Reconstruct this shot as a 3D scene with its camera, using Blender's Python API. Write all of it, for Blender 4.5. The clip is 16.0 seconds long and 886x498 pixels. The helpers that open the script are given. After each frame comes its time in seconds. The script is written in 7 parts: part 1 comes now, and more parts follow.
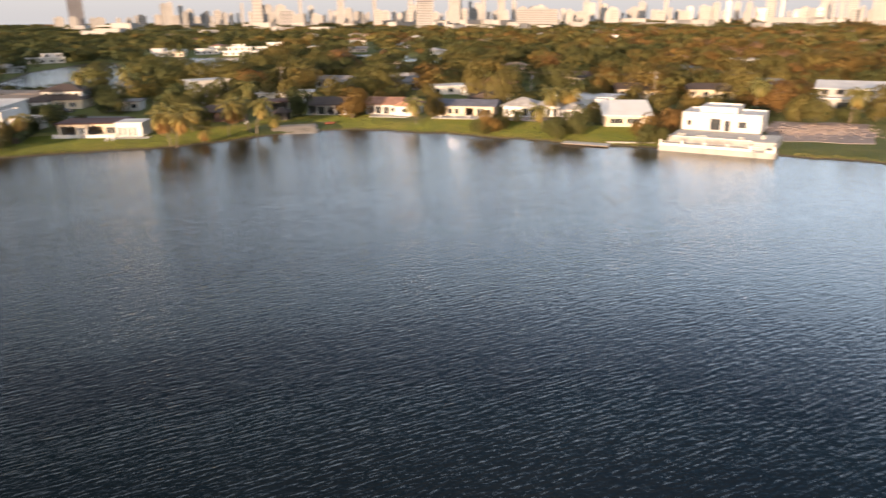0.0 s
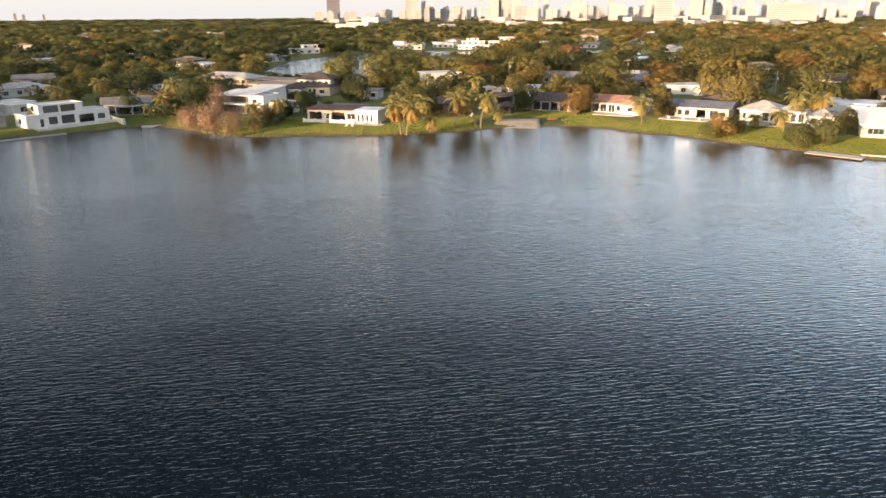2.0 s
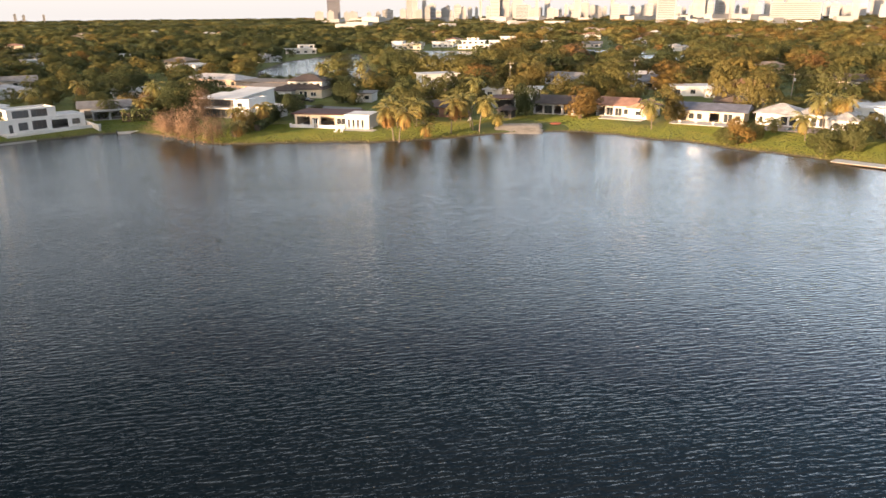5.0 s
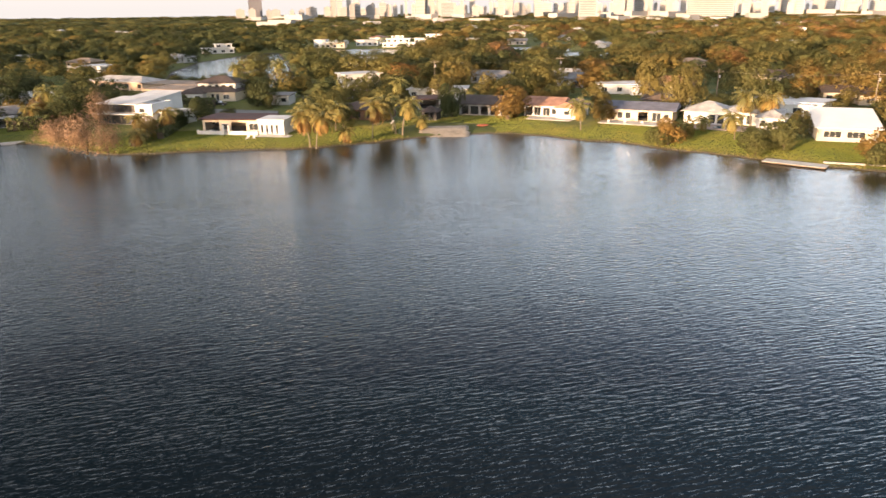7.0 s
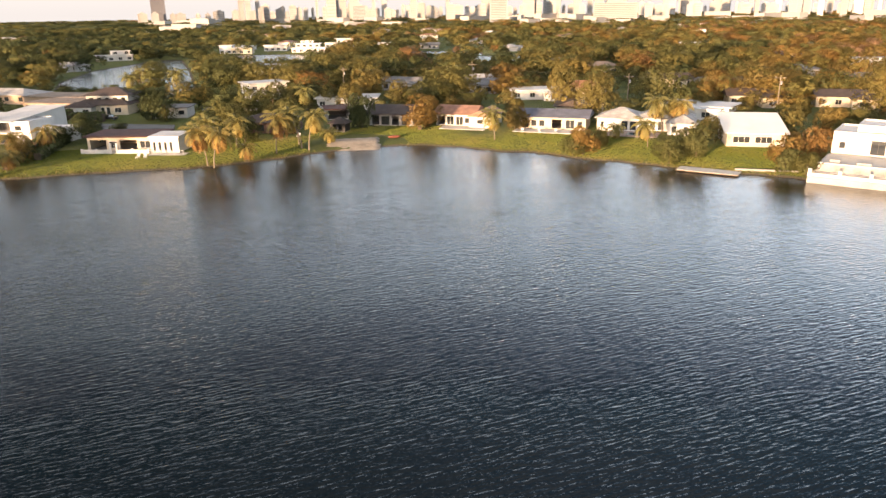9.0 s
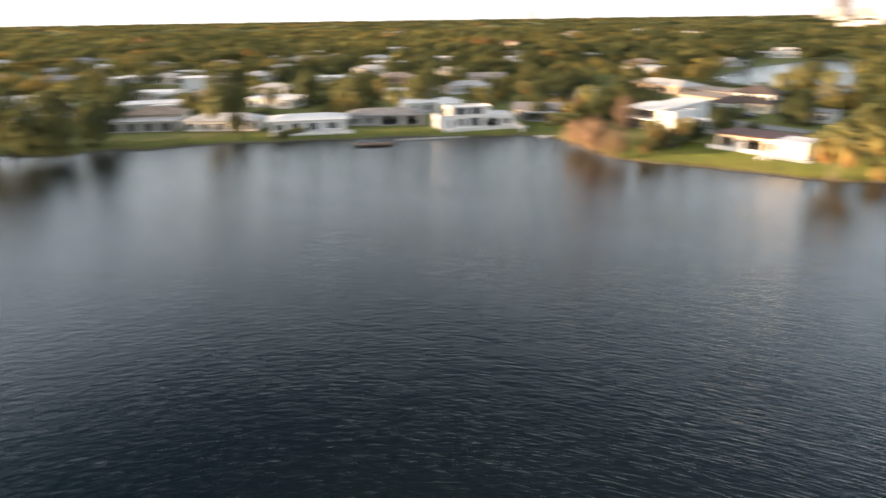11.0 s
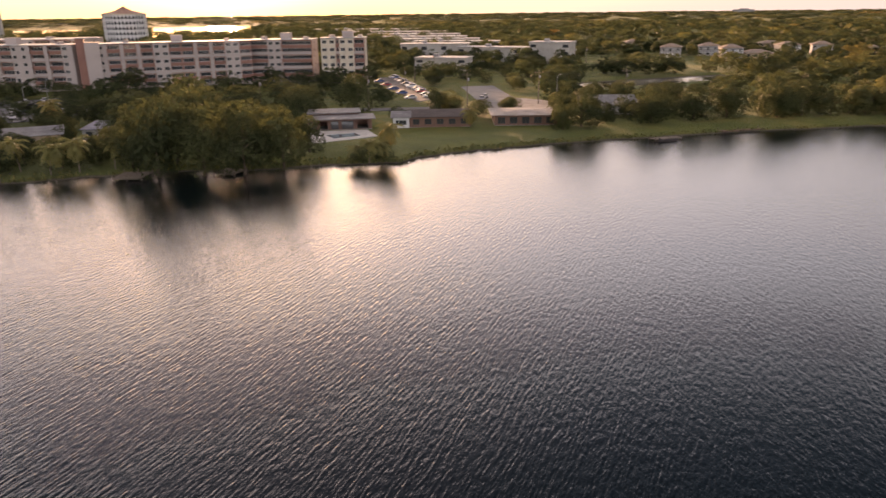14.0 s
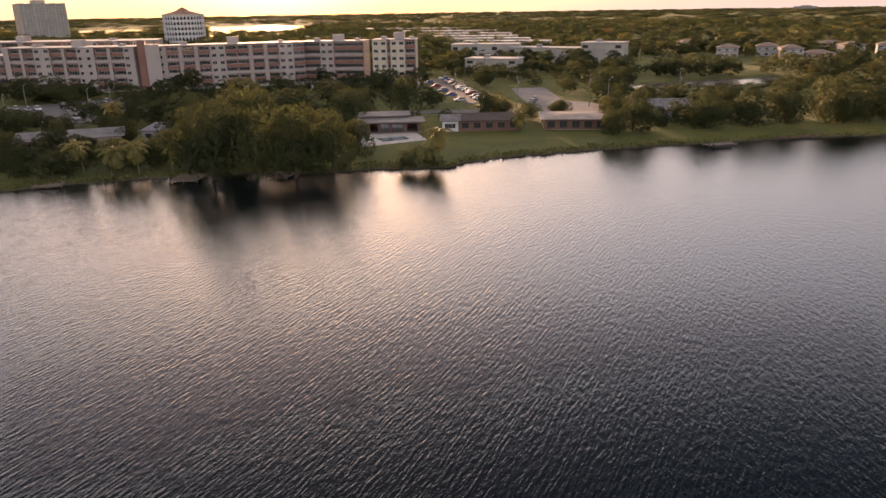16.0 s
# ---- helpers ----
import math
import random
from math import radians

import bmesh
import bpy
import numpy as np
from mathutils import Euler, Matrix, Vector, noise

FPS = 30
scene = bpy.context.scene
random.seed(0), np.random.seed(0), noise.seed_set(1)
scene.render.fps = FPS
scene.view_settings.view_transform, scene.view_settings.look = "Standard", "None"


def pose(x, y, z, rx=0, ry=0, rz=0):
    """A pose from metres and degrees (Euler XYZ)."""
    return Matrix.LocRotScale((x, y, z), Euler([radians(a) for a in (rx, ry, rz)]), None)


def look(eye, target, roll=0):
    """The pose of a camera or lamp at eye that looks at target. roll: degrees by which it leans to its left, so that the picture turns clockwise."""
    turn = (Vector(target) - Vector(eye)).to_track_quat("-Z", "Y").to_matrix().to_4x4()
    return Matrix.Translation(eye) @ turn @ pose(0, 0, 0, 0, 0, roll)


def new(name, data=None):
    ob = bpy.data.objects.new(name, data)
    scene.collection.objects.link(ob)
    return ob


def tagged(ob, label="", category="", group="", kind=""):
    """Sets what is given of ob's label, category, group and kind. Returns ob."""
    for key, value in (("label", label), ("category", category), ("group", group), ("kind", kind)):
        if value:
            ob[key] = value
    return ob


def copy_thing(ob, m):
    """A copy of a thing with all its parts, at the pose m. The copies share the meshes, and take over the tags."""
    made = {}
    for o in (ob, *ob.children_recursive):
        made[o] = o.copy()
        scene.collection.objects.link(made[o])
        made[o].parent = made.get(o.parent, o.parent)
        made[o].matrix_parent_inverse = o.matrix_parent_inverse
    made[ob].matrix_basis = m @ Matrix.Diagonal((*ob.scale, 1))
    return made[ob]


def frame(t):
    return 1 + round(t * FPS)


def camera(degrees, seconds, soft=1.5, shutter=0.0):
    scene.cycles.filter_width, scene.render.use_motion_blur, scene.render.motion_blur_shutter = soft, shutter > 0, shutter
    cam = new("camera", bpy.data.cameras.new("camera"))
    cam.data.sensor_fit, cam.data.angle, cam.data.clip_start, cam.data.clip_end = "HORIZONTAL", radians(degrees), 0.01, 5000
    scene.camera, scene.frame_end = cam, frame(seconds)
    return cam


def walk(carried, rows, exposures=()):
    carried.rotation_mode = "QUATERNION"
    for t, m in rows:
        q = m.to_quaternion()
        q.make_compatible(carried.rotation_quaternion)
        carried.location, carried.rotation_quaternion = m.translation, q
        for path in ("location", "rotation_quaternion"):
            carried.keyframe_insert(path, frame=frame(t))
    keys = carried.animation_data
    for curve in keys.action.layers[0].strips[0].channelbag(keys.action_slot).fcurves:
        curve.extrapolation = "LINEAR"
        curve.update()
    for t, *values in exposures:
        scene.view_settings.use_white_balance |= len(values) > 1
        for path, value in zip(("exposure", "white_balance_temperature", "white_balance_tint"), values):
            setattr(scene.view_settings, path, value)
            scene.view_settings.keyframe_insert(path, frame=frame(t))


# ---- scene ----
cam = camera(63.9, 16.0, soft=1.5, shutter=0.5)
PATH = [
    (0.0, (-0.00, -0.00, 28.43), (-3.51, 94.99, -2.63), -0.50),
    (0.5, (0.25, 0.07, 28.46), (-16.22, 93.64, -2.73), -0.40),
    (1.0, (0.34, 0.12, 28.51), (-24.07, 91.90, -2.79), -0.36),
    (1.5, (0.33, 0.11, 28.58), (-28.91, 90.44, -2.81), -0.37),
    (2.0, (0.35, 0.15, 28.65), (-31.95, 89.41, -2.82), -0.38),
    (2.5, (0.22, 0.86, 28.67), (-33.01, 89.78, -2.77), -0.41),
    (3.0, (-0.26, 2.50, 28.64), (-32.89, 91.65, -2.78), -0.48),
    (3.2, (-0.48, 3.38, 28.62), (-33.65, 92.34, -2.77), -0.51),
    (5.3, (-2.91, 13.86, 28.17), (-35.03, 103.14, -3.40), -0.54),
    (5.5, (-3.11, 14.88, 28.13), (-34.47, 104.43, -3.47), -0.55),
    (6.0, (-3.57, 17.43, 28.00), (-32.82, 107.65, -3.71), -0.58),
    (6.5, (-3.88, 19.90, 27.95), (-30.42, 110.92, -3.86), -0.60),
    (7.0, (-4.09, 22.32, 27.99), (-27.65, 114.13, -3.89), -0.63),
    (7.5, (-4.20, 24.70, 28.14), (-24.63, 117.26, -3.69), -0.70),
    (8.0, (-4.26, 27.10, 28.33), (-21.57, 120.27, -3.58), -0.76),
    (8.5, (-4.23, 29.27, 28.56), (-18.57, 122.94, -3.36), -0.77),
    (8.7, (-4.09, 29.78, 28.67), (-17.59, 123.59, -3.23), -0.79),
    (11.0, (-0.72, 31.72, 30.12), (-80.21, 83.78, -1.05), -0.84),
    (11.2, (-0.51, 31.83, 30.19), (-87.51, 69.93, -1.10), -0.83),
    (11.5, (-0.38, 31.89, 30.23), (-94.00, 47.60, -1.23), -0.79),
    (12.0, (-0.49, 31.79, 30.24), (-92.74, 9.63, -1.36), -0.70),
    (12.5, (-0.74, 31.78, 30.19), (-83.08, -15.29, -1.51), -0.61),
    (13.0, (-0.96, 31.82, 30.13), (-73.70, -28.98, -1.67), -0.62),
    (13.5, (-1.13, 31.92, 30.12), (-66.78, -36.47, -1.72), -0.62),
    (14.0, (-1.24, 32.02, 30.15), (-62.02, -40.70, -1.76), -0.68),
    (14.5, (-1.29, 32.01, 30.22), (-58.88, -43.22, -1.76), -0.71),
    (15.0, (-1.34, 32.01, 30.39), (-56.95, -44.65, -1.71), -0.75),
    (15.5, (-1.32, 32.03, 30.85), (-56.84, -44.67, -1.32), -0.83),
    (16.0, (-1.35, 31.98, 31.57), (-56.87, -44.76, -0.50), -0.92),
]
GAP = [(9.2, 7.7, -4.2, 30.55, 28.95), (9.6, 9.7, -3.7, 31.0, 29.25), (10.0, 16.8, -2.9, 31.35, 29.6), (10.4, 29.1, -1.9, 31.6, 29.85), (10.8, 46.6, -1.05, 31.7, 30.05)]


def turned(yaw, x, y, z):
    """The camera's pose in the turn to the west."""
    a, p = radians(yaw), radians(-18.4)
    return look((x, y, z), (x - 100 * math.sin(a) * math.cos(p), y + 100 * math.cos(a) * math.cos(p), z + 100 * math.sin(p)), -0.8)


rows = [(t, look(eye, target, roll)) for t, eye, target, roll in PATH] + [(t, turned(*v)) for t, *v in GAP]
walk(cam, sorted(rows, key=lambda r: r[0]), exposures=[(0.0, 1.2, 6450, 17), (2.0, 1.6, 6550, 15), (6.0, 1.66, 6750, 17), (8.7, 1.62, 6850, 18), (11.0, 2.12, 6800, 15), (11.5, 2.46, 7200, 20), (12.0, 2.4, 7900, 27), (12.5, 2.05, 8200, 32), (13.5, 1.66, 8000, 34), (14.5, 1.33, 7750, 33), (16.0, 1.25, 7700, 33)])

# ---- world and sun ----
SUN_AZ = 156.5      # degrees to the left of north
SUN_EL = 4.6
world = bpy.data.worlds.new("sky")
world.use_nodes = True
scene.world = world
wn = world.node_tree
sky = wn.nodes.new("ShaderNodeTexSky")
sky.sky_type = "NISHITA"
sky.sun_disc = False
sky.sun_elevation = radians(SUN_EL)
sky.sun_rotation = radians(360 - SUN_AZ)
sky.altitude, sky.air_density, sky.dust_density, sky.ozone_density = 0, 1.0, 2.8, 2.0
sd = Vector((-math.sin(radians(SUN_AZ)) * math.cos(radians(SUN_EL)), math.cos(radians(SUN_AZ)) * math.cos(radians(SUN_EL)), math.sin(radians(SUN_EL))))


def sky_math(kind, a, b, c=None, clamp=False):
    n = wn.nodes.new("ShaderNodeMath")
    n.operation, n.use_clamp = kind, clamp
    for sock, v in zip(n.inputs, (a, b, c)):
        if isinstance(v, (int, float)):
            sock.default_value = v
        elif v is not None:
            wn.links.new(v, sock)
    return n.outputs[0]


def sky_tint(colour, strength):
    """A colour or a socket, scaled."""
    n = wn.nodes.new("ShaderNodeVectorMath")
    n.operation = "SCALE"
    if isinstance(colour, tuple):
        n.inputs[0].default_value = colour
    else:
        wn.links.new(colour, n.inputs[0])
    if isinstance(strength, (int, float)):
        n.inputs["Scale"].default_value = strength
    else:
        wn.links.new(strength, n.inputs["Scale"])
    return n.outputs[0]


def sky_add(a, b):
    n = wn.nodes.new("ShaderNodeVectorMath")
    wn.links.new(a, n.inputs[0])
    wn.links.new(b, n.inputs[1])
    return n.outputs[0]


way = wn.nodes.new("ShaderNodeTexCoord").outputs["Generated"]
up = wn.nodes.new("ShaderNodeSeparateXYZ")
wn.links.new(way, up.inputs[0])
toward = wn.nodes.new("ShaderNodeVectorMath")
toward.operation = "DOT_PRODUCT"
toward.inputs[1].default_value = sd
wn.links.new(way, toward.inputs[0])
toward = toward.outputs["Value"]
# evening haze: a pale veil round the whole horizon that thins with height and reaches higher near the sun
veil = wn.nodes.new("ShaderNodeValToRGB")
veil.color_ramp.interpolation = "EASE"
stops = [veil.color_ramp.elements[0], veil.color_ramp.elements[1]] + [veil.color_ramp.elements.new(0.5) for _ in range(3)]
for e, (at, v) in zip(stops, ((0.0, (0.45, 0.445, 0.43)), (0.10, (0.68, 0.71, 0.74)), (0.26, (0.84, 0.98, 1.09)), (0.39, (0.07, 0.11, 0.15)), (0.50, (0.0, 0.0, 0.0)))):
    e.position, e.color = at, (*v, 1)
ahead = sky_math("MAXIMUM", toward, 0.0)
wn.links.new(sky_math("MULTIPLY", up.outputs[2], sky_math("MULTIPLY_ADD", ahead, -0.31, 1.0)), veil.inputs[0])
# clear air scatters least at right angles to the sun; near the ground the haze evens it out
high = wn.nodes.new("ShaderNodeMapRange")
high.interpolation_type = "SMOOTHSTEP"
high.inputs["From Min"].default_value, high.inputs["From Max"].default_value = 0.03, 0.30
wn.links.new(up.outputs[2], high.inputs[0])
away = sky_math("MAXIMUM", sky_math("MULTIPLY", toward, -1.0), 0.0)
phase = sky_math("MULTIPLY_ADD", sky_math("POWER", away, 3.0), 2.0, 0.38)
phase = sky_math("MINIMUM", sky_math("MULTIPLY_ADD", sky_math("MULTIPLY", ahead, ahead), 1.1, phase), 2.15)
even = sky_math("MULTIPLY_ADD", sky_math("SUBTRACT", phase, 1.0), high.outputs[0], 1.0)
low = wn.nodes.new("ShaderNodeMapRange")
low.interpolation_type = "SMOOTHSTEP"
low.inputs["From Min"].default_value, low.inputs["From Max"].default_value = 0.01, 0.09
wn.links.new(up.outputs[2], low.inputs[0])
# the glow of the low sun in the haze
glow = sky_math("POWER", ahead, 200.0)
warm = wn.nodes.new("ShaderNodeMix")
warm.data_type, warm.blend_type = "RGBA", "MULTIPLY"
wn.links.new(sky_math("MULTIPLY", sky_math("POWER", ahead, 26.0), sky_math("SUBTRACT", 1.0, low.outputs[0])), warm.inputs["Factor"])
wn.links.new(veil.outputs[0], warm.inputs["A"])
warm.inputs["B"].default_value = (1.0, 0.84, 0.50, 1)
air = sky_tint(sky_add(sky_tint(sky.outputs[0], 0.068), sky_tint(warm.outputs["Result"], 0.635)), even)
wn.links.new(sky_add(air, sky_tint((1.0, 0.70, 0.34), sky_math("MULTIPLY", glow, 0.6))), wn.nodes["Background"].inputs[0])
wn.nodes["Background"].inputs[1].default_value = 1.0
lamp = bpy.data.lights.new("sun", "SUN")
lamp.energy, lamp.angle, lamp.color = 4.2, radians(2.0), (1.0, 0.69, 0.41)
sun = new("sun", lamp)
sun.matrix_world = look(sd * 500, (0, 0, 0))


# ---- materials ----
def nodes_of(name):
    m = bpy.data.materials.new(name)
    m.use_nodes = True
    nt = m.node_tree
    return m, nt, nt.nodes["Principled BSDF"]


def ramp(nt, fac, stops):
    r = nt.nodes.new("ShaderNodeValToRGB")
    el = r.color_ramp.elements
    while len(el) < len(stops):
        el.new(0.5)
    for e, (p, c) in zip(el, stops):
        e.position, e.color = p, (*c, 1)
    nt.links.new(fac, r.inputs[0])
    return r.outputs[0]


def noise_node(nt, scale, detail=4, coords=None, stretch=None, rough=0.55):
    n = nt.nodes.new("ShaderNodeTexNoise")
    n.inputs["Scale"].default_value, n.inputs["Detail"].default_value, n.inputs["Roughness"].default_value = scale, detail, rough
    if coords is not None:
        if stretch:
            mp = nt.nodes.new("ShaderNodeMapping")
            mp.inputs["Scale"].default_value = stretch
            nt.links.new(coords, mp.inputs[0])
            coords = mp.outputs[0]
        nt.links.new(coords, n.inputs["Vector"])
    return n


def mix(nt, kind, fac, a, b):
    n = nt.nodes.new("ShaderNodeMix")
    n.data_type, n.blend_type = "RGBA", kind
    for sock, v in ((n.inputs["Factor"], fac), (n.inputs["A"], a), (n.inputs["B"], b)):
        if isinstance(v, (int, float)):
            sock.default_value = v
        elif isinstance(v, tuple):
            sock.default_value = (*v, 1)
        else:
            nt.links.new(v, sock)
    return n.outputs["Result"]


def surface(name, colour, rough=0.8, scale=0.6, fine=6.0, vary=0.25, bump=0.15, metal=0.0, other=None):
    """A surface with stains at one scale and grain at another."""
    m, nt, b = nodes_of(name)
    tc = nt.nodes.new("ShaderNodeTexCoord").outputs["Object"]
    n1, n2 = noise_node(nt, scale, 5, tc), noise_node(nt, fine, 6, tc)
    dark = tuple(c * (1 - vary) for c in colour)
    lite = tuple(min(1, c * (1 + vary * 0.5)) for c in colour)
    c1 = ramp(nt, n1.outputs[0], [(0.3, dark), (0.5, colour), (0.72, other or lite)])
    c2 = ramp(nt, n2.outputs[0], [(0.3, (1 - vary * 0.7,) * 3), (0.6, (1, 1, 1))])
    nt.links.new(mix(nt, "MULTIPLY", 1.0, c1, c2), b.inputs["Base Color"])
    b.inputs["Roughness"].default_value, b.inputs["Metallic"].default_value = rough, metal
    if bump:
        bp = nt.nodes.new("ShaderNodeBump")
        bp.inputs["Strength"].default_value, bp.inputs["Distance"].default_value = bump, 0.05
        nt.links.new(n2.outputs[0], bp.inputs["Height"])
        nt.links.new(bp.outputs[0], b.inputs["Normal"])
    return m


def roofing(name, colour, vary=0.35, step=0.33, rough=0.75):
    """Courses of tile or shingle that follow the slope, with stains."""
    m, nt, b = nodes_of(name)
    tc = nt.nodes.new("ShaderNodeTexCoord").outputs["Object"]
    w = nt.nodes.new("ShaderNodeTexWave")
    w.bands_direction = "Z"
    w.inputs["Scale"].default_value, w.inputs["Distortion"].default_value, w.inputs["Detail"].default_value = 0.314 / (step * 0.35), 1.2, 2
    nt.links.new(tc, w.inputs["Vector"])
    n1, n2 = noise_node(nt, 0.5, 5, tc), noise_node(nt, 4.0, 4, tc)
    c1 = ramp(nt, n1.outputs[0], [(0.3, tuple(c * (1 - vary) for c in colour)), (0.7, tuple(min(1, c * (1 + vary * 0.6)) for c in colour))])
    c2 = ramp(nt, n2.outputs[0], [(0.3, (0.72, 0.7, 0.68)), (0.65, (1, 1, 1))])
    nt.links.new(mix(nt, "MULTIPLY", 1.0, c1, c2), b.inputs["Base Color"])
    b.inputs["Roughness"].default_value = rough
    bp = nt.nodes.new("ShaderNodeBump")
    bp.inputs["Strength"].default_value, bp.inputs["Distance"].default_value = 0.5, 0.06
    nt.links.new(w.outputs[1], bp.inputs["Height"])
    nt.links.new(bp.outputs[0], b.inputs["Normal"])
    return m


def foliage_material(name, gaps=True, airy=0.43, ragged=4.2, even=0.46):
    """Leaves whose hue follows the tone of each tree, from dark green over olive and gold to rust."""
    m, nt, b = nodes_of(name)
    at = nt.nodes.new("ShaderNodeAttribute")
    at.attribute_name = "tone"
    geo = nt.nodes.new("ShaderNodeNewGeometry")
    tc = nt.nodes.new("ShaderNodeTexCoord").outputs["Object"]
    n1 = noise_node(nt, 0.16, 3, tc)
    add = nt.nodes.new("ShaderNodeMath")
    add.operation = "MULTIPLY_ADD"
    add.inputs[1].default_value, add.inputs[2].default_value = 0.05, -0.025
    nt.links.new(geo.outputs["Random Per Island"], add.inputs[0])
    s = nt.nodes.new("ShaderNodeMath")
    nt.links.new(at.outputs["Fac"], s.inputs[0])
    nt.links.new(add.outputs[0], s.inputs[1])
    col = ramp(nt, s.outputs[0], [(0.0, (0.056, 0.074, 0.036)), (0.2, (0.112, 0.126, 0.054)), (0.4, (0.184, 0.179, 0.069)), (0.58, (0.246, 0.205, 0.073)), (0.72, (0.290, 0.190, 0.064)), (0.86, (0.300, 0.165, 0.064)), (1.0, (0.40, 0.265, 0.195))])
    v = ramp(nt, n1.outputs[0], [(0.3, (0.74, 0.80, 0.78)), (0.7, (1.30, 1.24, 1.05))])
    col = mix(nt, "MULTIPLY", 1.0, col, v)
    nt.links.new(col, b.inputs["Base Color"])
    b.inputs["Roughness"].default_value = 0.65
    b.inputs["Specular IOR Level"].default_value = 0.25
    tr = nt.nodes.new("ShaderNodeBsdfTranslucent")
    nt.links.new(col, tr.inputs[0])
    ms = nt.nodes.new("ShaderNodeMixShader")
    ms.inputs[0].default_value = 0.10 if gaps else 0.2
    leaf = b.outputs[0]
    if gaps:
        # leaves within a clump hang every way, so a clump scatters light evenly
        def half(p, q, k=0.5):
            n = nt.nodes.new("ShaderNodeMixShader")
            n.inputs[0].default_value = k
            nt.links.new(p, n.inputs[1])
            nt.links.new(q, n.inputs[2])
            return n.outputs[0]

        ways = []
        for vx, vy in ((1, 0), (-1, 0), (0, 1), (0, -1)):
            way = nt.nodes.new("ShaderNodeCombineXYZ")
            for k, v in enumerate((vx * 0.95, vy * 0.95, 0.3)):
                way.inputs[k].default_value = v
            df = nt.nodes.new("ShaderNodeBsdfDiffuse")
            nt.links.new(col, df.inputs[0])
            nt.links.new(way.outputs[0], df.inputs["Normal"])
            ways.append(df.outputs[0])
        leaf = half(leaf, half(half(ways[0], ways[1]), half(ways[2], ways[3])), even)
    nt.links.new(leaf, ms.inputs[1])
    nt.links.new(tr.outputs[0], ms.inputs[2])
    if gaps:
        pos = geo.outputs["Position"]
        n3 = noise_node(nt, ragged, 4, pos, None, 0.7)
        # light falls on the rounded crown as a whole, broken up by its leaves
        lean = nt.nodes.new("ShaderNodeAttribute")
        lean.attribute_name = "lean"
        vt = nt.nodes.new("ShaderNodeVectorTransform")
        vt.vector_type, vt.convert_from, vt.convert_to = "NORMAL", "OBJECT", "WORLD"
        nt.links.new(lean.outputs["Vector"], vt.inputs[0])
        bp = nt.nodes.new("ShaderNodeBump")
        bp.inputs["Strength"].default_value, bp.inputs["Distance"].default_value = 0.18, 0.3
        nt.links.new(noise_node(nt, 1.7, 3, pos, None, 0.6).outputs[0], bp.inputs["Height"])
        nt.links.new(vt.outputs[0], bp.inputs["Normal"])
        nt.links.new(bp.outputs[0], b.inputs["Normal"])
        cut = nt.nodes.new("ShaderNodeMapRange")
        cut.inputs["From Min"].default_value, cut.inputs["From Max"].default_value = airy, airy + 0.06
        nt.links.new(n3.outputs[0], cut.inputs[0])
        hole = nt.nodes.new("ShaderNodeBsdfTransparent")
        m2 = nt.nodes.new("ShaderNodeMixShader")
        nt.links.new(cut.outputs[0], m2.inputs[0])
        nt.links.new(hole.outputs[0], m2.inputs[1])
        nt.links.new(ms.outputs[0], m2.inputs[2])
        ms = m2
    nt.links.new(ms.outputs[0], nt.nodes["Material Output"].inputs[0])
    return m


def ground_material():
    m, nt, b = nodes_of("grass_ground")
    tc = nt.nodes.new("ShaderNodeTexCoord").outputs["Object"]
    n0, n1, n2 = noise_node(nt, 0.012, 4, tc), noise_node(nt, 0.09, 5, tc), noise_node(nt, 2.2, 5, tc)
    c = ramp(nt, n1.outputs[0], [(0.3, (0.095, 0.128, 0.022)), (0.48, (0.135, 0.165, 0.030)), (0.64, (0.19, 0.19, 0.040)), (0.78, (0.20, 0.18, 0.065))])
    far = ramp(nt, n0.outputs[0], [(0.35, (0.7, 0.72, 0.7)), (0.65, (1.1, 1.05, 1.0))])
    fine = ramp(nt, n2.outputs[0], [(0.3, (0.62, 0.62, 0.6)), (0.68, (1.1, 1.1, 1.05))])
    c = mix(nt, "MULTIPLY", 1.0, mix(nt, "MULTIPLY", 1.0, c, far), fine)
    geo = nt.nodes.new("ShaderNodeSeparateXYZ")
    nt.links.new(tc, geo.inputs[0])
    bank = ramp(nt, geo.outputs[2], [(0.0, (1, 1, 1)), (0.16, (1, 1, 1)), (0.34, (0, 0, 0))])
    c = mix(nt, "MIX", bank, c, (0.10, 0.085, 0.06))
    nt.links.new(c, b.inputs["Base Color"])
    b.inputs["Roughness"].default_value = 0.95
    bp = nt.nodes.new("ShaderNodeBump")
    bp.inputs["Strength"].default_value, bp.inputs["Distance"].default_value = 0.9, 0.8
    nt.links.new(n2.outputs[0], bp.inputs["Height"])
    nt.links.new(bp.outputs[0], b.inputs["Normal"])
    return m


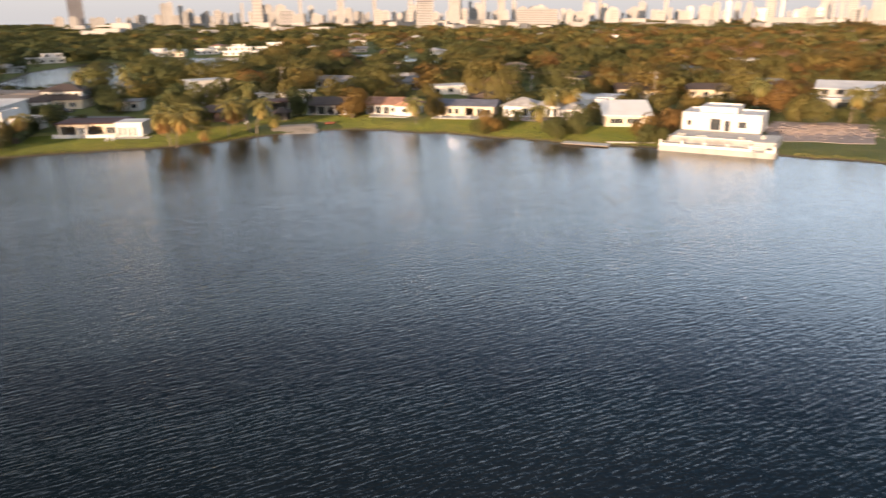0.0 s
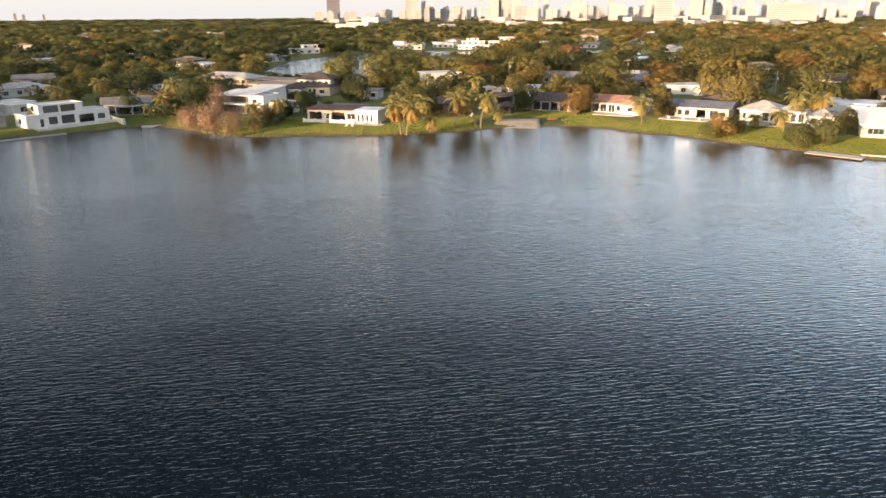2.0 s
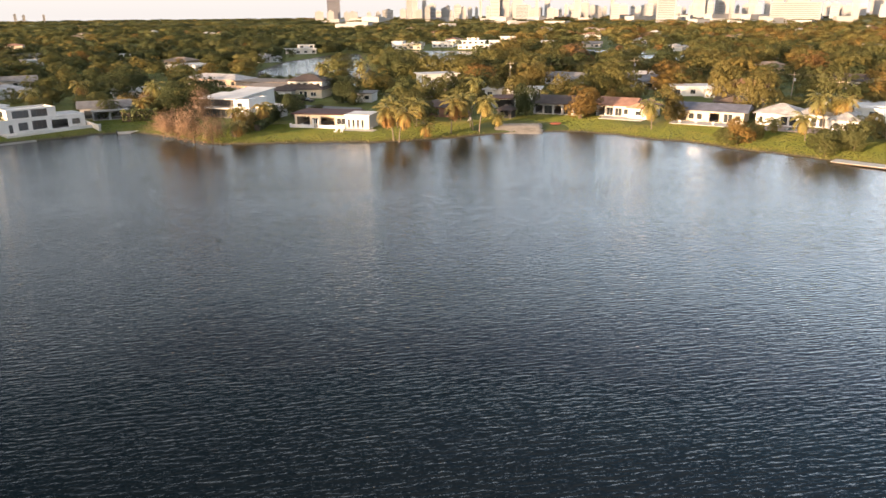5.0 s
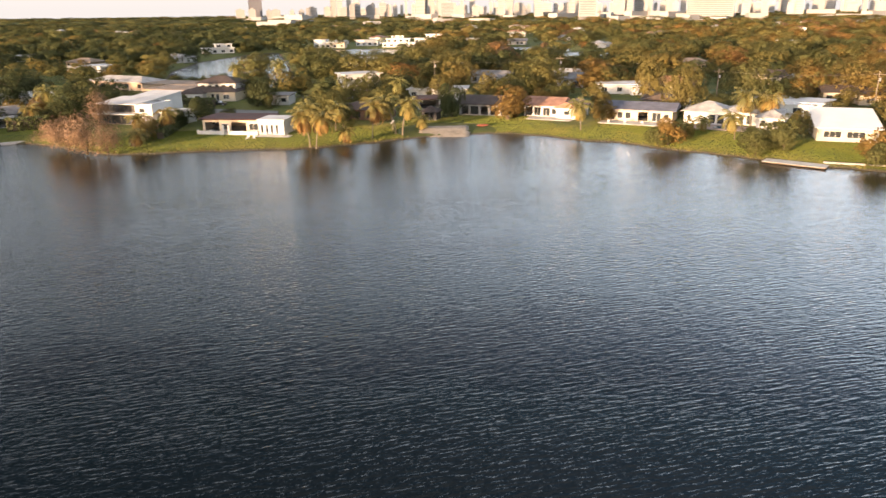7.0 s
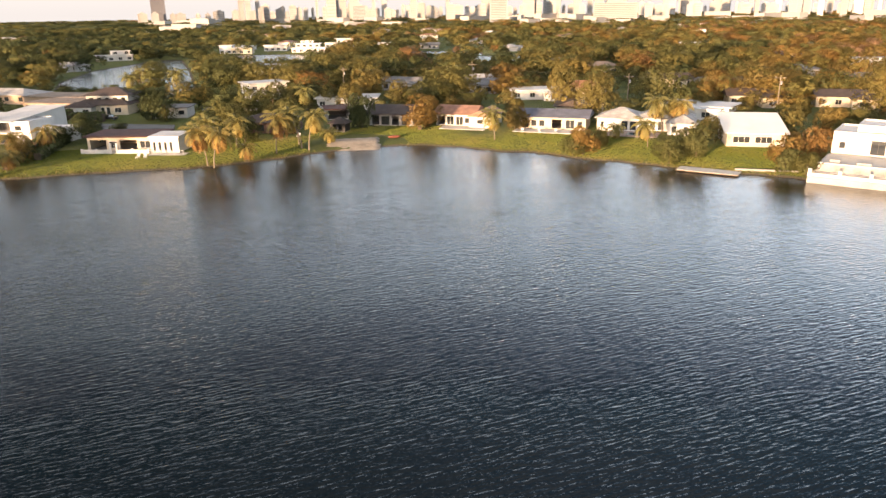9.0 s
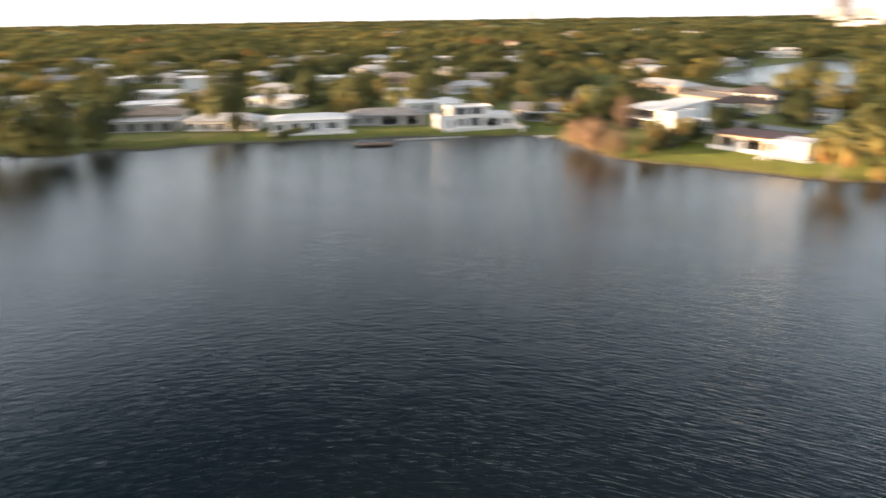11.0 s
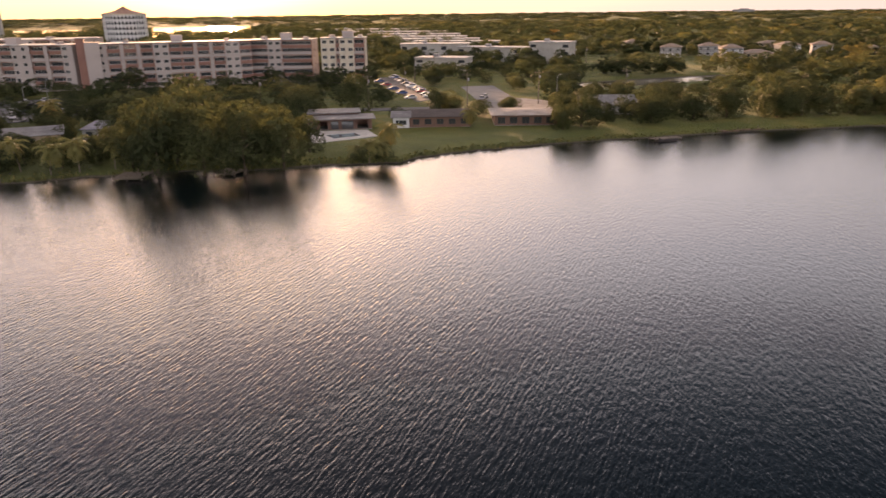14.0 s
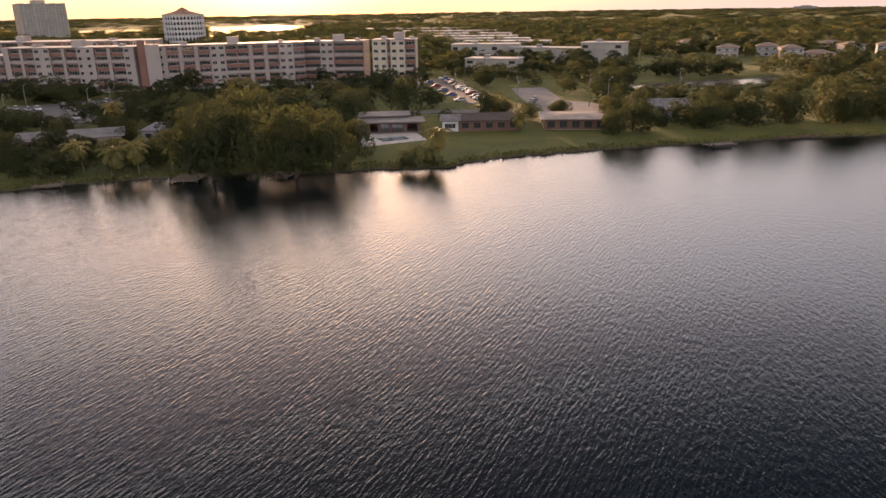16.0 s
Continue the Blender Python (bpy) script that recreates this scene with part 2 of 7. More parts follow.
def lawn_material():
    """Mown grass blades, fresh green to dry yellow by tone, that let some light through."""
    m, nt, b = nodes_of("lawn_blades")
    at = nt.nodes.new("ShaderNodeAttribute")
    at.attribute_name = "tone"
    n = noise_node(nt, 0.5, 4, nt.nodes.new("ShaderNodeTexCoord").outputs["Object"])
    c = ramp(nt, at.outputs["Fac"], [(0.0, (0.105, 0.150, 0.022)), (0.45, (0.165, 0.185, 0.030)), (1.0, (0.26, 0.205, 0.065))])
    c = mix(nt, "MULTIPLY", 1.0, c, ramp(nt, n.outputs[0], [(0.3, (0.85, 0.88, 0.85)), (0.7, (1.1, 1.06, 1.0))]))
    nt.links.new(c, b.inputs["Base Color"])
    b.inputs["Roughness"].default_value = 0.8
    tr = nt.nodes.new("ShaderNodeBsdfTranslucent")
    nt.links.new(c, tr.inputs[0])
    ms = nt.nodes.new("ShaderNodeMixShader")
    ms.inputs[0].default_value = 0.3
    nt.links.new(b.outputs[0], ms.inputs[1])
    nt.links.new(tr.outputs[0], ms.inputs[2])
    nt.links.new(ms.outputs[0], nt.nodes["Material Output"].inputs[0])
    return m


def water_material():
    """Dark lake water under a light breeze: crests run east and west."""
    m, nt, b = nodes_of("lake_water")
    tc = nt.nodes.new("ShaderNodeTexCoord").outputs["Object"]
    b.inputs["Base Color"].default_value = (0.002, 0.006, 0.008, 1)
    b.inputs["Roughness"].default_value = 0.06
    b.inputs["IOR"].default_value = 1.333
    turn = nt.nodes.new("ShaderNodeMapping")
    turn.inputs["Rotation"].default_value = (0, 0, radians(-29))
    nt.links.new(tc, turn.inputs[0])
    lie = turn.outputs[0]
    long = nt.nodes.new("ShaderNodeMapping")
    long.inputs["Scale"].default_value = (0.24, 1.0, 1.0)
    nt.links.new(lie, long.inputs[0])
    w = nt.nodes.new("ShaderNodeTexWave")
    w.bands_direction = "Y"
    for key, v in (("Scale", 0.62), ("Distortion", 12.0), ("Detail", 3.0), ("Detail Scale", 1.0), ("Detail Roughness", 0.55)):
        w.inputs[key].default_value = v
    nt.links.new(long.outputs[0], w.inputs[0])
    a1 = noise_node(nt, 2.5, 3, lie, (0.33, 1.0, 1.0), 0.55)
    a2 = noise_node(nt, 5.5, 2, lie, (0.4, 1.0, 1.0), 0.5)
    a3 = noise_node(nt, 0.035, 3, lie, (0.6, 1.0, 1.0), 0.5)
    # a second, weaker train of ripples crosses the first
    cross = nt.nodes.new("ShaderNodeMapping")
    cross.inputs["Rotation"].default_value = (0, 0, radians(-62))
    nt.links.new(tc, cross.inputs[0])
    a4 = noise_node(nt, 2.2, 2, cross.outputs[0], (0.3, 1.0, 1.0), 0.5)

    def weighed(a, k, rest):
        n = nt.nodes.new("ShaderNodeMath")
        n.operation = "MULTIPLY_ADD"
        n.inputs[1].default_value = k
        nt.links.new(a, n.inputs[0])
        if rest is None:
            n.inputs[2].default_value = 0
        else:
            nt.links.new(rest, n.inputs[2])
        return n.outputs[0]

    height = weighed(w.outputs[1], 0.10, weighed(a1.outputs[0], 0.80, weighed(a4.outputs[0], 0.35, weighed(a2.outputs[0], 0.2, None))))
    gust = nt.nodes.new("ShaderNodeMapRange")
    gust.inputs["From Min"].default_value, gust.inputs["From Max"].default_value = 0.3, 0.7
    gust.inputs["To Min"].default_value, gust.inputs["To Max"].default_value = 0.7, 1.0
    nt.links.new(a3.outputs[0], gust.inputs[0])
    bp = nt.nodes.new("ShaderNodeBump")
    bp.inputs["Distance"].default_value = 0.10
    nt.links.new(gust.outputs[0], bp.inputs["Strength"])
    nt.links.new(height, bp.inputs["Height"])
    nt.links.new(bp.outputs[0], b.inputs["Normal"])
    return m


def glass_material():
    m, nt, b = nodes_of("window_glass")
    b.inputs["Base Color"].default_value = (0.04, 0.045, 0.05, 1)
    b.inputs["Roughness"].default_value = 0.06
    b.inputs["IOR"].default_value = 1.9
    n = noise_node(nt, 0.8, 2, nt.nodes.new("ShaderNodeTexCoord").outputs["Object"])
    bp = nt.nodes.new("ShaderNodeBump")
    bp.inputs["Strength"].default_value, bp.inputs["Distance"].default_value = 0.05, 0.05
    nt.links.new(n.outputs[0], bp.inputs["Height"])
    nt.links.new(bp.outputs[0], b.inputs["Normal"])
    return m


M_WATER, M_GROUND, M_LEAF, M_GLASS = water_material(), ground_material(), foliage_material("leaves", True, 0.465, 3.4, 0.5), glass_material()
M_WISP = foliage_material("dry_twigs", True, 0.48)
M_CANOPY = foliage_material("dense_canopy_leaves", True, 0.46, 2.4, 0.55)
M_FROND = foliage_material("palm_leaves", False)
M_LAWN = lawn_material()
M_BARK = surface("bark", (0.13, 0.095, 0.065), 0.9, 1.5, 9, 0.4, 0.5)
M_PALM_BARK = surface("palm_bark", (0.25, 0.205, 0.155), 0.9, 1.5, 9, 0.35, 0.5)
M_WHITE = surface("white_stucco", (0.66, 0.65, 0.63), 0.85, 0.35, 7, 0.12, 0.15)
M_CREAM = surface("cream_stucco", (0.62, 0.54, 0.42), 0.85, 0.35, 7, 0.16, 0.15)
M_GREY_WALL = surface("grey_stucco", (0.40, 0.39, 0.38), 0.85, 0.35, 7, 0.18, 0.15)
M_TAN = surface("tan_stucco", (0.48, 0.36, 0.26), 0.85, 0.35, 7, 0.18, 0.15)
M_BROWN_WALL = surface("brown_brick_wall", (0.20, 0.11, 0.08), 0.85, 0.6, 9, 0.25, 0.2)
M_DARK = surface("dark_timber", (0.06, 0.05, 0.045), 0.6, 1, 8, 0.3, 0.2)
M_FRAME = surface("window_frame_paint", (0.70, 0.69, 0.66), 0.5, 1, 8, 0.1, 0.0)
M_DFRAME = surface("dark_bronze_frame", (0.05, 0.045, 0.04), 0.45, 1, 8, 0.2, 0.0)
R_WHITE = surface("white_roof_coating", (0.68, 0.67, 0.655), 0.8, 0.25, 3, 0.15, 0.15)
R_BRIGHT = surface("bright_white_metal_roof", (0.82, 0.80, 0.75), 0.6, 0.25, 3, 0.06, 0.1)
R_PINK = roofing("terracotta_pink_tile", (0.42, 0.23, 0.16))
R_ORANGE = roofing("orange_tile", (0.40, 0.20, 0.12))
R_BROWN = roofing("brown_shingle", (0.092, 0.070, 0.062))
R_DARK = roofing("dark_maroon_roof", (0.085, 0.034, 0.03))
R_GREY = roofing("grey_shingle", (0.24, 0.235, 0.235))
R_BLUE = roofing("slate_blue_roof", (0.16, 0.17, 0.22))
R_LIGHT = roofing("pale_grey_tile", (0.50, 0.49, 0.48))
R_TAN = roofing("tan_tile", (0.36, 0.27, 0.20))
M_CONC = surface("concrete", (0.42, 0.40, 0.36), 0.9, 0.4, 5, 0.25, 0.3)
M_PALE_CONC = surface("pale_concrete", (0.60, 0.57, 0.52), 0.9, 0.4, 5, 0.2, 0.3)
M_ASPH = surface("asphalt", (0.12, 0.118, 0.115), 0.9, 0.3, 8, 0.25, 0.3)
M_SAND = surface("bare_sandy_soil", (0.42, 0.335, 0.295), 0.95, 0.35, 2.5, 0.35, 0.9, other=(0.28, 0.22, 0.195))
M_GRAVEL = surface("pale_gravel", (0.37, 0.32, 0.26), 0.95, 0.5, 3.0, 0.35, 0.6)
M_WOOD = surface("weathered_dock_wood", (0.20, 0.16, 0.12), 0.85, 0.8, 10, 0.35, 0.4)
M_POOL = surface("pool_water", (0.08, 0.15, 0.17), 0.05, 1, 4, 0.15, 0.1)
M_METAL = surface("galvanised_metal", (0.35, 0.35, 0.36), 0.45, 1, 9, 0.2, 0.1, 0.8)
M_TYRE = surface("tyre_rubber", (0.02, 0.02, 0.02), 0.8, 3, 12, 0.2, 0.1)
# cream darkened towards pink: the shade on these fronts is in the colour
M_APT = surface("apartment_shaded_cream", (0.45, 0.385, 0.35), 0.85, 0.12, 4, 0.15, 0.15)
M_APT_RED = surface("apartment_terracotta_wall", (0.30, 0.15, 0.115), 0.85, 0.12, 4, 0.18, 0.15)
M_CITY = surface("far_tower_wall", (0.32, 0.31, 0.305), 0.8, 0.02, 0.5, 0.12, 0.0)
M_CITY2 = surface("far_tower_pale", (0.38, 0.37, 0.365), 0.8, 0.02, 0.5, 0.1, 0.0)
# white walls dimmed to off-white: shade of the backlit fronts, in the colour
M_BLOCK = surface("shaded_off_white_wall", (0.46, 0.43, 0.38), 0.85, 0.2, 5, 0.2, 0.15)
M_SEAWALL = surface("weathered_seawall", (0.42, 0.41, 0.39), 0.9, 0.4, 4, 0.3, 0.3)
M_SLATE = surface("slate_blue_wall", (0.09, 0.105, 0.15), 0.8, 0.5, 7, 0.2, 0.1)
M_STREET = surface("pale_worn_asphalt", (0.21, 0.205, 0.20), 0.9, 0.3, 8, 0.25, 0.3)
# tower glass paled towards the walls: distance haze put into the base colour
M_CITYG = surface("far_tower_hazed_glass", (0.16, 0.16, 0.18), 0.35, 0.02, 0.5, 0.15, 0.0)
M_CITYD = surface("far_tower_hazed_band", (0.33, 0.325, 0.325), 0.3, 0.02, 0.5, 0.2, 0.0)


# ---- mesh tools ----
class Mesh:
    """Collects boxes and faces into one mesh."""

    def __init__(self):
        self.v, self.f = [], []

    def poly(self, pts):
        n = len(self.v)
        self.v += [tuple(p) for p in pts]
        self.f.append(tuple(range(n, n + len(pts))))
        return self

    def box(self, x0, x1, y0, y1, z0, z1):
        n = len(self.v)
        self.v += [(x, y, z) for z in (z0, z1) for x, y in ((x0, y0), (x1, y0), (x1, y1), (x0, y1))]
        self.f += [(n + a, n + b, n + c, n + d) for a, b, c, d in ((3, 2, 1, 0), (4, 5, 6, 7), (0, 1, 5, 4), (1, 2, 6, 5), (2, 3, 7, 6), (3, 0, 4, 7))]
        return self

    def panel(self, us, vs, solid, y0, y1, z=0.0):
        """A slab over a grid of cells in x and z, with holes where solid(u, v) is false: one connected shell."""
        nu, nv = len(us), len(vs)
        on = [[solid((us[i] + us[i + 1]) / 2, (vs[j] + vs[j + 1]) / 2) for j in range(nv - 1)] for i in range(nu - 1)]
        ids = {}

        def at(i, j, k):
            if (i, j, k) not in ids:
                ids[i, j, k] = len(self.v)
                self.v.append((us[i], y1 if k else y0, vs[j] + z))
            return ids[i, j, k]

        def full(i, j):
            return 0 <= i < nu - 1 and 0 <= j < nv - 1 and on[i][j]

        for i in range(nu - 1):
            for j in range(nv - 1):
                if not on[i][j]:
                    continue
                self.f.append((at(i, j, 0), at(i + 1, j, 0), at(i + 1, j + 1, 0), at(i, j + 1, 0)))
                self.f.append((at(i, j + 1, 1), at(i + 1, j + 1, 1), at(i + 1, j, 1), at(i, j, 1)))
                for di, dj, a, b in ((-1, 0, (i, j + 1), (i, j)), (1, 0, (i + 1, j), (i + 1, j + 1)), (0, -1, (i, j), (i + 1, j)), (0, 1, (i + 1, j + 1), (i, j + 1))):
                    if not full(i + di, j + dj):
                        self.f.append((at(*b, 0), at(*a, 0), at(*a, 1), at(*b, 1)))
        return self

    def prism(self, base, z0, z1):
        """An upright solid over a polygon that runs counter-clockwise."""
        n, k = len(self.v), len(base)
        self.v += [(x, y, z0) for x, y in base] + [(x, y, z1) for x, y in base]
        self.f += [tuple(range(n + k - 1, n - 1, -1)), tuple(range(n + k, n + 2 * k))]
        self.f += [(n + i, n + (i + 1) % k, n + k + (i + 1) % k, n + k + i) for i in range(k)]
        return self

    def tube(self, pts, radii, sides=8):
        n, k = len(self.v), len(pts)
        for i, p in enumerate(pts):
            p = Vector(p)
            d = (Vector(pts[min(i + 1, k - 1)]) - Vector(pts[max(i - 1, 0)])).normalized()
            a = d.orthogonal().normalized()
            b = d.cross(a)
            for s in range(sides):
                w = 2 * math.pi * s / sides
                self.v.append(tuple(p + (a * math.cos(w) + b * math.sin(w)) * radii[i]))
        for i in range(k - 1):
            for s in range(sides):
                s2 = (s + 1) % sides
                self.f.append((n + i * sides + s, n + i * sides + s2, n + (i + 1) * sides + s2, n + (i + 1) * sides + s))
        self.f += [tuple(range(n + sides - 1, n - 1, -1)), tuple(range(n + (k - 1) * sides, n + k * sides))]
        return self

    def data(self, name, material, smooth=False):
        me = bpy.data.meshes.new(name)
        me.from_pydata(self.v, [], self.f)
        me.materials.append(material)
        if smooth:
            me.polygons.foreach_set("use_smooth", [True] * len(me.polygons))
        me.update()
        return me


def part(name, mesh, material, parent, label="", at=None):
    me = mesh.data(name, material) if isinstance(mesh, Mesh) else mesh
    ob = new(name, me)
    ob.parent = parent
    if at is not None:
        ob.matrix_basis = at
    return tagged(ob, label)


def thing(name, label, category, m, group=""):
    ob = new(name)
    ob.matrix_basis = m
    return tagged(ob, label, category, group)


CLEAR = []      # discs kept free of trees: x, y, radius


def facing(fl, fr, z=0.9):
    """The pose of a front that runs from fl to fr, seen from the lake."""
    return pose(fl[0], fl[1], z, 0, 0, math.degrees(math.atan2(fr[1] - fl[1], fr[0] - fl[0])))


# ---- lake shore and ground ----
CX, CY = 0.0, 30.0
SHORE_W = [(180, 155), (171, 152), (166, 150), (158, 147), (154.6, 143.5), (150, 145), (142.6, 145), (141.2, 151), (136.3, 158), (131.8, 164.7), (127.5, 171.9), (123.3, 179), (119.3, 187.7), (115.6, 197), (112, 206), (108.7, 217), (104.2, 226), (99.7, 221.5), (97, 222), (95.4, 211), (90.8, 208.5), (88.5, 198), (85, 190), (81, 193), (78.8, 187), (76, 190), (70.3, 188)]
SHORE_N = [(63, 187), (58.3, 189), (53.5, 187), (50.1, 189), (47, 184), (45.3, 175), (44, 167.4), (42.9, 160), (41.8, 158.3), (38.4, 155.3), (34.2, 152.8), (29.9, 149.7), (25.3, 150.3), (22.9, 153), (20.4, 155.5), (18, 158.3), (15.6, 160.8), (12.8, 162), (10.9, 162.6), (8.5, 159.5), (4.9, 154), (1.7, 151.7), (-2.8, 144.7), (-7.1, 142), (-8.9, 140), (-13.3, 138), (-18.2, 136.5), (-28, 137), (-36.5, 139.7), (-60, 150), (-90, 165), (-130, 165), (-180, 155)]
_sh = np.array(sorted(SHORE_W + SHORE_N))


def shore(az):
    """The lake's radius at an angle to the left of north."""
    az = (np.asarray(az) + 180) % 360 - 180
    r = np.interp(az, _sh[:, 0], _sh[:, 1])
    return r + 0.35 * np.sin(np.radians(az) * 61) + 0.25 * np.sin(np.radians(az) * 143 + 1)


def polar(x, y):
    dx, dy = np.asarray(x) - CX, np.asarray(y) - CY
    az = np.degrees(np.arctan2(-dx, dy))
    r = np.hypot(dx, dy)
    return az, r


def inland(x, y):
    az, r = polar(x, y)
    return r - shore(az)


CANALS = []


def near_poly(x, y, poly):
    """Signed distance to a polygon, negative inside."""
    x, y = np.asarray(x, float), np.asarray(y, float)
    best, odd = np.full(x.shape, 1e9), np.zeros(x.shape, bool)
    for (ax, ay), (bx, by) in zip(poly, poly[1:] + poly[:1]):
        ex, ey = bx - ax, by - ay
        t = np.clip(((x - ax) * ex + (y - ay) * ey) / (ex * ex + ey * ey), 0, 1)
        best = np.minimum(best, np.hypot(x - ax - t * ex, y - ay - t * ey))
        cross = ((ay > y) != (by > y)) & (x < (bx - ax) * (y - ay) / (by - ay + 1e-12) + ax)
        odd ^= cross
    return np.where(odd, -best, best)


CANALS.append([(-200, 304), (-222.5, 341), (-249, 409), (-257, 487), (-254, 500), (-244, 495), (-196, 408), (-133, 288), (-138.5, 279), (-168, 337), (-186, 341), (-178, 318)])
CANALS.append([(-250, 548), (-166, 562), (-143, 495), (-192, 445)])
CANALS.append([(-103, 597), (-51, 585), (-45, 534), (-93, 543)])
CANALS.append([(-47, 521), (-15, 540), (-19, 463), (-40, 460)])
CANALS.append([(-232, -150), (-256, -141), (-300, -132), (-318, -142), (-270, -158), (-240, -166)])
CANALS.append([(-212, -1150), (-285, -1100), (-345, -1210), (-400, -1570), (-300, -1640)])
CANALS.append([(-343, -980), (-424, -900), (-560, -1100), (-760, -1500), (-560, -1640)])


def land_height(x, y, d):
    h = np.interp(d, [-2, -1.0, 0.0, 0.7, 2.5, 9.0], [-0.9, -0.45, 0.02, 0.32, 0.55, 0.9])
    return h


def build_ground():
    n_az = 600
    az = np.linspace(-180, 180, n_az, endpoint=False)
    steps = [-2, -1, -0.3, 0.1, 0.7, 1.5, 2.5, 5, 9, 14]
    while steps[-1] < 560:
        steps.append(steps[-1] + 5)
    while steps[-1] < 4600:
        steps.append(steps[-1] * 1.045)
    steps = np.array(steps)
    A, D = np.meshgrid(az, steps)
    keep = np.clip((D - 300) / 600, 0, 1)
    R = (shore(A) * (1 - keep) + 170 * keep) + D
    X, Y = CX - R * np.sin(np.radians(A)), CY + R * np.cos(np.radians(A))
    Z = land_height(X, Y, D)
    rough = 0.10 * np.sin(X * 0.13 + np.sin(Y * 0.07)) * np.cos(Y * 0.11) * np.clip((D - 6) / 20, 0, 1)
    Z = Z + rough
    for poly in CANALS:
        s = near_poly(X, Y, poly)
        soft = 5.0 if poly[0][1] > -200 else 30.0
        Z = np.where(s < soft, np.minimum(Z, np.interp(s, [-soft * 0.5, 0, soft], [-0.9, -0.15, 0.9])), Z)
    k, n = A.shape
    verts = np.stack([X, Y, Z], -1).reshape(-1, 3)
    i = np.arange(k - 1)[:, None] * n
    j = np.arange(n)[None]
    j2 = (j + 1) % n
    faces = np.stack([i + j, i + n + j, i + n + j2, i + j2], -1).reshape(-1, 4)
    me = quads_mesh("ground", verts, faces, M_GROUND, smooth=True)
    return tagged(new("ground", me), "grassy suburban ground with muddy lake banks", "ground", kind="structure")


def quads_mesh(name, verts, faces, material, tone=None, smooth=False, lean=None):
    me = bpy.data.meshes.new(name)
    nf, k = faces.shape
    me.vertices.add(len(verts))
    me.vertices.foreach_set("co", np.ascontiguousarray(verts, np.float32).ravel())
    me.loops.add(nf * k)
    me.polygons.add(nf)
    me.loops.foreach_set("vertex_index", np.ascontiguousarray(faces, np.int32).ravel())
    me.polygons.foreach_set("loop_start", np.arange(0, nf * k, k, dtype=np.int32))
    me.polygons.foreach_set("use_smooth", np.full(nf, smooth))
    if tone is not None:
        a = me.attributes.new("tone", "FLOAT", "POINT")
        a.data.foreach_set("value", np.ascontiguousarray(tone, np.float32))
    if lean is not None:
        a = me.attributes.new("lean", "FLOAT_VECTOR", "POINT")
        a.data.foreach_set("vector", np.ascontiguousarray(lean, np.float32).ravel())
    me.materials.append(material)
    me.update(calc_edges=True)
    me.validate()
    return me


build_ground()
wm = Mesh()
wm.poly([(-4800, -4800, 0), (4800, -4800, 0), (4800, 4800, 0), (-4800, 4800, 0)])
tagged(new("water", wm.data("water", M_WATER)), "dark blue lake water with small wind ripples", "lake", kind="structure")


# ---- trees ----
def crown_cards(rng, count, size, lumps=9, flat=0.72, jitter=0.8, deep=0.78):
    """Leaf clumps over a lumpy unit crown: returns quads (n, 4, 3) with the crown's base near z = 0 and its top at z = 1, and each clump's outward lean."""
    c = rng.normal(size=(lumps, 3))
    c /= np.linalg.norm(c, axis=1)[:, None]
    c *= rng.uniform(0.35, 0.68, (lumps, 1))
    rad = rng.uniform(0.34, 0.55, lumps)
    w = rad**2
    k = rng.choice(lumps, count, p=w / w.sum())
    d = rng.normal(size=(count, 3))
    d[:, 2] += 0.25
    d /= np.linalg.norm(d, axis=1)[:, None]
    p = c[k] + d * rad[k][:, None] * rng.uniform(deep, 1.04, (count, 1))
    # drop what lies deep inside other lumps
    nrm = d * np.array([1, 1, 0.35]) + rng.normal(size=(count, 3)) * np.array([1, 1, 0.6]) * jitter
    nrm /= np.linalg.norm(nrm, axis=1)[:, None]
    a = np.cross(nrm, rng.normal(size=(count, 3)))
    a /= np.linalg.norm(a, axis=1)[:, None]
    b = np.cross(nrm, a)
    s = size * rng.uniform(0.6, 1.35, (count, 1))
    a, b = a * s, b * s * rng.uniform(0.5, 0.9, (count, 1))
    q = np.stack([p - a * 0.5, p - b * 0.5 + nrm * s * 0.12, p + a * 0.5, p + b * 0.5 + nrm * s * 0.12], 1)
    q[:, :, 2] = q[:, :, 2] * flat * 0.5
    lo, hi = np.percentile(q[:, :, 2], 1), np.percentile(q[:, :, 2], 99)
    q[:, :, 2] = (q[:, :, 2] - lo) / (hi - lo)
    xy = np.percentile(np.hypot(q[:, :, 0], q[:, :, 1]), 96)
    q[:, :, :2] /= xy
    out = p / np.maximum(np.linalg.norm(p, axis=1), 0.2)[:, None]
    ln = d * 0.75 + out * 0.65 + nrm * 0.12 + np.array([0, 0, 0.15])
    ln /= np.linalg.norm(ln, axis=1)[:, None]
    return q, ln


RNG = np.random.default_rng(7)
SHAPES_NEAR = [crown_cards(RNG, 1500, 0.155, 11) for _ in range(4)]
SHAPES_BROAD = [crown_cards(RNG, 2300, 0.125, 15) for _ in range(3)]
SHAPE_WISPY = crown_cards(RNG, 2100, 0.095, 16, 0.72, 0.9, 0.3)
SHAPES_MID = [crown_cards(RNG, 245, 0.30, 6, 0.8, 0.7, 0.82) for _ in range(8)]
SHAPES_THIN = [crown_cards(RNG, 90, 0.49, 4, 0.8, 0.7, 0.85) for _ in range(8)]
SHAPES_FAR = [crown_cards(RNG, 28, 0.78, 3, 0.8, 0.6, 0.88) for _ in range(8)]


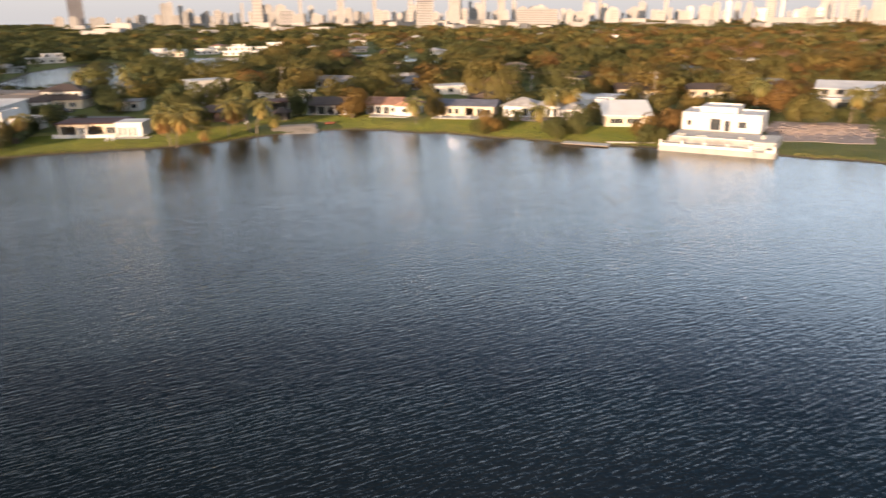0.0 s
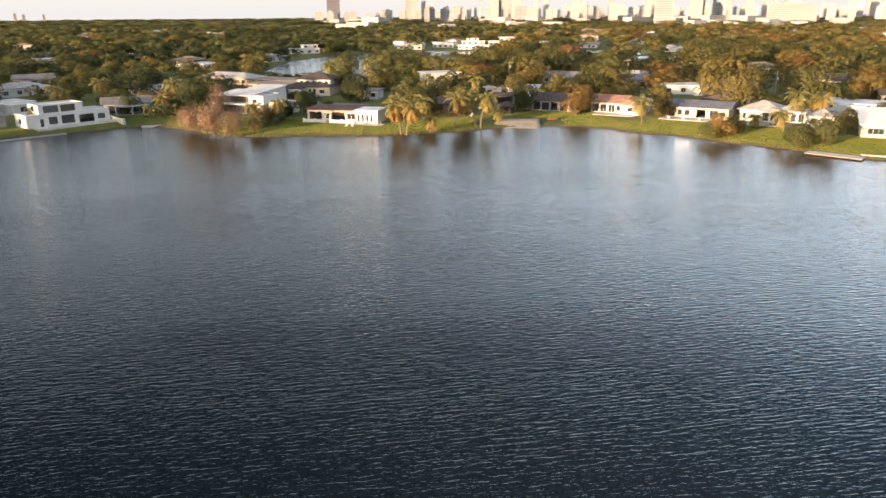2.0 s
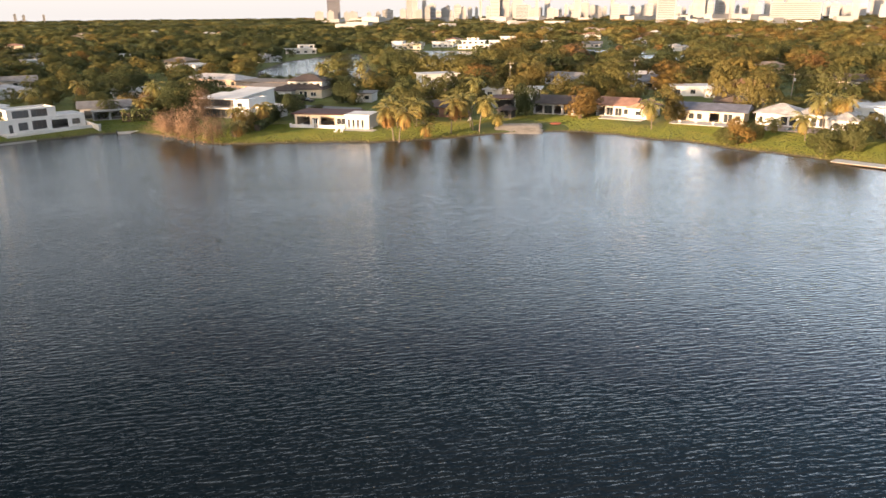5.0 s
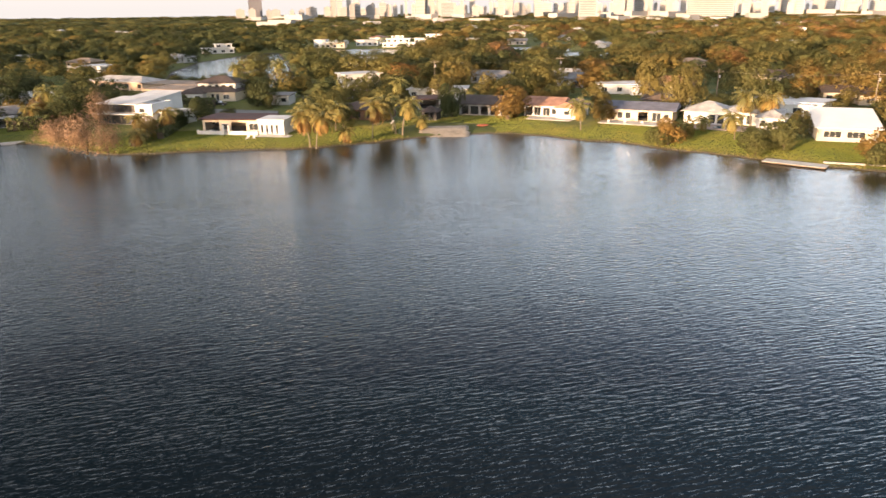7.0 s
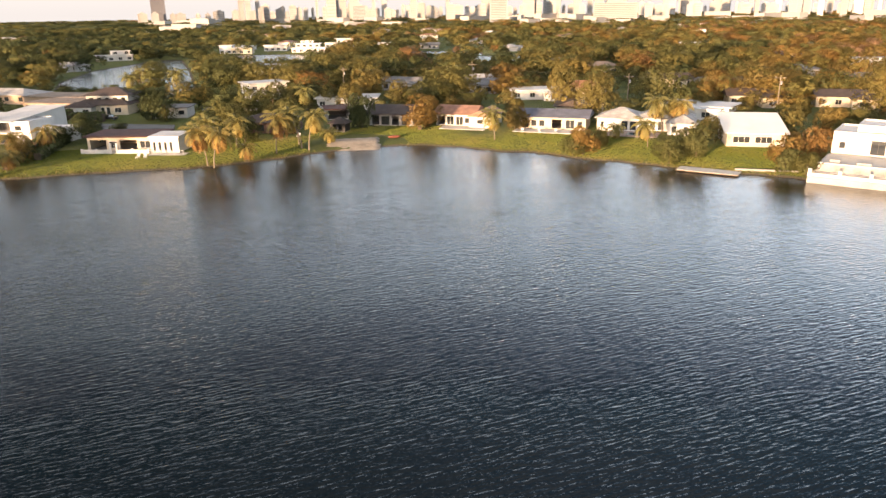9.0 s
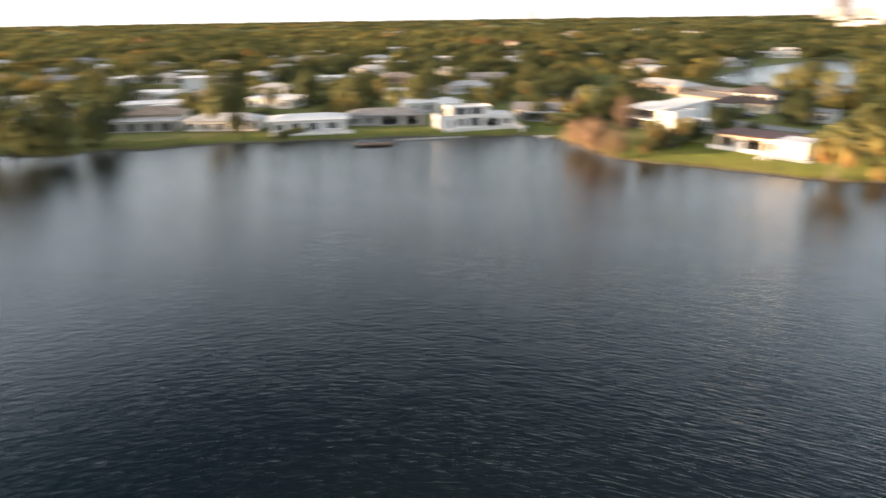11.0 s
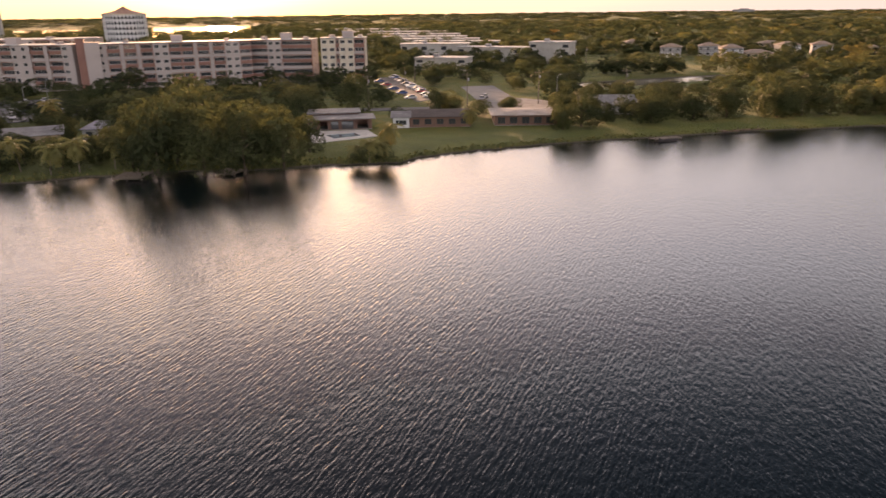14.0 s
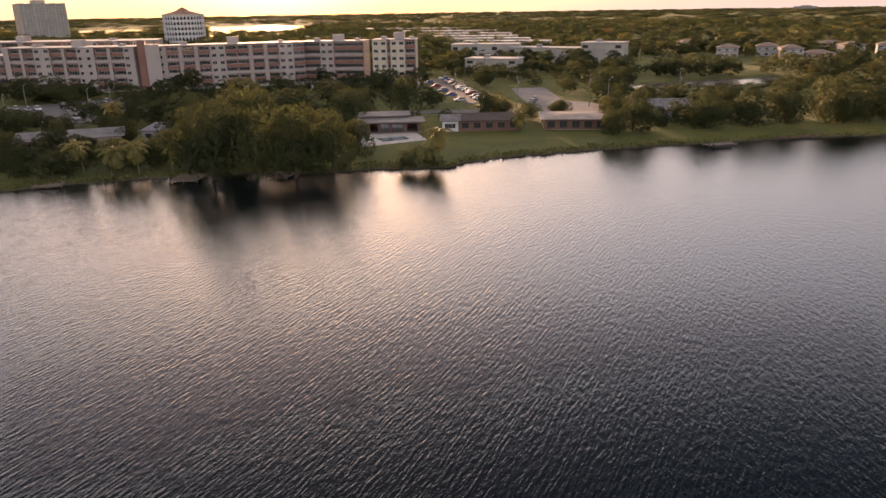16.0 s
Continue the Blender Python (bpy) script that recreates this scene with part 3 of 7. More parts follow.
def limb_mesh(rng, lean=0.15):
    """A tapered trunk with limbs, for a tree of height 1 and radius about 0.45."""
    m = Mesh()
    top = (rng.uniform(-lean, lean) * 0.3, rng.uniform(-lean, lean) * 0.3, 0.55)
    m.tube([(0, 0, -0.04), (0.01, 0, 0.03), (top[0] * 0.5, top[1] * 0.5, 0.3), top], [0.042, 0.030, 0.024, 0.014], 7)
    for i in range(6):
        a = 2 * math.pi * i / 6 + rng.uniform(-0.4, 0.4)
        z0 = rng.uniform(0.25, 0.5)
        q = Vector((top[0] * z0 / 0.55, top[1] * z0 / 0.55, z0))
        e = q + Vector((math.cos(a) * 0.30, math.sin(a) * 0.30, rng.uniform(0.14, 0.36)))
        mid = (q + e) / 2 + Vector((0, 0, 0.03))
        m.tube([q, mid, e], [0.014, 0.009, 0.004], 5)
    return m.data("trunk", M_BARK, True)


TRUNKS = [limb_mesh(RNG) for _ in range(3)]
_crowns = {}


def crown_mesh(shape, tone, base):
    """A crown mesh of unit size; base: share of the height at which it begins."""
    key = (shape, round(tone, 2), base)
    if key not in _crowns:
        q, ln = SHAPE_WISPY if tone > 0.95 else SHAPES_BROAD[shape - 10] if shape >= 10 else SHAPES_NEAR[shape]
        q = q.copy()
        q[:, :, 2] = base + q[:, :, 2] * (1 - base)
        v = q.reshape(-1, 3)
        t = np.repeat(np.clip(tone + RNG.normal(size=len(q)) * 0.02, 0, 1), 4)
        _crowns[key] = quads_mesh("crown", v, np.arange(len(v)).reshape(-1, 4), M_WISP if tone > 0.95 else M_LEAF, t, lean=np.repeat(ln, 4, axis=0))
    return _crowns[key]


TONES = [(0.28, "dark green"), (0.5, "green"), (0.68, "olive green"), (0.8, "golden olive"), (1.1, "russet brown")]
COUNT = [0]


def tree(x, y, h, r, tone, group="trees along the shore", low=None):
    i = COUNT[0] = COUNT[0] + 1
    word = next(w for t, w in TONES if tone <= t)
    bush = h < 4.6
    name = "bush" if bush else "tree"
    ob = thing(name, f"{word} leafy {'shrub' if bush else 'broadleaf tree'} with an uneven crown on the grass", "bush" if bush else "tree", pose(x, y, 0.6, 0, 0, (i * 77) % 360), group)
    base = low if low is not None else (0.03 if bush or h < 1.5 * r else 0.14)
    tr = part("trunk", TRUNKS[i % 3], M_BARK, ob, at=Matrix.Diagonal((h * 0.8, h * 0.8, h, 1)))
    part("crown", crown_mesh(10 + i % 3 if r > 6.2 else i % 4, 1.0 if tone > 0.89 else round(tone * 12) / 12, base), None, ob, at=Matrix.Diagonal((r, r, h, 1)))
    return ob


def frond(rng, length, droop, yaw, up):
    """One feather leaf: a bent rib with leaflets on both sides; returns quads."""
    n = 9
    pts, el = [Vector((0, 0, 0))], up
    for i in range(n):
        pts.append(pts[-1] + Vector((math.cos(el), 0, math.sin(el))) * (length / n))
        el -= droop / n
    out = []
    for i in range(1, n + 1):
        p, tang = pts[i], (pts[i] - pts[i - 1]).normalized()
        wide = length * 0.15 * math.sin(math.pi * (0.12 + 0.85 * i / (n + 1))) + 0.04
        for s in (-1, 1):
            for k in (0.0, 0.5):
                q = pts[i - 1].lerp(p, k)
                e = q + (p - pts[i - 1]) * 0.30
                tip = q + tang * wide * 1.0 + Vector((0, s * wide, -wide * rng.uniform(0.3, 1.0)))
                out.append([q, e, tip + tang * 0.02, tip - tang * 0.02])
    rot = Matrix.Rotation(yaw, 3, "Z")
    return [[tuple(rot @ v) for v in q] for q in out]


def palm_meshes(rng, tone):
    quads, tones = [], []
    for i in range(24):
        up = 1.2 - 2.1 * (i / 24) + rng.uniform(-0.14, 0.14)
        old = max(0, (i - 12) / 11)
        f = frond(rng, rng.uniform(0.85, 1.05), 1.5 + 0.5 * rng.uniform(), i * 2.4 + rng.uniform(-0.2, 0.2), up)
        quads += f
        tones += [min(1, 0.38 + 0.20 * tone + old * 0.34 * tone + rng.uniform(-0.05, 0.05))] * len(f)
    v = np.array(quads, float).reshape(-1, 3)
    return quads_mesh("fronds", v, np.arange(len(v)).reshape(-1, 4), M_FROND, np.repeat(tones, 4))


def palm_trunk(rng):
    b = rng.uniform(-0.34, 0.34, 2)
    pts = [(b[0] * s * s, b[1] * s * s, s) for s in (-0.05, 0.03, 0.25, 0.5, 0.75, 1.0)]
    return Mesh().tube(pts, [0.030, 0.024, 0.018, 0.016, 0.015, 0.017], 8).data("trunk", M_PALM_BARK, True), b


PALM_CROWNS = {t: [palm_meshes(RNG, t) for _ in range(2)] for t in (0.2, 0.5, 1.0)}
PALM_TRUNKS = [palm_trunk(RNG) for _ in range(4)]


def palm(x, y, h, tone, lean=None):
    """lean: the compass turn, from +x, towards which the trunk bows."""
    i = COUNT[0] = COUNT[0] + 1
    key = 0.2 if tone < 0.4 else 0.5 if tone < 0.75 else 1.0
    word = {0.2: "green", 0.5: "yellow-green", 1.0: "golden"}[key]
    me, b = PALM_TRUNKS[i % 4]
    turn = (i * 113) % 360 if lean is None else lean - math.degrees(math.atan2(b[1], b[0]))
    ob = thing("palm_tree", f"coconut palm with a slender trunk and drooping {word} fronds on grass", "palm tree", pose(x, y, 0.6, 0, 0, turn), "palms")
    th = h * 0.82
    part("trunk", me, M_PALM_BARK, ob, at=Matrix.Diagonal((th, th, th, 1)))
    s = min(4.3, 2.0 + h * 0.27)
    part("fronds", PALM_CROWNS[key][i % 2], M_LEAF, ob, at=Matrix.Translation((b[0] * th, b[1] * th, th)) @ Matrix.Diagonal((s, s, s, 1)))
    return ob


TREES_NORTH = [(-78, 184, 6.0, 3.8, 0.4), (-71, 186, 6.6, 3.6, 0.3), (-124, 151, 4.8, 4.3, 0.95), (-119, 149, 6.8, 4.8, 0.93), (-112, 146, 7.9, 5.0, 0.95), (-107, 146, 6.3, 3.2, 0.9), (-133, 176, 9.0, 3.6, 0.9), (-147, 183, 9.5, 6.9, 0.2), (-149, 193, 9.3, 5.4, 0.3), (-161, 191, 5.4, 6.5, 0.75), (-162, 180, 5.9, 5.4, 0.7), (-113, 179, 4.6, 3.4, 0.1), (-108, 218, 8.6, 4.6, 0.08), (-112.5, 220, 7.4, 3.2, 0.12), (-106, 216, 4.6, 2.1, 0.4), (-111, 200, 2.3, 2.5, 0.45), (-108, 161, 5.4, 2.8, 0.65)]
TREES_NORTH_B = [(-78, 195, 7.2, 4.5, 0.45), (-64, 198, 9.3, 4.5, 0.4), (-84, 223, 9.0, 5.2, 0.45), (-83, 237, 9.0, 4.4, 0.4), (-79, 253, 11.9, 6.8, 0.3), (-69, 247, 9.8, 4.7, 0.5), (-49, 208, 8.8, 4.0, 0.1), (-61, 241, 11.2, 4.5, 0.6), (-34, 208, 8.6, 5.9, 0.72), (-46, 243, 11.9, 5.4, 0.55), (-38, 260, 12.6, 6.7, 0.45), (-32, 269, 12.1, 6.0, 0.5), (-10, 208, 6.2, 3.3, 0.7), (-13, 235, 9.6, 4.3, 0.55), (-8, 282, 10.5, 6.2, 0.4)]
TREES_NORTH_C = [(5, 178, 5.6, 3.5, 0.72), (3, 177, 3.9, 2.9, 0.3), (9, 185, 4.9, 2.2, 0.6), (10, 221, 12.3, 6.4, 0.6), (3, 237, 13.4, 5.2, 0.55), (21, 170, 5.1, 3.6, 0.35), (27, 175, 7.2, 4.4, 0.3), (25, 177, 5.3, 3.2, 0.4), (34, 194, 5.5, 2.8, 0.6), (42, 238, 6.1, 3.5, 0.6), (42, 167, 6.4, 3.8, 0.74), (40, 163, 4.2, 3.0, 0.35), (31, 256, 11.6, 8.5, 0.45), (58, 311, 9.0, 7.1, 0.65), (57, 247, 5.4, 4.7, 0.55)]
TREES_EAST = [(48, 174, 6.5, 3.6, 0.82), (43, 161, 3.8, 2.7, 0.4), (91, 214, 11.3, 10.2, 0.85), (89, 243, 15.4, 9.3, 0.6), (65, 262, 14.7, 10.8, 0.7), (89, 196, 7.5, 4.3, 0.55), (109, 195, 9.6, 5.4, 0.55), (119, 242, 10.8, 6.5, 0.5), (84, 271, 11.1, 9.1, 0.65), (51, 263, 11.8, 6.4, 0.75), (168, 362, 13.2, 19.1, 0.6), (175, 328, 12.0, 13.4, 0.6)]
TREES_WEST = [(-199, 32, 15.9, 5.6, 0.5), (-194, 38, 16.6, 6.2, 0.72), (-187, 43, 11.5, 6.0, 0.35), (-184, 49, 8.8, 5.2, 0.8), (-194, 56, 11.0, 5.0, 0.35), (-219, 65, 10.5, 5.5, 0.3), (-234, 50, 10.5, 7.5, 0.4), (-222, 98, 14.0, 6.5, 0.45), (-230, 128, 13.3, 4.0, 0.35), (-237, 151, 10.1, 6.4, 0.6), (-204, 158, 11.8, 5.8, 0.75), (-191, 91, 7.0, 3.2, 0.3), (-213, 21, 4.5, 5.1, 0.35), (-186, 204, 11.8, 9.1, 0.3), (-160, 169, 5.5, 4.2, 0.55)]
TREES_SOUTHWEST = [(-46, -107, 14.2, 7.1, 0.2), (-53, -102, 12.6, 6.4, 0.25), (-59, -97, 11.3, 6.3, 0.22), (-67, -96, 11.3, 5.3, 0.25), (-66, -143, 14.8, 9.8, 0.35), (-44, -116, 8.6, 5.6, 0.3), (-33, -125, 6.3, 5.2, 0.25), (-40, -124, 5.9, 3.9, 0.35), (-88, -155, 10.1, 9.9, 0.25), (-99, -145, 10.1, 7.3, 0.25), (-120, -149, 11.6, 5.2, 0.35), (-86, -88, 3.6, 2.6, 0.35), (-81, -88.5, 3.0, 2.4, 0.3)]
TREES_SOUTHWEST_B = [(-21, -129, 5.0, 5.9, 0.15), (-28, -134, 4.1, 3.4, 0.2), (-45, -180, 6.8, 6.1, 0.35), (-44, -270, 9.0, 13.4, 0.25), (-62, -231, 7.5, 8.6, 0.25), (-157, -123, 4.2, 3.2, 0.45), (-142, -120, 4.8, 4.2, 0.3), (-148, -87, 10.0, 6.9, 0.15), (-141, -87, 7.1, 3.7, 0.3), (-166, -78, 9.0, 6.6, 0.12), (-180, -74, 9.4, 6.8, 0.15), (-168, -88, 6.7, 4.9, 0.2), (-190, -70, 10.6, 7.0, 0.2), (-202, -62, 11.0, 7.2, 0.3), (-214, -60, 9.4, 7.0, 0.25)]
PALMS_NORTH = [(-69.4, 162.7, 7.8, 1, 205), (-67.1, 160.8, 7.6, 1, 35), (-59.4, 174.6, 8.6, 1, 30), (-55.8, 180.7, 9.2, 0.6, 190), (-53.8, 179.6, 8.8, 0.6, 30), (-74.5, 177, 7.4, 0.6, 160), (-71, 181, 7.0, 0.6, 20), (-57.5, 184, 8.0, 0.6, 150), (-51.5, 186, 3.4, 0.6), (-14, 192, 7.3, 0.6), (-62.9, 166.4, 3.4, 0.9), (-113, 166, 5.2, 1), (-150, 172, 5.6, 1), (25, 205, 9.2, 0.6), (28, 208, 8.3, 0.6), (30, 208, 8.3, 0.9), (19, 185, 6.3, 0.4), (-111, 189, 4.4, 0.4), (-142, 262, 10.4, 0.3), (-129, 264, 12.0, 0.2), (13, 196, 3.5, 0.7), (-105, 152, 4.0, 0.9)]
PALMS_WEST = [(-195, 86, 10.1, 0.3), (-166.8, 141.6, 4.6, 0.3), (-111, 171, 5.9, 0.8)]
PALMS_SOUTH = [(-30, -121, 6.1, 0.3), (-35, -120, 6.8, 0.3), (-87, -91, 7.2, 0.5), (-126, -107, 5.1, 0.4)]

TREES_SHADE = [(-14, -131, 7.0, 4.2, 0.2), (-20, -138, 8.5, 4.8, 0.15), (-29, -143, 9.0, 5.0, 0.2), (-36, -137, 7.5, 4.4, 0.3), (-43, -133, 9.5, 5.0, 0.25), (-47, -126, 8.0, 4.5, 0.3), (-8, -140, 8.0, 5.0, 0.2), (-53, -137, 10, 5.2, 0.25), (-58, -122, 11, 5.5, 0.3), (-72, -112, 10, 5.0, 0.25), (-78, -105, 8, 4.2, 0.3), (-64, -108, 12, 5.5, 0.22), (-75, -125, 10, 5.4, 0.3), (-52, -113, 12, 6, 0.2)]
# west and south-west tones scaled down: backlit shade is put into the hue
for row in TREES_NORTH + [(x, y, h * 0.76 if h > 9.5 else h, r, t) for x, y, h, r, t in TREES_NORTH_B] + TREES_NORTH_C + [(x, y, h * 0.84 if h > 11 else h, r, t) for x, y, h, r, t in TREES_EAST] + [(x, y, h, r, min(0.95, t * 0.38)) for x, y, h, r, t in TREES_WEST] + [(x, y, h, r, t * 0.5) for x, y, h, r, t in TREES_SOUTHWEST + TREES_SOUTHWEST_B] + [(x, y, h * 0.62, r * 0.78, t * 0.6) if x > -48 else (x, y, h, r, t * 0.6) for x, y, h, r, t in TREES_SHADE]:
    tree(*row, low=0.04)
sw = random.Random(5)
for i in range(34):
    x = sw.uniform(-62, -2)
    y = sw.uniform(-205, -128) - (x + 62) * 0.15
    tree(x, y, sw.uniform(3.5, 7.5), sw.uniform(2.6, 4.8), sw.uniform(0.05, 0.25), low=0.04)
for row in PALMS_NORTH + PALMS_WEST + PALMS_SOUTH + [(-82.5, -88.5, 4.4, 0.2), (-85, -88.0, 3.6, 0.3), (-80.5, -89.5, 3.2, 0.2), (-41, -117.5, 6.2, 0.3), (-26, -127, 6.6, 0.3), (-46, -121, 6.8, 0.3)]:
    palm(*row)

# first seven trees are added to keep low sun off the south-west lawn
for row in [(-183, -112, 8, 4.5, 0.1), (-172, -113, 7.5, 4.0, 0.1), (-188, -103, 8, 4.6, 0.12), (-163, -97, 7, 3.6, 0.1), (-180, -84, 6.5, 4.2, 0.12), (-160, -88, 5.0, 3.2, 0.1), (-192, -92, 8, 4.8, 0.1), (-226, -40, 8, 5.5, 0.25), (-229, -33, 9, 6.0, 0.3), (-227, -24, 7, 5.0, 0.2), (-233, -19, 8.5, 5.5, 0.3), (-236, -13, 7, 4.5, 0.25), (-222, -46, 8, 5.5, 0.2), (-214, -52, 8.5, 5.6, 0.2), (-233, -46, 10, 6.0, 0.3), (-240, -30, 9, 6.0, 0.35), (-243, -21, 8, 5.0, 0.3), (-207, -57, 8, 5.5, 0.22), (-199, -60, 9, 5.8, 0.2), (-205.5, 12, 4.0, 4.4, 0.3)]:
    tree(*row, low=0.02)


def hedge(a, b, h, wide, tone=0.2):
    """A clipped hedge between two points: leaf clumps over a long box, on a few stems."""
    rg = np.random.default_rng(int(abs(a[0] * 7 + a[1])))
    length = math.hypot(b[0] - a[0], b[1] - a[1])
    n = int(length * (2 * h + wide) * 9)
    side = rg.uniform(size=n) * (2 * h + wide)
    u = rg.uniform(0, length, n)
    v = np.where(side < h, 0, np.where(side < 2 * h, wide, rg.uniform(0, wide, n)))
    z = np.where(side < h, side, np.where(side < 2 * h, side - h, h))
    p = np.stack([u, v, z], -1) + rg.normal(size=(n, 3)) * 0.08
    d1, d2 = rg.normal(size=(n, 3)) * 0.24, rg.normal(size=(n, 3)) * 0.24
    q = np.stack([p - d1, p - d2, p + d1, p + d2], 1).reshape(-1, 3)
    ob = thing("hedge", "clipped dark green hedge on the lawn", "hedge", facing(a, b, 0.75), "hedges")
    part("leaves", quads_mesh("leaves", q, np.arange(len(q)).reshape(-1, 4), M_FROND, np.full(len(q), tone)), None, ob)
    part("core", Mesh().box(0.1, length - 0.1, 0.15, wide - 0.15, -0.2, h - 0.15), M_BARK, ob)


for a, b, h, w, t in (((-142.7, 217.6), (-136.4, 218), 2.8, 2.6, 0.15), ((-133, 213.6), (-124.5, 215), 2.6, 2.4, 0.2), ((-106, 154), (-113.5, 172), 1.6, 1.4, 0.12), ((-113.5, 173), (-116, 184), 2.2, 1.6, 0.12), ((-150, 164.5), (-144, 171), 3.0, 2.0, 0.25), ((31.5, 192), (34, 204), 1.8, 1.4, 0.3), ((-33, 206), (-33.5, 216), 1.6, 1.2, 0.35), ((-188, 118), (-178, 96.5), 1.2, 1.0, 0.3)):
    hedge(a, b, h, w, t)
hedge((-105.5, 163), (-116, 191), 1.7, 1.6, 0.12)


# ---- houses ----
FRAMES = {}


def window_mesh(w, h, bars=1, dark=False):
    key = (round(w, 2), round(h, 2), bars, dark)
    if key not in FRAMES:
        t = 0.07
        mid = [w * (i + 1) / (bars + 1) for i in range(bars)]
        us = sorted({0, t, w - t, w, *[x - 0.03 for x in mid], *[x + 0.03 for x in mid]})
        m = Mesh().panel(us, [0, t, h - t, h], lambda u, v: u < t or u > w - t or v < t or v > h - t or any(abs(u - x) < 0.03 for x in mid), 0.04, 0.14)
        p = Mesh().box(t, w - t, 0.08, 0.10, t, h - t)
        FRAMES[key] = (m.data("window", M_DFRAME if dark else M_FRAME), p.data("pane", M_GLASS))
    return FRAMES[key]


def add_wall(parent, m, length, z0, h, material, openings=(), th=0.22, dark=False):
    """A wall from the local origin along x; openings (u, v, w, h, kind) go through it: kind w window, d door, o open."""
    us = sorted({0, length, *[o[0] for o in openings], *[o[0] + o[2] for o in openings]})
    vs = sorted({0, h, *[o[1] for o in openings], *[o[1] + o[3] for o in openings]})
    me = Mesh().panel(us, vs, lambda u, v: not any(o[0] < u < o[0] + o[2] and o[1] < v < o[1] + o[3] for o in openings), 0, th, z0)
    part("wall", me, material, parent, at=m)
    for u, v, w, hh, kind in openings:
        if kind == "o":
            continue
        fr, pane = window_mesh(w, hh, max(0, round(w / 1.1) - 1), dark)
        win = part("window" if kind == "w" else "door", fr, None, parent, at=m @ Matrix.Translation((u, 0, z0 + v)))
        part("pane", pane, None, win)


def spaced(n, length, w, h, sill, kind="w", margin=0.8):
    """n openings spread evenly over a wall."""
    gap = (length - 2 * margin - n * w) / max(1, n - 1) if n > 1 else 0
    x0 = margin if n > 1 else (length - w) / 2
    return [(x0 + i * (w + gap), sill, w, h, kind) for i in range(n)]


def roof_mesh(kind, w, d, z, rise, over, th=0.18):
    x0, x1, y0, y1 = -over, w + over, -over, d + over
    m = Mesh()
    if kind == "flat":
        m.box(x0, x1, y0, y1, z, z + th + 0.1)
        return m
    if kind == "parapet":
        m.box(0.22, w - 0.22, 0.22, d - 0.22, z - 0.35, z - 0.2)
        for a in ((-0.04, w + 0.04, -0.04, 0.26), (-0.04, w + 0.04, d - 0.26, d + 0.04), (-0.04, 0.26, 0.26, d - 0.26), (w - 0.26, w + 0.04, 0.26, d - 0.26)):
            m.box(*a, z, z + 0.12)
        return m
    if kind == "shed":
        lo, hi = [(x0, y0, z), (x1, y0, z)], [(x1, y1, z + rise), (x0, y1, z + rise)]
        b = lo + hi
        t = [(x, y, q + th) for x, y, q in b]
        m.v, m.f = b + t, [(3, 2, 1, 0), (4, 5, 6, 7), (0, 1, 5, 4), (1, 2, 6, 5), (2, 3, 7, 6), (3, 0, 4, 7)]
        return m
    base = [(x0, y0, z), (x1, y0, z), (x1, y1, z), (x0, y1, z)]
    up = [(x, y, q + 0.12) for x, y, q in base]
    if kind == "gable":
        r = [(x0, (y0 + y1) / 2, z + rise), (x1, (y0 + y1) / 2, z + rise)]
    elif kind == "gable_front":
        r = [((x0 + x1) / 2, y0, z + rise), ((x0 + x1) / 2, y1, z + rise)]
    else:
        ins = min((y1 - y0), (x1 - x0)) / 2
        if x1 - x0 >= y1 - y0:
            r = [(x0 + ins, (y0 + y1) / 2, z + rise), (x1 - ins - 0.001, (y0 + y1) / 2, z + rise)]
        else:
            r = [((x0 + x1) / 2, y0 + ins, z + rise), ((x0 + x1) / 2, y1 - ins, z + rise)]
    m.v = base + up + r
    m.f = [(3, 2, 1, 0), (0, 1, 5, 4), (1, 2, 6, 5), (2, 3, 7, 6), (3, 0, 4, 7)]
    along = kind != "gable_front" and (kind == "gable" or x1 - x0 >= y1 - y0)
    m.f += [(4, 5, 9, 8), (6, 7, 8, 9), (5, 6, 9), (7, 4, 8)] if along else [(7, 4, 8, 9), (5, 6, 9, 8), (4, 5, 8), (6, 7, 9)]
    return m


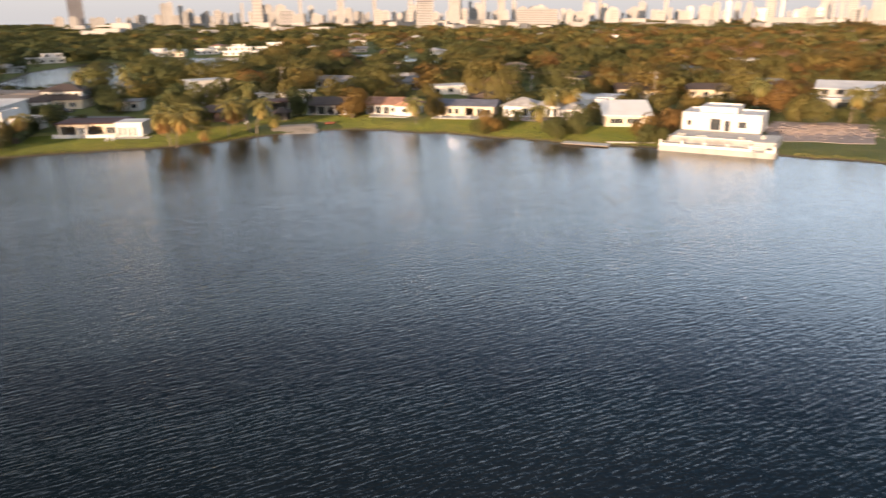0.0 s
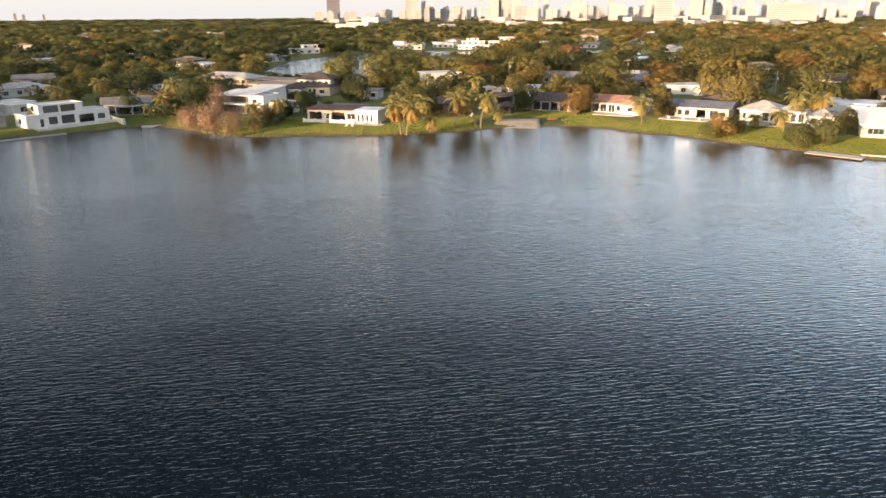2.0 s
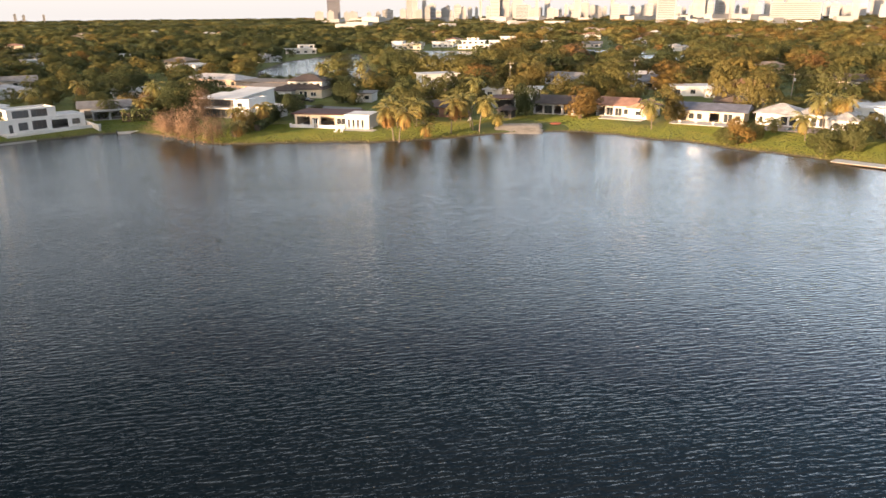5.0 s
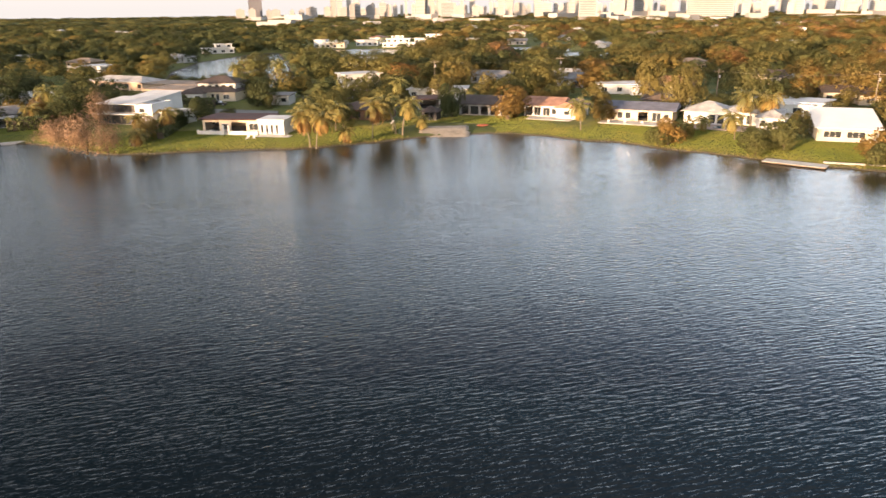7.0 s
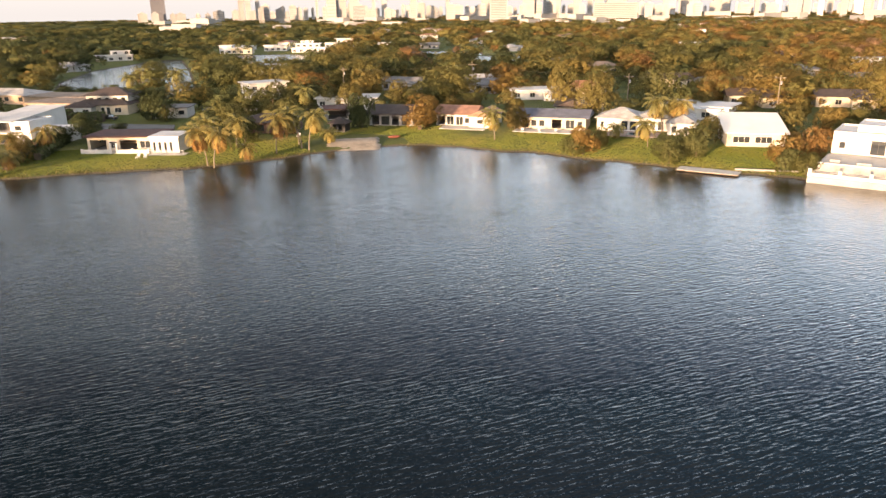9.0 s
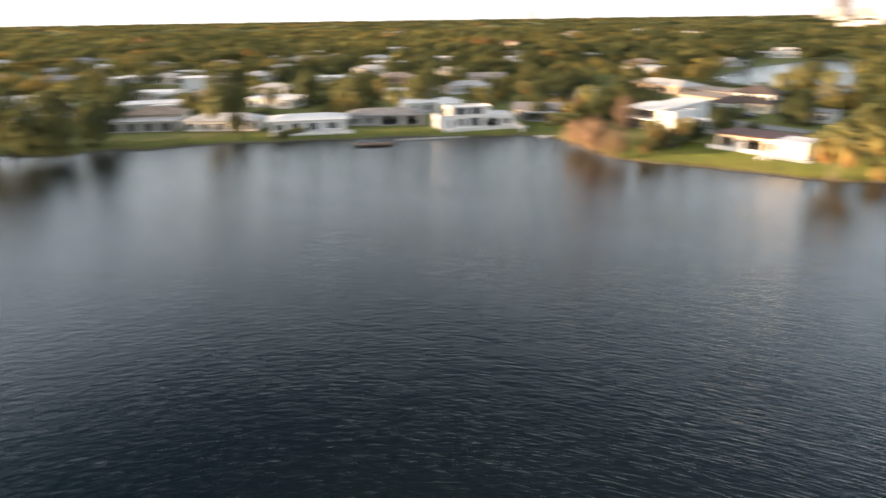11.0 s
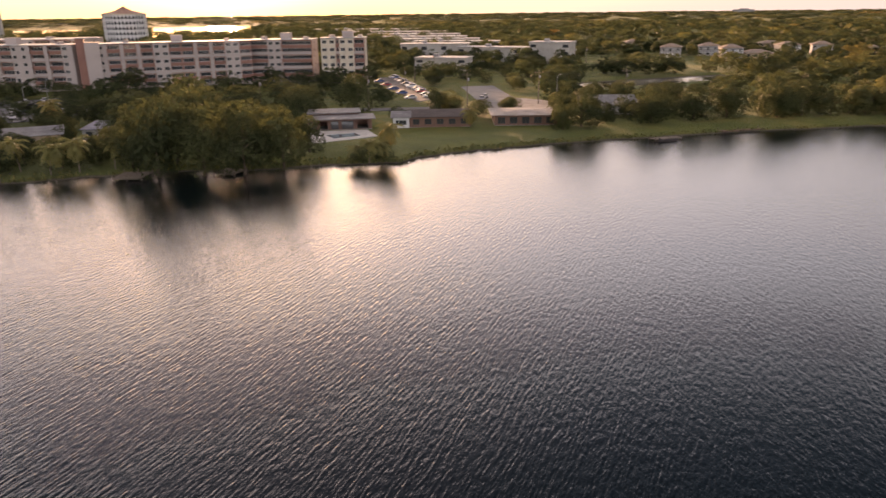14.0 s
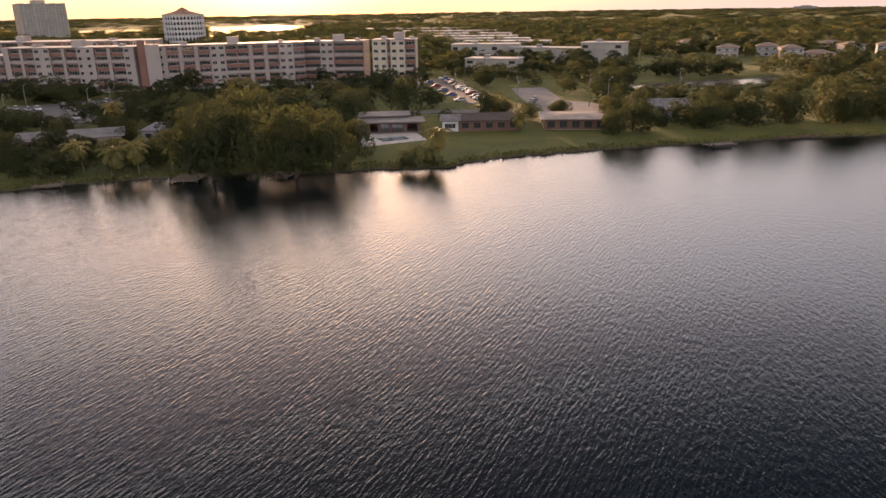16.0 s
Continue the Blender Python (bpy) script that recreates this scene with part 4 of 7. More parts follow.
def house(label, fl, fr, blocks, z=0.9, name="house", group="", clear=True, lean=False):
    """blocks: u, v, w, d, base, h, wall, roof kind, rise, roof material, overhang, front openings, side openings."""
    m = facing(fl, fr, z)
    ob = thing(name, label, "house", m, group)
    for b in blocks:
        u, v, w, d, base, h, wall, rk, rise, rmat, over = b[:11]
        front, sides = (b[11] if len(b) > 11 else []), (b[12] if len(b) > 12 else [])
        sides_r = b[13] if len(b) > 13 else sides
        dark = wall in (M_BROWN_WALL, M_TAN, M_GREY_WALL, M_DARK) or rk == "parapet"
        o = Matrix.Translation((u, v, 0))
        add_wall(ob, o, w, base, h, wall, front, dark=dark)
        if lean:
            part("wall", Mesh().prism([(0, 0.22), (0.22, 0.22), (0.22, d - 0.22), (w - 0.22, d - 0.22), (w - 0.22, 0.22), (w, 0.22), (w, d), (0, d)], base, base + h), wall, ob, at=o)
            part("roof", roof_mesh(rk, w, d, base + h, rise, over), rmat, ob, at=o)
            part("plinth", Mesh().box(-0.05, w + 0.05, -0.05, d + 0.05, -0.6, base - 0.004), M_CONC, ob, at=o)
            continue
        add_wall(ob, o @ Matrix.Translation((w, d, 0)) @ Matrix.Rotation(math.pi, 4, "Z"), w, base, h, wall, [])
        add_wall(ob, o @ Matrix.Translation((0, d - 0.22, 0)) @ Matrix.Rotation(-math.pi / 2, 4, "Z"), d - 0.44, base, h, wall, [q for q in sides if q[0] + q[2] < d - 0.5], dark=dark)
        add_wall(ob, o @ Matrix.Translation((w, 0.22, 0)) @ Matrix.Rotation(math.pi / 2, 4, "Z"), d - 0.44, base, h, wall, [q for q in sides_r if q[0] + q[2] < d - 0.5], dark=dark)
        top = base + h
        if rk in ("gable", "shed", "gable_front") and rise > 0:
            g = Mesh()
            if rk == "gable":
                for x in (0.02, w - 0.22):
                    s = rise * d / (d + 2 * over)
                    g.v += [(x, 0, top), (x, d, top), (x, d / 2, top + s), (x + 0.2, 0, top), (x + 0.2, d, top), (x + 0.2, d / 2, top + s)]
                    n = len(g.v) - 6
                    g.f += [(n, n + 2, n + 1), (n + 3, n + 4, n + 5), (n, n + 3, n + 5, n + 2), (n + 1, n + 2, n + 5, n + 4)]
            elif rk == "gable_front":
                for y in (0.02, d - 0.22):
                    s = rise * w / (w + 2 * over)
                    g.v += [(0, y, top), (w, y, top), (w / 2, y, top + s), (0, y + 0.2, top), (w, y + 0.2, top), (w / 2, y + 0.2, top + s)]
                    n = len(g.v) - 6
                    g.f += [(n, n + 1, n + 2), (n + 3, n + 5, n + 4), (n, n + 2, n + 5, n + 3), (n + 1, n + 4, n + 5, n + 2)]
            else:
                for x in (0.02, w - 0.22):
                    n = len(g.v)
                    g.v += [(x, 0.1, top), (x, d, top), (x, d, top + rise * 0.93), (x + 0.2, 0.1, top), (x + 0.2, d, top), (x + 0.2, d, top + rise * 0.93)]
                    g.f += [(n, n + 2, n + 1), (n + 3, n + 4, n + 5), (n, n + 3, n + 5, n + 2), (n + 1, n + 2, n + 5, n + 4)]
                g.box(0.02, w - 0.02, d - 0.2, d, top, top + rise * 0.92)
            part("gable", g, wall, ob, at=o)
        part("roof", roof_mesh(rk, w, d, top, rise, over), rmat, ob, at=o)
        part("floor_slab", Mesh().box(0.22, w - 0.22, 0.22, d - 0.22, base - 0.3, base + 0.05), M_CONC, ob, at=o)
        if base < 0.5:
            part("plinth", Mesh().box(-0.05, w + 0.05, -0.05, d + 0.05, -0.6, base - 0.004), M_CONC, ob, at=o)
        if clear:
            c = m @ Vector((u + w / 2, v + d / 2, 0))
            CLEAR.append((c.x, c.y, max(w, d) * 0.5 + 1.5))
            c = m @ Vector((u + w / 2, v - 7, 0))
            CLEAR.append((c.x, c.y, max(8.0, w * 0.5)))
    return ob


def slab(name, pts, z0, z1, material, label, category, kind=""):
    """A paved area or low wall over a polygon, counter-clockwise."""
    ob = new(name, Mesh().prism(pts, z0, z1).data(name, material))
    cx, cy = sum(p[0] for p in pts) / len(pts), sum(p[1] for p in pts) / len(pts)
    CLEAR.append((cx, cy, 0.6 * max(math.hypot(p[0] - cx, p[1] - cy) for p in pts)))
    return tagged(ob, label, category, kind=kind)


def ramp_slab(name, front, back, zf, zb, material, label, category):
    """A paved slope from a front edge at the water to a back edge on the land."""
    m = Mesh()
    (a, b), (c, d) = front, back
    m.v = [(*a, -0.6), (*b, -0.6), (*d, -0.6), (*c, -0.6), (*a, zf), (*b, zf), (*d, zb), (*c, zb)]
    m.f = [(3, 2, 1, 0), (4, 5, 6, 7), (0, 1, 5, 4), (1, 2, 6, 5), (2, 3, 7, 6), (3, 0, 4, 7)]
    CLEAR.append(((a[0] + d[0]) / 2, (a[1] + d[1]) / 2, 0.7 * math.hypot(a[0] - d[0], a[1] - d[1])))
    return tagged(new(name, m.data(name, material)), label, category, kind="structure")


W = spaced
# north shore
house("long low white house with a flat maroon roof on grass", (-101.5, 171), (-80.5, 173), [
    (0, 2.2, 15, 9, 0.1, 2.9, M_CREAM, "flat", 0, R_DARK, 0.7, [(0.6, 0.1, 3.6, 2.2, "o"), (4.8, 0.5, 1.8, 1.5, "w"), (7.2, 0.1, 3.8, 2.2, "o"), (11.6, 0.5, 2.4, 1.6, "w")], [(2, 0.8, 2, 1.4, "w")]),
    (15.1, -0.4, 6.2, 7, 0.1, 3.2, M_WHITE, "flat", 0, R_WHITE, 0.25, [(0.5, 0.1, 0.7, 2.2, "d"), (1.7, 0.1, 0.7, 2.2, "d"), (2.9, 0.1, 0.7, 2.2, "d"), (4.1, 0.1, 0.7, 2.2, "d")], [])])
pm = facing((-101.5, 171), (-80.5, 173))
pw = thing("garden_wall", "low white stuccoed patio wall with piers before the long house", "wall", pm)
part("wall", Mesh().box(0.2, 6.4, -1.1, -0.85, -0.4, 0.85).box(8.0, 14.9, -1.1, -0.85, -0.4, 0.85), M_WHITE, pw)
for u in (0.1, 3.3, 6.4, 7.8, 11.2, 14.6):
    part("pier", Mesh().box(u, u + 0.4, -1.15, -0.75, -0.4, 2.2 if u in (6.4, 7.8) else 1.05), M_WHITE, pw)
pd = thing("terrace", "pale paved patio of the long white house", "terrace", pm)
part("paving", Mesh().box(0.2, 15.0, -0.8, 2.2, -0.4, 0.08), M_PALE_CONC, pd)
part("paving", Mesh().box(15.4, 23.4, -3.4, -0.5, -0.4, 0.06), M_PALE_CONC, pd)
for i in range(9):
    part("rail_post", Mesh().box(15.5 + i * 0.96, 15.56 + i * 0.96, -3.3, -3.24, 0.06, 1.0), M_WHITE, pd)
part("rail", Mesh().box(15.4, 23.3, -3.31, -3.23, 1.0, 1.06), M_WHITE, pd)
house("white flat-roofed modern house on two storeys with large windows", (-136, 180), (-121, 180), [
    (0, 0, 10, 8, 0.1, 2.5, M_DARK, "flat", 0, R_WHITE, 1.1, W(3, 10, 2.6, 2.2, 0.1), [(2, 0.5, 2.2, 1.8, "w")]),
    (0.8, 1.6, 9, 8, 2.95, 2.1, M_DARK, "shed", 0.7, R_WHITE, 1.6, W(3, 9, 2.5, 1.7, 0.2), [(2, 0.4, 2.4, 1.8, "w")]),
    (10.2, 1.0, 5, 9, 0.1, 5.0, M_WHITE, "parapet", 0, R_WHITE, 0, [(1.2, 3.0, 1.6, 1.0, "w")]),
    (1, 10, 9, 12, 0.1, 5.2, M_WHITE, "shed", 0.9, R_WHITE, 0.4, [], [(4, 2.8, 2.2, 1.6, "w")]),
    (15.4, 3, 7, 6, 0.1, 2.9, M_WHITE, "flat", 0, R_WHITE, 0.4, [(2, 0.6, 2.6, 1.6, "w")])])
house("cream house with brown hipped roofs and a raised second storey", (-142, 227), (-125, 229.5), [
    (0, 0, 17, 10, 0.1, 2.9, M_CREAM, "hip", 1.9, R_BROWN, 0.8, [(9.0, 0.1, 1.1, 2.2, "d"), (10.6, 0.1, 1.1, 2.2, "d"), (13, 0.7, 2.0, 1.4, "w")]),
    (3.5, 3.5, 12.5, 9, 3.0, 2.4, M_WHITE, "hip", 2.1, R_BROWN, 0.9, W(5, 12.5, 1.4, 1.0, 0.9)),
    (-0.5, -3, 8, 5, 0.1, 2.6, M_WHITE, "hip", 1.4, R_BROWN, 0.5, W(2, 8, 1.8, 1.3, 0.8))])
house("low white house with a grey flat roof half hidden by trees", (-113.5, 222.5), (-104, 224.4), [
    (0, 0, 9.6, 8, 0.1, 2.7, M_WHITE, "flat", 0, R_GREY, 0.5, W(2, 9.6, 1.6, 1.3, 0.8))])
house("tan house with wide flat tan roofs by the canal", (-160.5, 231.5), (-142.5, 229.5), [
    (0, 0, 18, 13, 0.1, 3.0, M_TAN, "flat", 0, R_TAN, 0.5, W(3, 18, 2.2, 1.5, 0.9)),
    (-14, 15, 26, 13, 0.1, 3.0, M_TAN, "flat", 0, R_TAN, 0.5, [])])
house("long tan house with a low pale tile roof by the canal", (-204, 258), (-176, 253), [
    (0, 0, 28, 11, 0.1, 2.9, M_TAN, "hip", 1.8, R_LIGHT, 0.8, W(5, 28, 1.8, 1.4, 0.9))])
house("low brown brick house with a brown hipped roof behind palms", (-77, 197), (-64, 199), [
    (0, 0, 14, 9, 0.1, 2.6, M_BROWN_WALL, "hip", 1.7, R_BROWN, 0.9, W(4, 14, 1.7, 1.5, 0.6))])
house("dark flat-roofed open carport behind the palms", (-62, 221.6), (-56, 224), [
    (0, 0, 6.4, 9, 0.1, 2.6, M_GREY_WALL, "flat", 0, R_DARK, 0.5, [(0.4, 0.1, 5.6, 2.3, "o")])])
house("small garden hut with a dark hipped roof by the ramp", (-55.5, 202), (-50.5, 201.5), [
    (0, 0, 4, 3.4, 0.1, 1.9, M_DARK, "hip", 1.5, R_BROWN, 0.5, W(2, 4, 0.9, 1.3, 0.4, "o"))])
house("ranch house with a brown shingle roof and a shaded porch", (-48, 213), (-35, 212), [
    (0, 0, 14, 10, 0.1, 2.8, M_GREY_WALL, "gable", 2.0, R_BROWN, 0.9, [(0.6, 0.1, 2.0, 2.2, "o"), (3.2, 0.1, 2.2, 2.2, "w"), (6.0, 0.1, 2.0, 2.2, "o"), (8.8, 0.1, 2.2, 2.2, "w"), (11.6, 0.1, 1.6, 2.2, "w")])])
house("white ranch house with a pinkish terracotta tile roof", (-30.5, 214), (-16, 211), [
    (0, 0, 10, 9, 0.1, 2.8, M_WHITE, "gable", 1.9, R_PINK, 0.8, [(0.5, 0.1, 1.9, 2.2, "o"), (2.9, 0.1, 1.9, 2.2, "w"), (5.3, 0.1, 2.0, 2.2, "w"), (7.7, 0.6, 1.6, 1.5, "w")]),
    (9.6, -2.2, 5.6, 11, 0.1, 2.7, M_WHITE, "gable_front", 1.6, R_PINK, 0.6, [(2.0, 0.9, 1.6, 1.1, "w")], [(2, 0.8, 1.6, 1.3, "w")])])
house("cream ranch house with a slate-blue roof and white terrace", (-9, 210), (7, 207), [
    (0, 0, 16.5, 9, 0.1, 2.8, M_CREAM, "gable", 1.6, R_BLUE, 0.9, [(0.8, 0.1, 1.6, 2.2, "o"), (3.0, 0.5, 1.4, 1.6, "w"), (5.0, 0.5, 1.4, 1.6, "w"), (8.2, 0.1, 2.4, 2.2, "o"), (11.6, 0.1, 2.2, 2.2, "w"), (14.4, 0.6, 1.3, 1.4, "w")])])
slab("terrace", [(-29, 207.6), (-17.6, 205.2), (-16.8, 208.4), (-28.4, 213.6)], 0.6, 1.05, M_PALE_CONC, "white paved terrace before the pink-roofed house", "terrace")
slab("terrace", [(-10.5, 204), (3.5, 201), (4.6, 206.4), (-9.4, 209.2)], 0.6, 1.06, M_PALE_CONC, "white paved terrace before the blue-roofed house", "terrace")
house("white house with pale grey hipped roofs round a pool patio", (10, 208), (30, 202), [
    (0, 0, 10, 9, 0.1, 2.9, M_WHITE, "hip", 2.2, R_LIGHT, 0.7, [(0.8, 0.6, 0.9, 1.5, "w"), (5.8, 0.2, 1.6, 2.2, "w"), (7.8, 0.2, 1.6, 2.2, "w")]),
    (9, 2.5, 12, 9, 0.1, 2.9, M_WHITE, "hip", 2.2, R_LIGHT, 0.7, [(1.4, 0.1, 1.3, 2.2, "d"), (3.2, 0.1, 1.3, 2.2, "d"), (5.0, 0.1, 1.3, 2.2, "d"), (7.4, 0.1, 1.3, 2.2, "d"), (9.8, 0.7, 1.2, 1.3, "w")]),
    (17, -2.5, 6, 8, 0.1, 2.7, M_WHITE, "hip", 1.7, R_LIGHT, 0.6, [(0.8, 0.6, 1.2, 1.5, "w"), (3.4, 0.6, 1.2, 1.5, "w")])])
slab("terrace", [(11, 199.5), (22.5, 196.5), (24.5, 203.5), (13, 207)], 0.6, 1.04, M_SAND, "pinkish paved pool patio on the lawn", "terrace")
slab("swimming_pool", [(16, 200.2), (20.5, 199), (21.4, 202), (16.9, 203.2)], 1.0, 1.09, M_POOL, "small pale blue swimming pool in the patio", "pool")
house("white house with a broad bright white sloping roof", (35.5, 187), (46.5, 186), [
    (0, 0, 11.5, 13, 0.1, 2.7, M_CREAM, "shed", 2.5, R_BRIGHT, 0.7, [(1.2, 0.7, 3.4, 1.4, "w"), (5.6, 0.7, 3.4, 1.4, "w")], [(2, 0.8, 2.4, 1.3, "w")])])

# mansion with terraces over the water
MA, MB = (43, 159.5), (63.5, 148.5)
house("large white two-storey lakefront house with a flat roof", (51, 172.5), (66.5, 164), [
    (0, 0, 17.5, 11, 1.6, 4.0, M_WHITE, "parapet", 0, R_WHITE, 0, [(1.2, 1.0, 1.0, 1.2, "w"), (6.4, 0.2, 2.4, 2.6, "w"), (9.6, 0.1, 1.3, 2.4, "d"), (12.6, 1.0, 1.8, 1.4, "w")], [(3, 1, 1.6, 1.5, "w")]),
    (3.6, 2.0, 8.2, 9, 5.6, 1.2, M_WHITE, "parapet", 0, R_WHITE, 0, [])], z=0.9)
ms = thing("seawall_terrace", "two-tiered pale grey masonry terrace standing in the lake", "terrace", facing(MA, MB, 0))
part("lower_wall", Mesh().box(0, 23.6, -2.0, 3.2, -1.2, 1.1), M_SEAWALL, ms)
part("lower_deck", Mesh().box(0.3, 23.3, -1.7, 3.1, 1.1, 1.16), M_SEAWALL, ms)
part("upper_wall", Mesh().box(0.6, 23.2, 3.2, 14.5, -0.5, 2.45), M_SEAWALL, ms)
part("upper_deck", Mesh().box(0.9, 22.9, 3.5, 14.4, 2.45, 2.5), M_PALE_CONC, ms)
part("parapet", Mesh().box(0.0, 18.6, -2.0, -1.72, 1.16, 1.75).box(21.6, 23.6, -2.0, -1.72, 1.16, 1.75), M_WHITE, ms, "white stuccoed parapet")
for i in range(5):
    part("pillar", Mesh().box(0.05 + i * 4.62, 0.55 + i * 4.62, -2.05, -1.55, 1.16, 2.35).box(0.0 + i * 4.62, 0.6 + i * 4.62, -2.1, -1.5, 2.35, 2.45), M_WHITE, ms)
part("pillar", Mesh().box(23.05, 23.6, -2.05, -1.5, 1.16, 2.6), M_WHITE, ms)
for z in (1.95, 2.2):
    part("rail", Mesh().box(0.5, 18.6, -1.84, -1.78, z, z + 0.05), M_METAL, ms)
for k in range(4):
    part("rail", Mesh().box(18.7, 21.5, -1.9 + k * 0.02, -1.84 + k * 0.02, 1.3 + k * 0.24, 1.35 + k * 0.24), M_METAL, ms)
for k in range(4):
    part("step", Mesh().box(18.8, 21.4, 1.2 + k * 0.5, 3.2, 1.16 + k * 0.32, 1.48 + k * 0.32), M_PALE_CONC, ms)
part("coping", Mesh().box(0.6, 18.4, 3.15, 3.55, 2.5, 2.72), M_WHITE, ms)


def deck_box(u, v, w, d, h, label, material):
    """A low planter or bench on the upper deck."""
    m = facing(MA, MB, 0) @ Matrix.Translation((u, v, 2.5))
    ob = thing("planter", label, "planter", m, "planters on the terrace")
    part("body", Mesh().box(0, w, 0, d, 0, h), material, ob)
    part("rim", Mesh().box(-0.05, w + 0.05, -0.05, d + 0.05, h, h + 0.06), M_PALE_CONC, ob)


for u, v, w, d, h in ((2.2, 5.2, 1.6, 0.7, 0.45), (6.5, 4.4, 2.2, 0.6, 0.4), (15.2, 4.6, 1.2, 1.2, 0.5), (19.6, 7.5, 0.8, 0.8, 0.7)):
    deck_box(u, v, w, d, h, "low grey masonry planter on the pale terrace", M_SEAWALL)
slab("bare_yard", [(68, 166), (72, 163.2), (78, 163), (84, 160), (90, 159.5), (93, 166), (97, 172), (99, 180), (104, 189), (97, 193), (90, 192.5), (82, 196), (78, 188), (75, 184), (72, 174)], 0.5, 0.98, M_SAND, "bare reddish-grey soil of a building plot", "ground", "structure")
house("white house with stepped flat roofs behind the bare plot", (103, 222), (126, 210), [
    (0, 0, 25, 11, 0.1, 3.2, M_GREY_WALL, "flat", 0, R_WHITE, 1.0, W(4, 25, 3.4, 2.2, 0.1), []),
    (2, 4, 20, 10, 3.5, 2.4, M_GREY_WALL, "shed", 1.6, R_WHITE, 1.2, W(5, 20, 2.0, 1.4, 0.8))])

# western shore
house("white modern two-storey house with dark windows over a lawn", (-163, 137), (-155, 157.5), [
    (0, 0, 21.5, 8, 0.1, 3.2, M_WHITE, "parapet", 0, R_WHITE, 0.5, [(3.2, 0.1, 0.9, 2.0, "d"), (5.4, 0.5, 2.2, 1.9, "w"), (8.6, 0.4, 3.4, 2.2, "w"), (13.2, 0.2, 4.0, 2.1, "o"), (18.2, 0.7, 2.0, 1.4, "w")], [(2, 0.8, 2, 1.4, "w")]),
    (3.6, 1.2, 11.5, 7, 3.0, 2.5, M_WHITE, "parapet", 0, R_WHITE, 0.6, [(1.2, 0.5, 3.8, 1.8, "w"), (5.6, 0.5, 3.8, 1.8, "w")], [(2, 0.8, 2, 1.4, "w")])])
slab("terrace", [(-158.6, 136.5), (-150.6, 157), (-154.6, 158.4), (-162.6, 138)], 0.6, 1.1, M_PALE_CONC, "white paved terrace along the modern house", "terrace")
slab("garden_wall", [(-157.8, 138.6), (-150.4, 157.4), (-150.75, 157.5), (-158.15, 138.7)], 0.4, 1.55, M_WHITE, "low white wall before a terrace", "wall")
house("grey-roofed ranch house with a dark open carport", (-184, 120), (-172, 139), [
    (0, 0, 22, 10, 0.1, 2.7, M_GREY_WALL, "hip", 1.6, R_GREY, 0.9, [(1.0, 0.6, 2.4, 1.4, "w"), (5, 0.6, 2.4, 1.4, "w"), (9.5, 0.1, 5.0, 2.2, "o"), (16.5, 0.1, 3.6, 2.2, "o")])])
house("grey-roofed house with a shaded screened patio", (-164, 164), (-156, 172), [
    (0, 2, 13, 9, 0.1, 2.8, M_GREY_WALL, "gable", 1.7, R_GREY, 0.8, [(1, 0.1, 3.0, 2.2, "w"), (5, 0.1, 3.0, 2.2, "o"), (9, 0.1, 3.0, 2.2, "o")]),
    (3, -2.2, 9, 4.2, 0.1, 2.3, M_GREY_WALL, "flat", 0, R_LIGHT, 0.3, [(0.4, 0.1, 3.8, 2.0, "o"), (4.8, 0.1, 3.8, 2.0, "o")])])
tagged(new("retaining_wall", Mesh().prism([(-160.5, 160.5), (-146.5, 152.6), (-146.2, 153.1), (-160.2, 161.0)], -0.4, 1.9).data("retaining_wall", M_PALE_CONC)), "pale concrete wall that runs down to the water", "wall")
house("white ranch house with a low white roof behind a white terrace", (-185, 98), (-177.5, 117), [
    (0, 0, 20, 10, 0.1, 3.0, M_WHITE, "hip", 1.3, R_WHITE, 1.0, [(1, 0.5, 2.6, 1.6, "w"), (5, 0.3, 3.2, 2.0, "w"), (9.6, 0.3, 3.2, 2.0, "w"), (14.6, 0.5, 3.4, 1.7, "w")])])
slab("terrace", [(-181, 96.5), (-172, 116), (-176.6, 118), (-185, 98.5)], 0.3, 1.0, M_PALE_CONC, "white masonry terrace along the bank", "terrace")
house("white bungalow with a pale grey roof and glass doors", (-203, 80), (-191, 97), [
    (0, 0, 20, 9, 0.1, 2.7, M_WHITE, "hip", 1.7, R_LIGHT, 0.9, W(5, 20, 2.2, 1.8, 0.3))])
house("grey house with a tan tile roof by the lawn", (-214, 62), (-205, 78), [
    (0, 0, 18, 9, 0.1, 2.7, M_GREY_WALL, "flat", 0, R_LIGHT, 0.6, W(4, 18, 2.6, 2.0, 0.2)),
    (2, 8, 16, 9, 0.1, 3.6, M_CREAM, "hip", 2.0, R_TAN, 0.8, [])])
house("white house with a dark flat roof on the far bank", (-266, 11), (-266, 28), [
    (0, 0, 18, 10, 0.1, 2.8, M_WHITE, "gable", 1.4, R_LIGHT, 0.7, W(4, 18, 2.0, 1.5, 0.6))])
house("slate-blue and grey house with pale roof above a paved boat ramp", (-253, -17), (-259, 5), [
    (0, 0, 11, 10, 0.1, 2.8, M_GREY_WALL, "hip", 1.5, R_TAN, 0.8, W(3, 11, 2.0, 1.5, 0.6)),
    (11.2, -3, 11, 12, 0.1, 3.3, M_SLATE, "shed", 1.3, R_LIGHT, 0.9, [(1.2, 0.1, 3.4, 2.6, "o"), (6.0, 0.1, 3.4, 2.6, "o")])])
ramp_slab("boat_ramp", ((-217, -12), (-219, 5)), ((-249, -14), (-253, 4)), 0.82, 1.14, M_CONC, "grey paved boat yard at the water", "ramp")

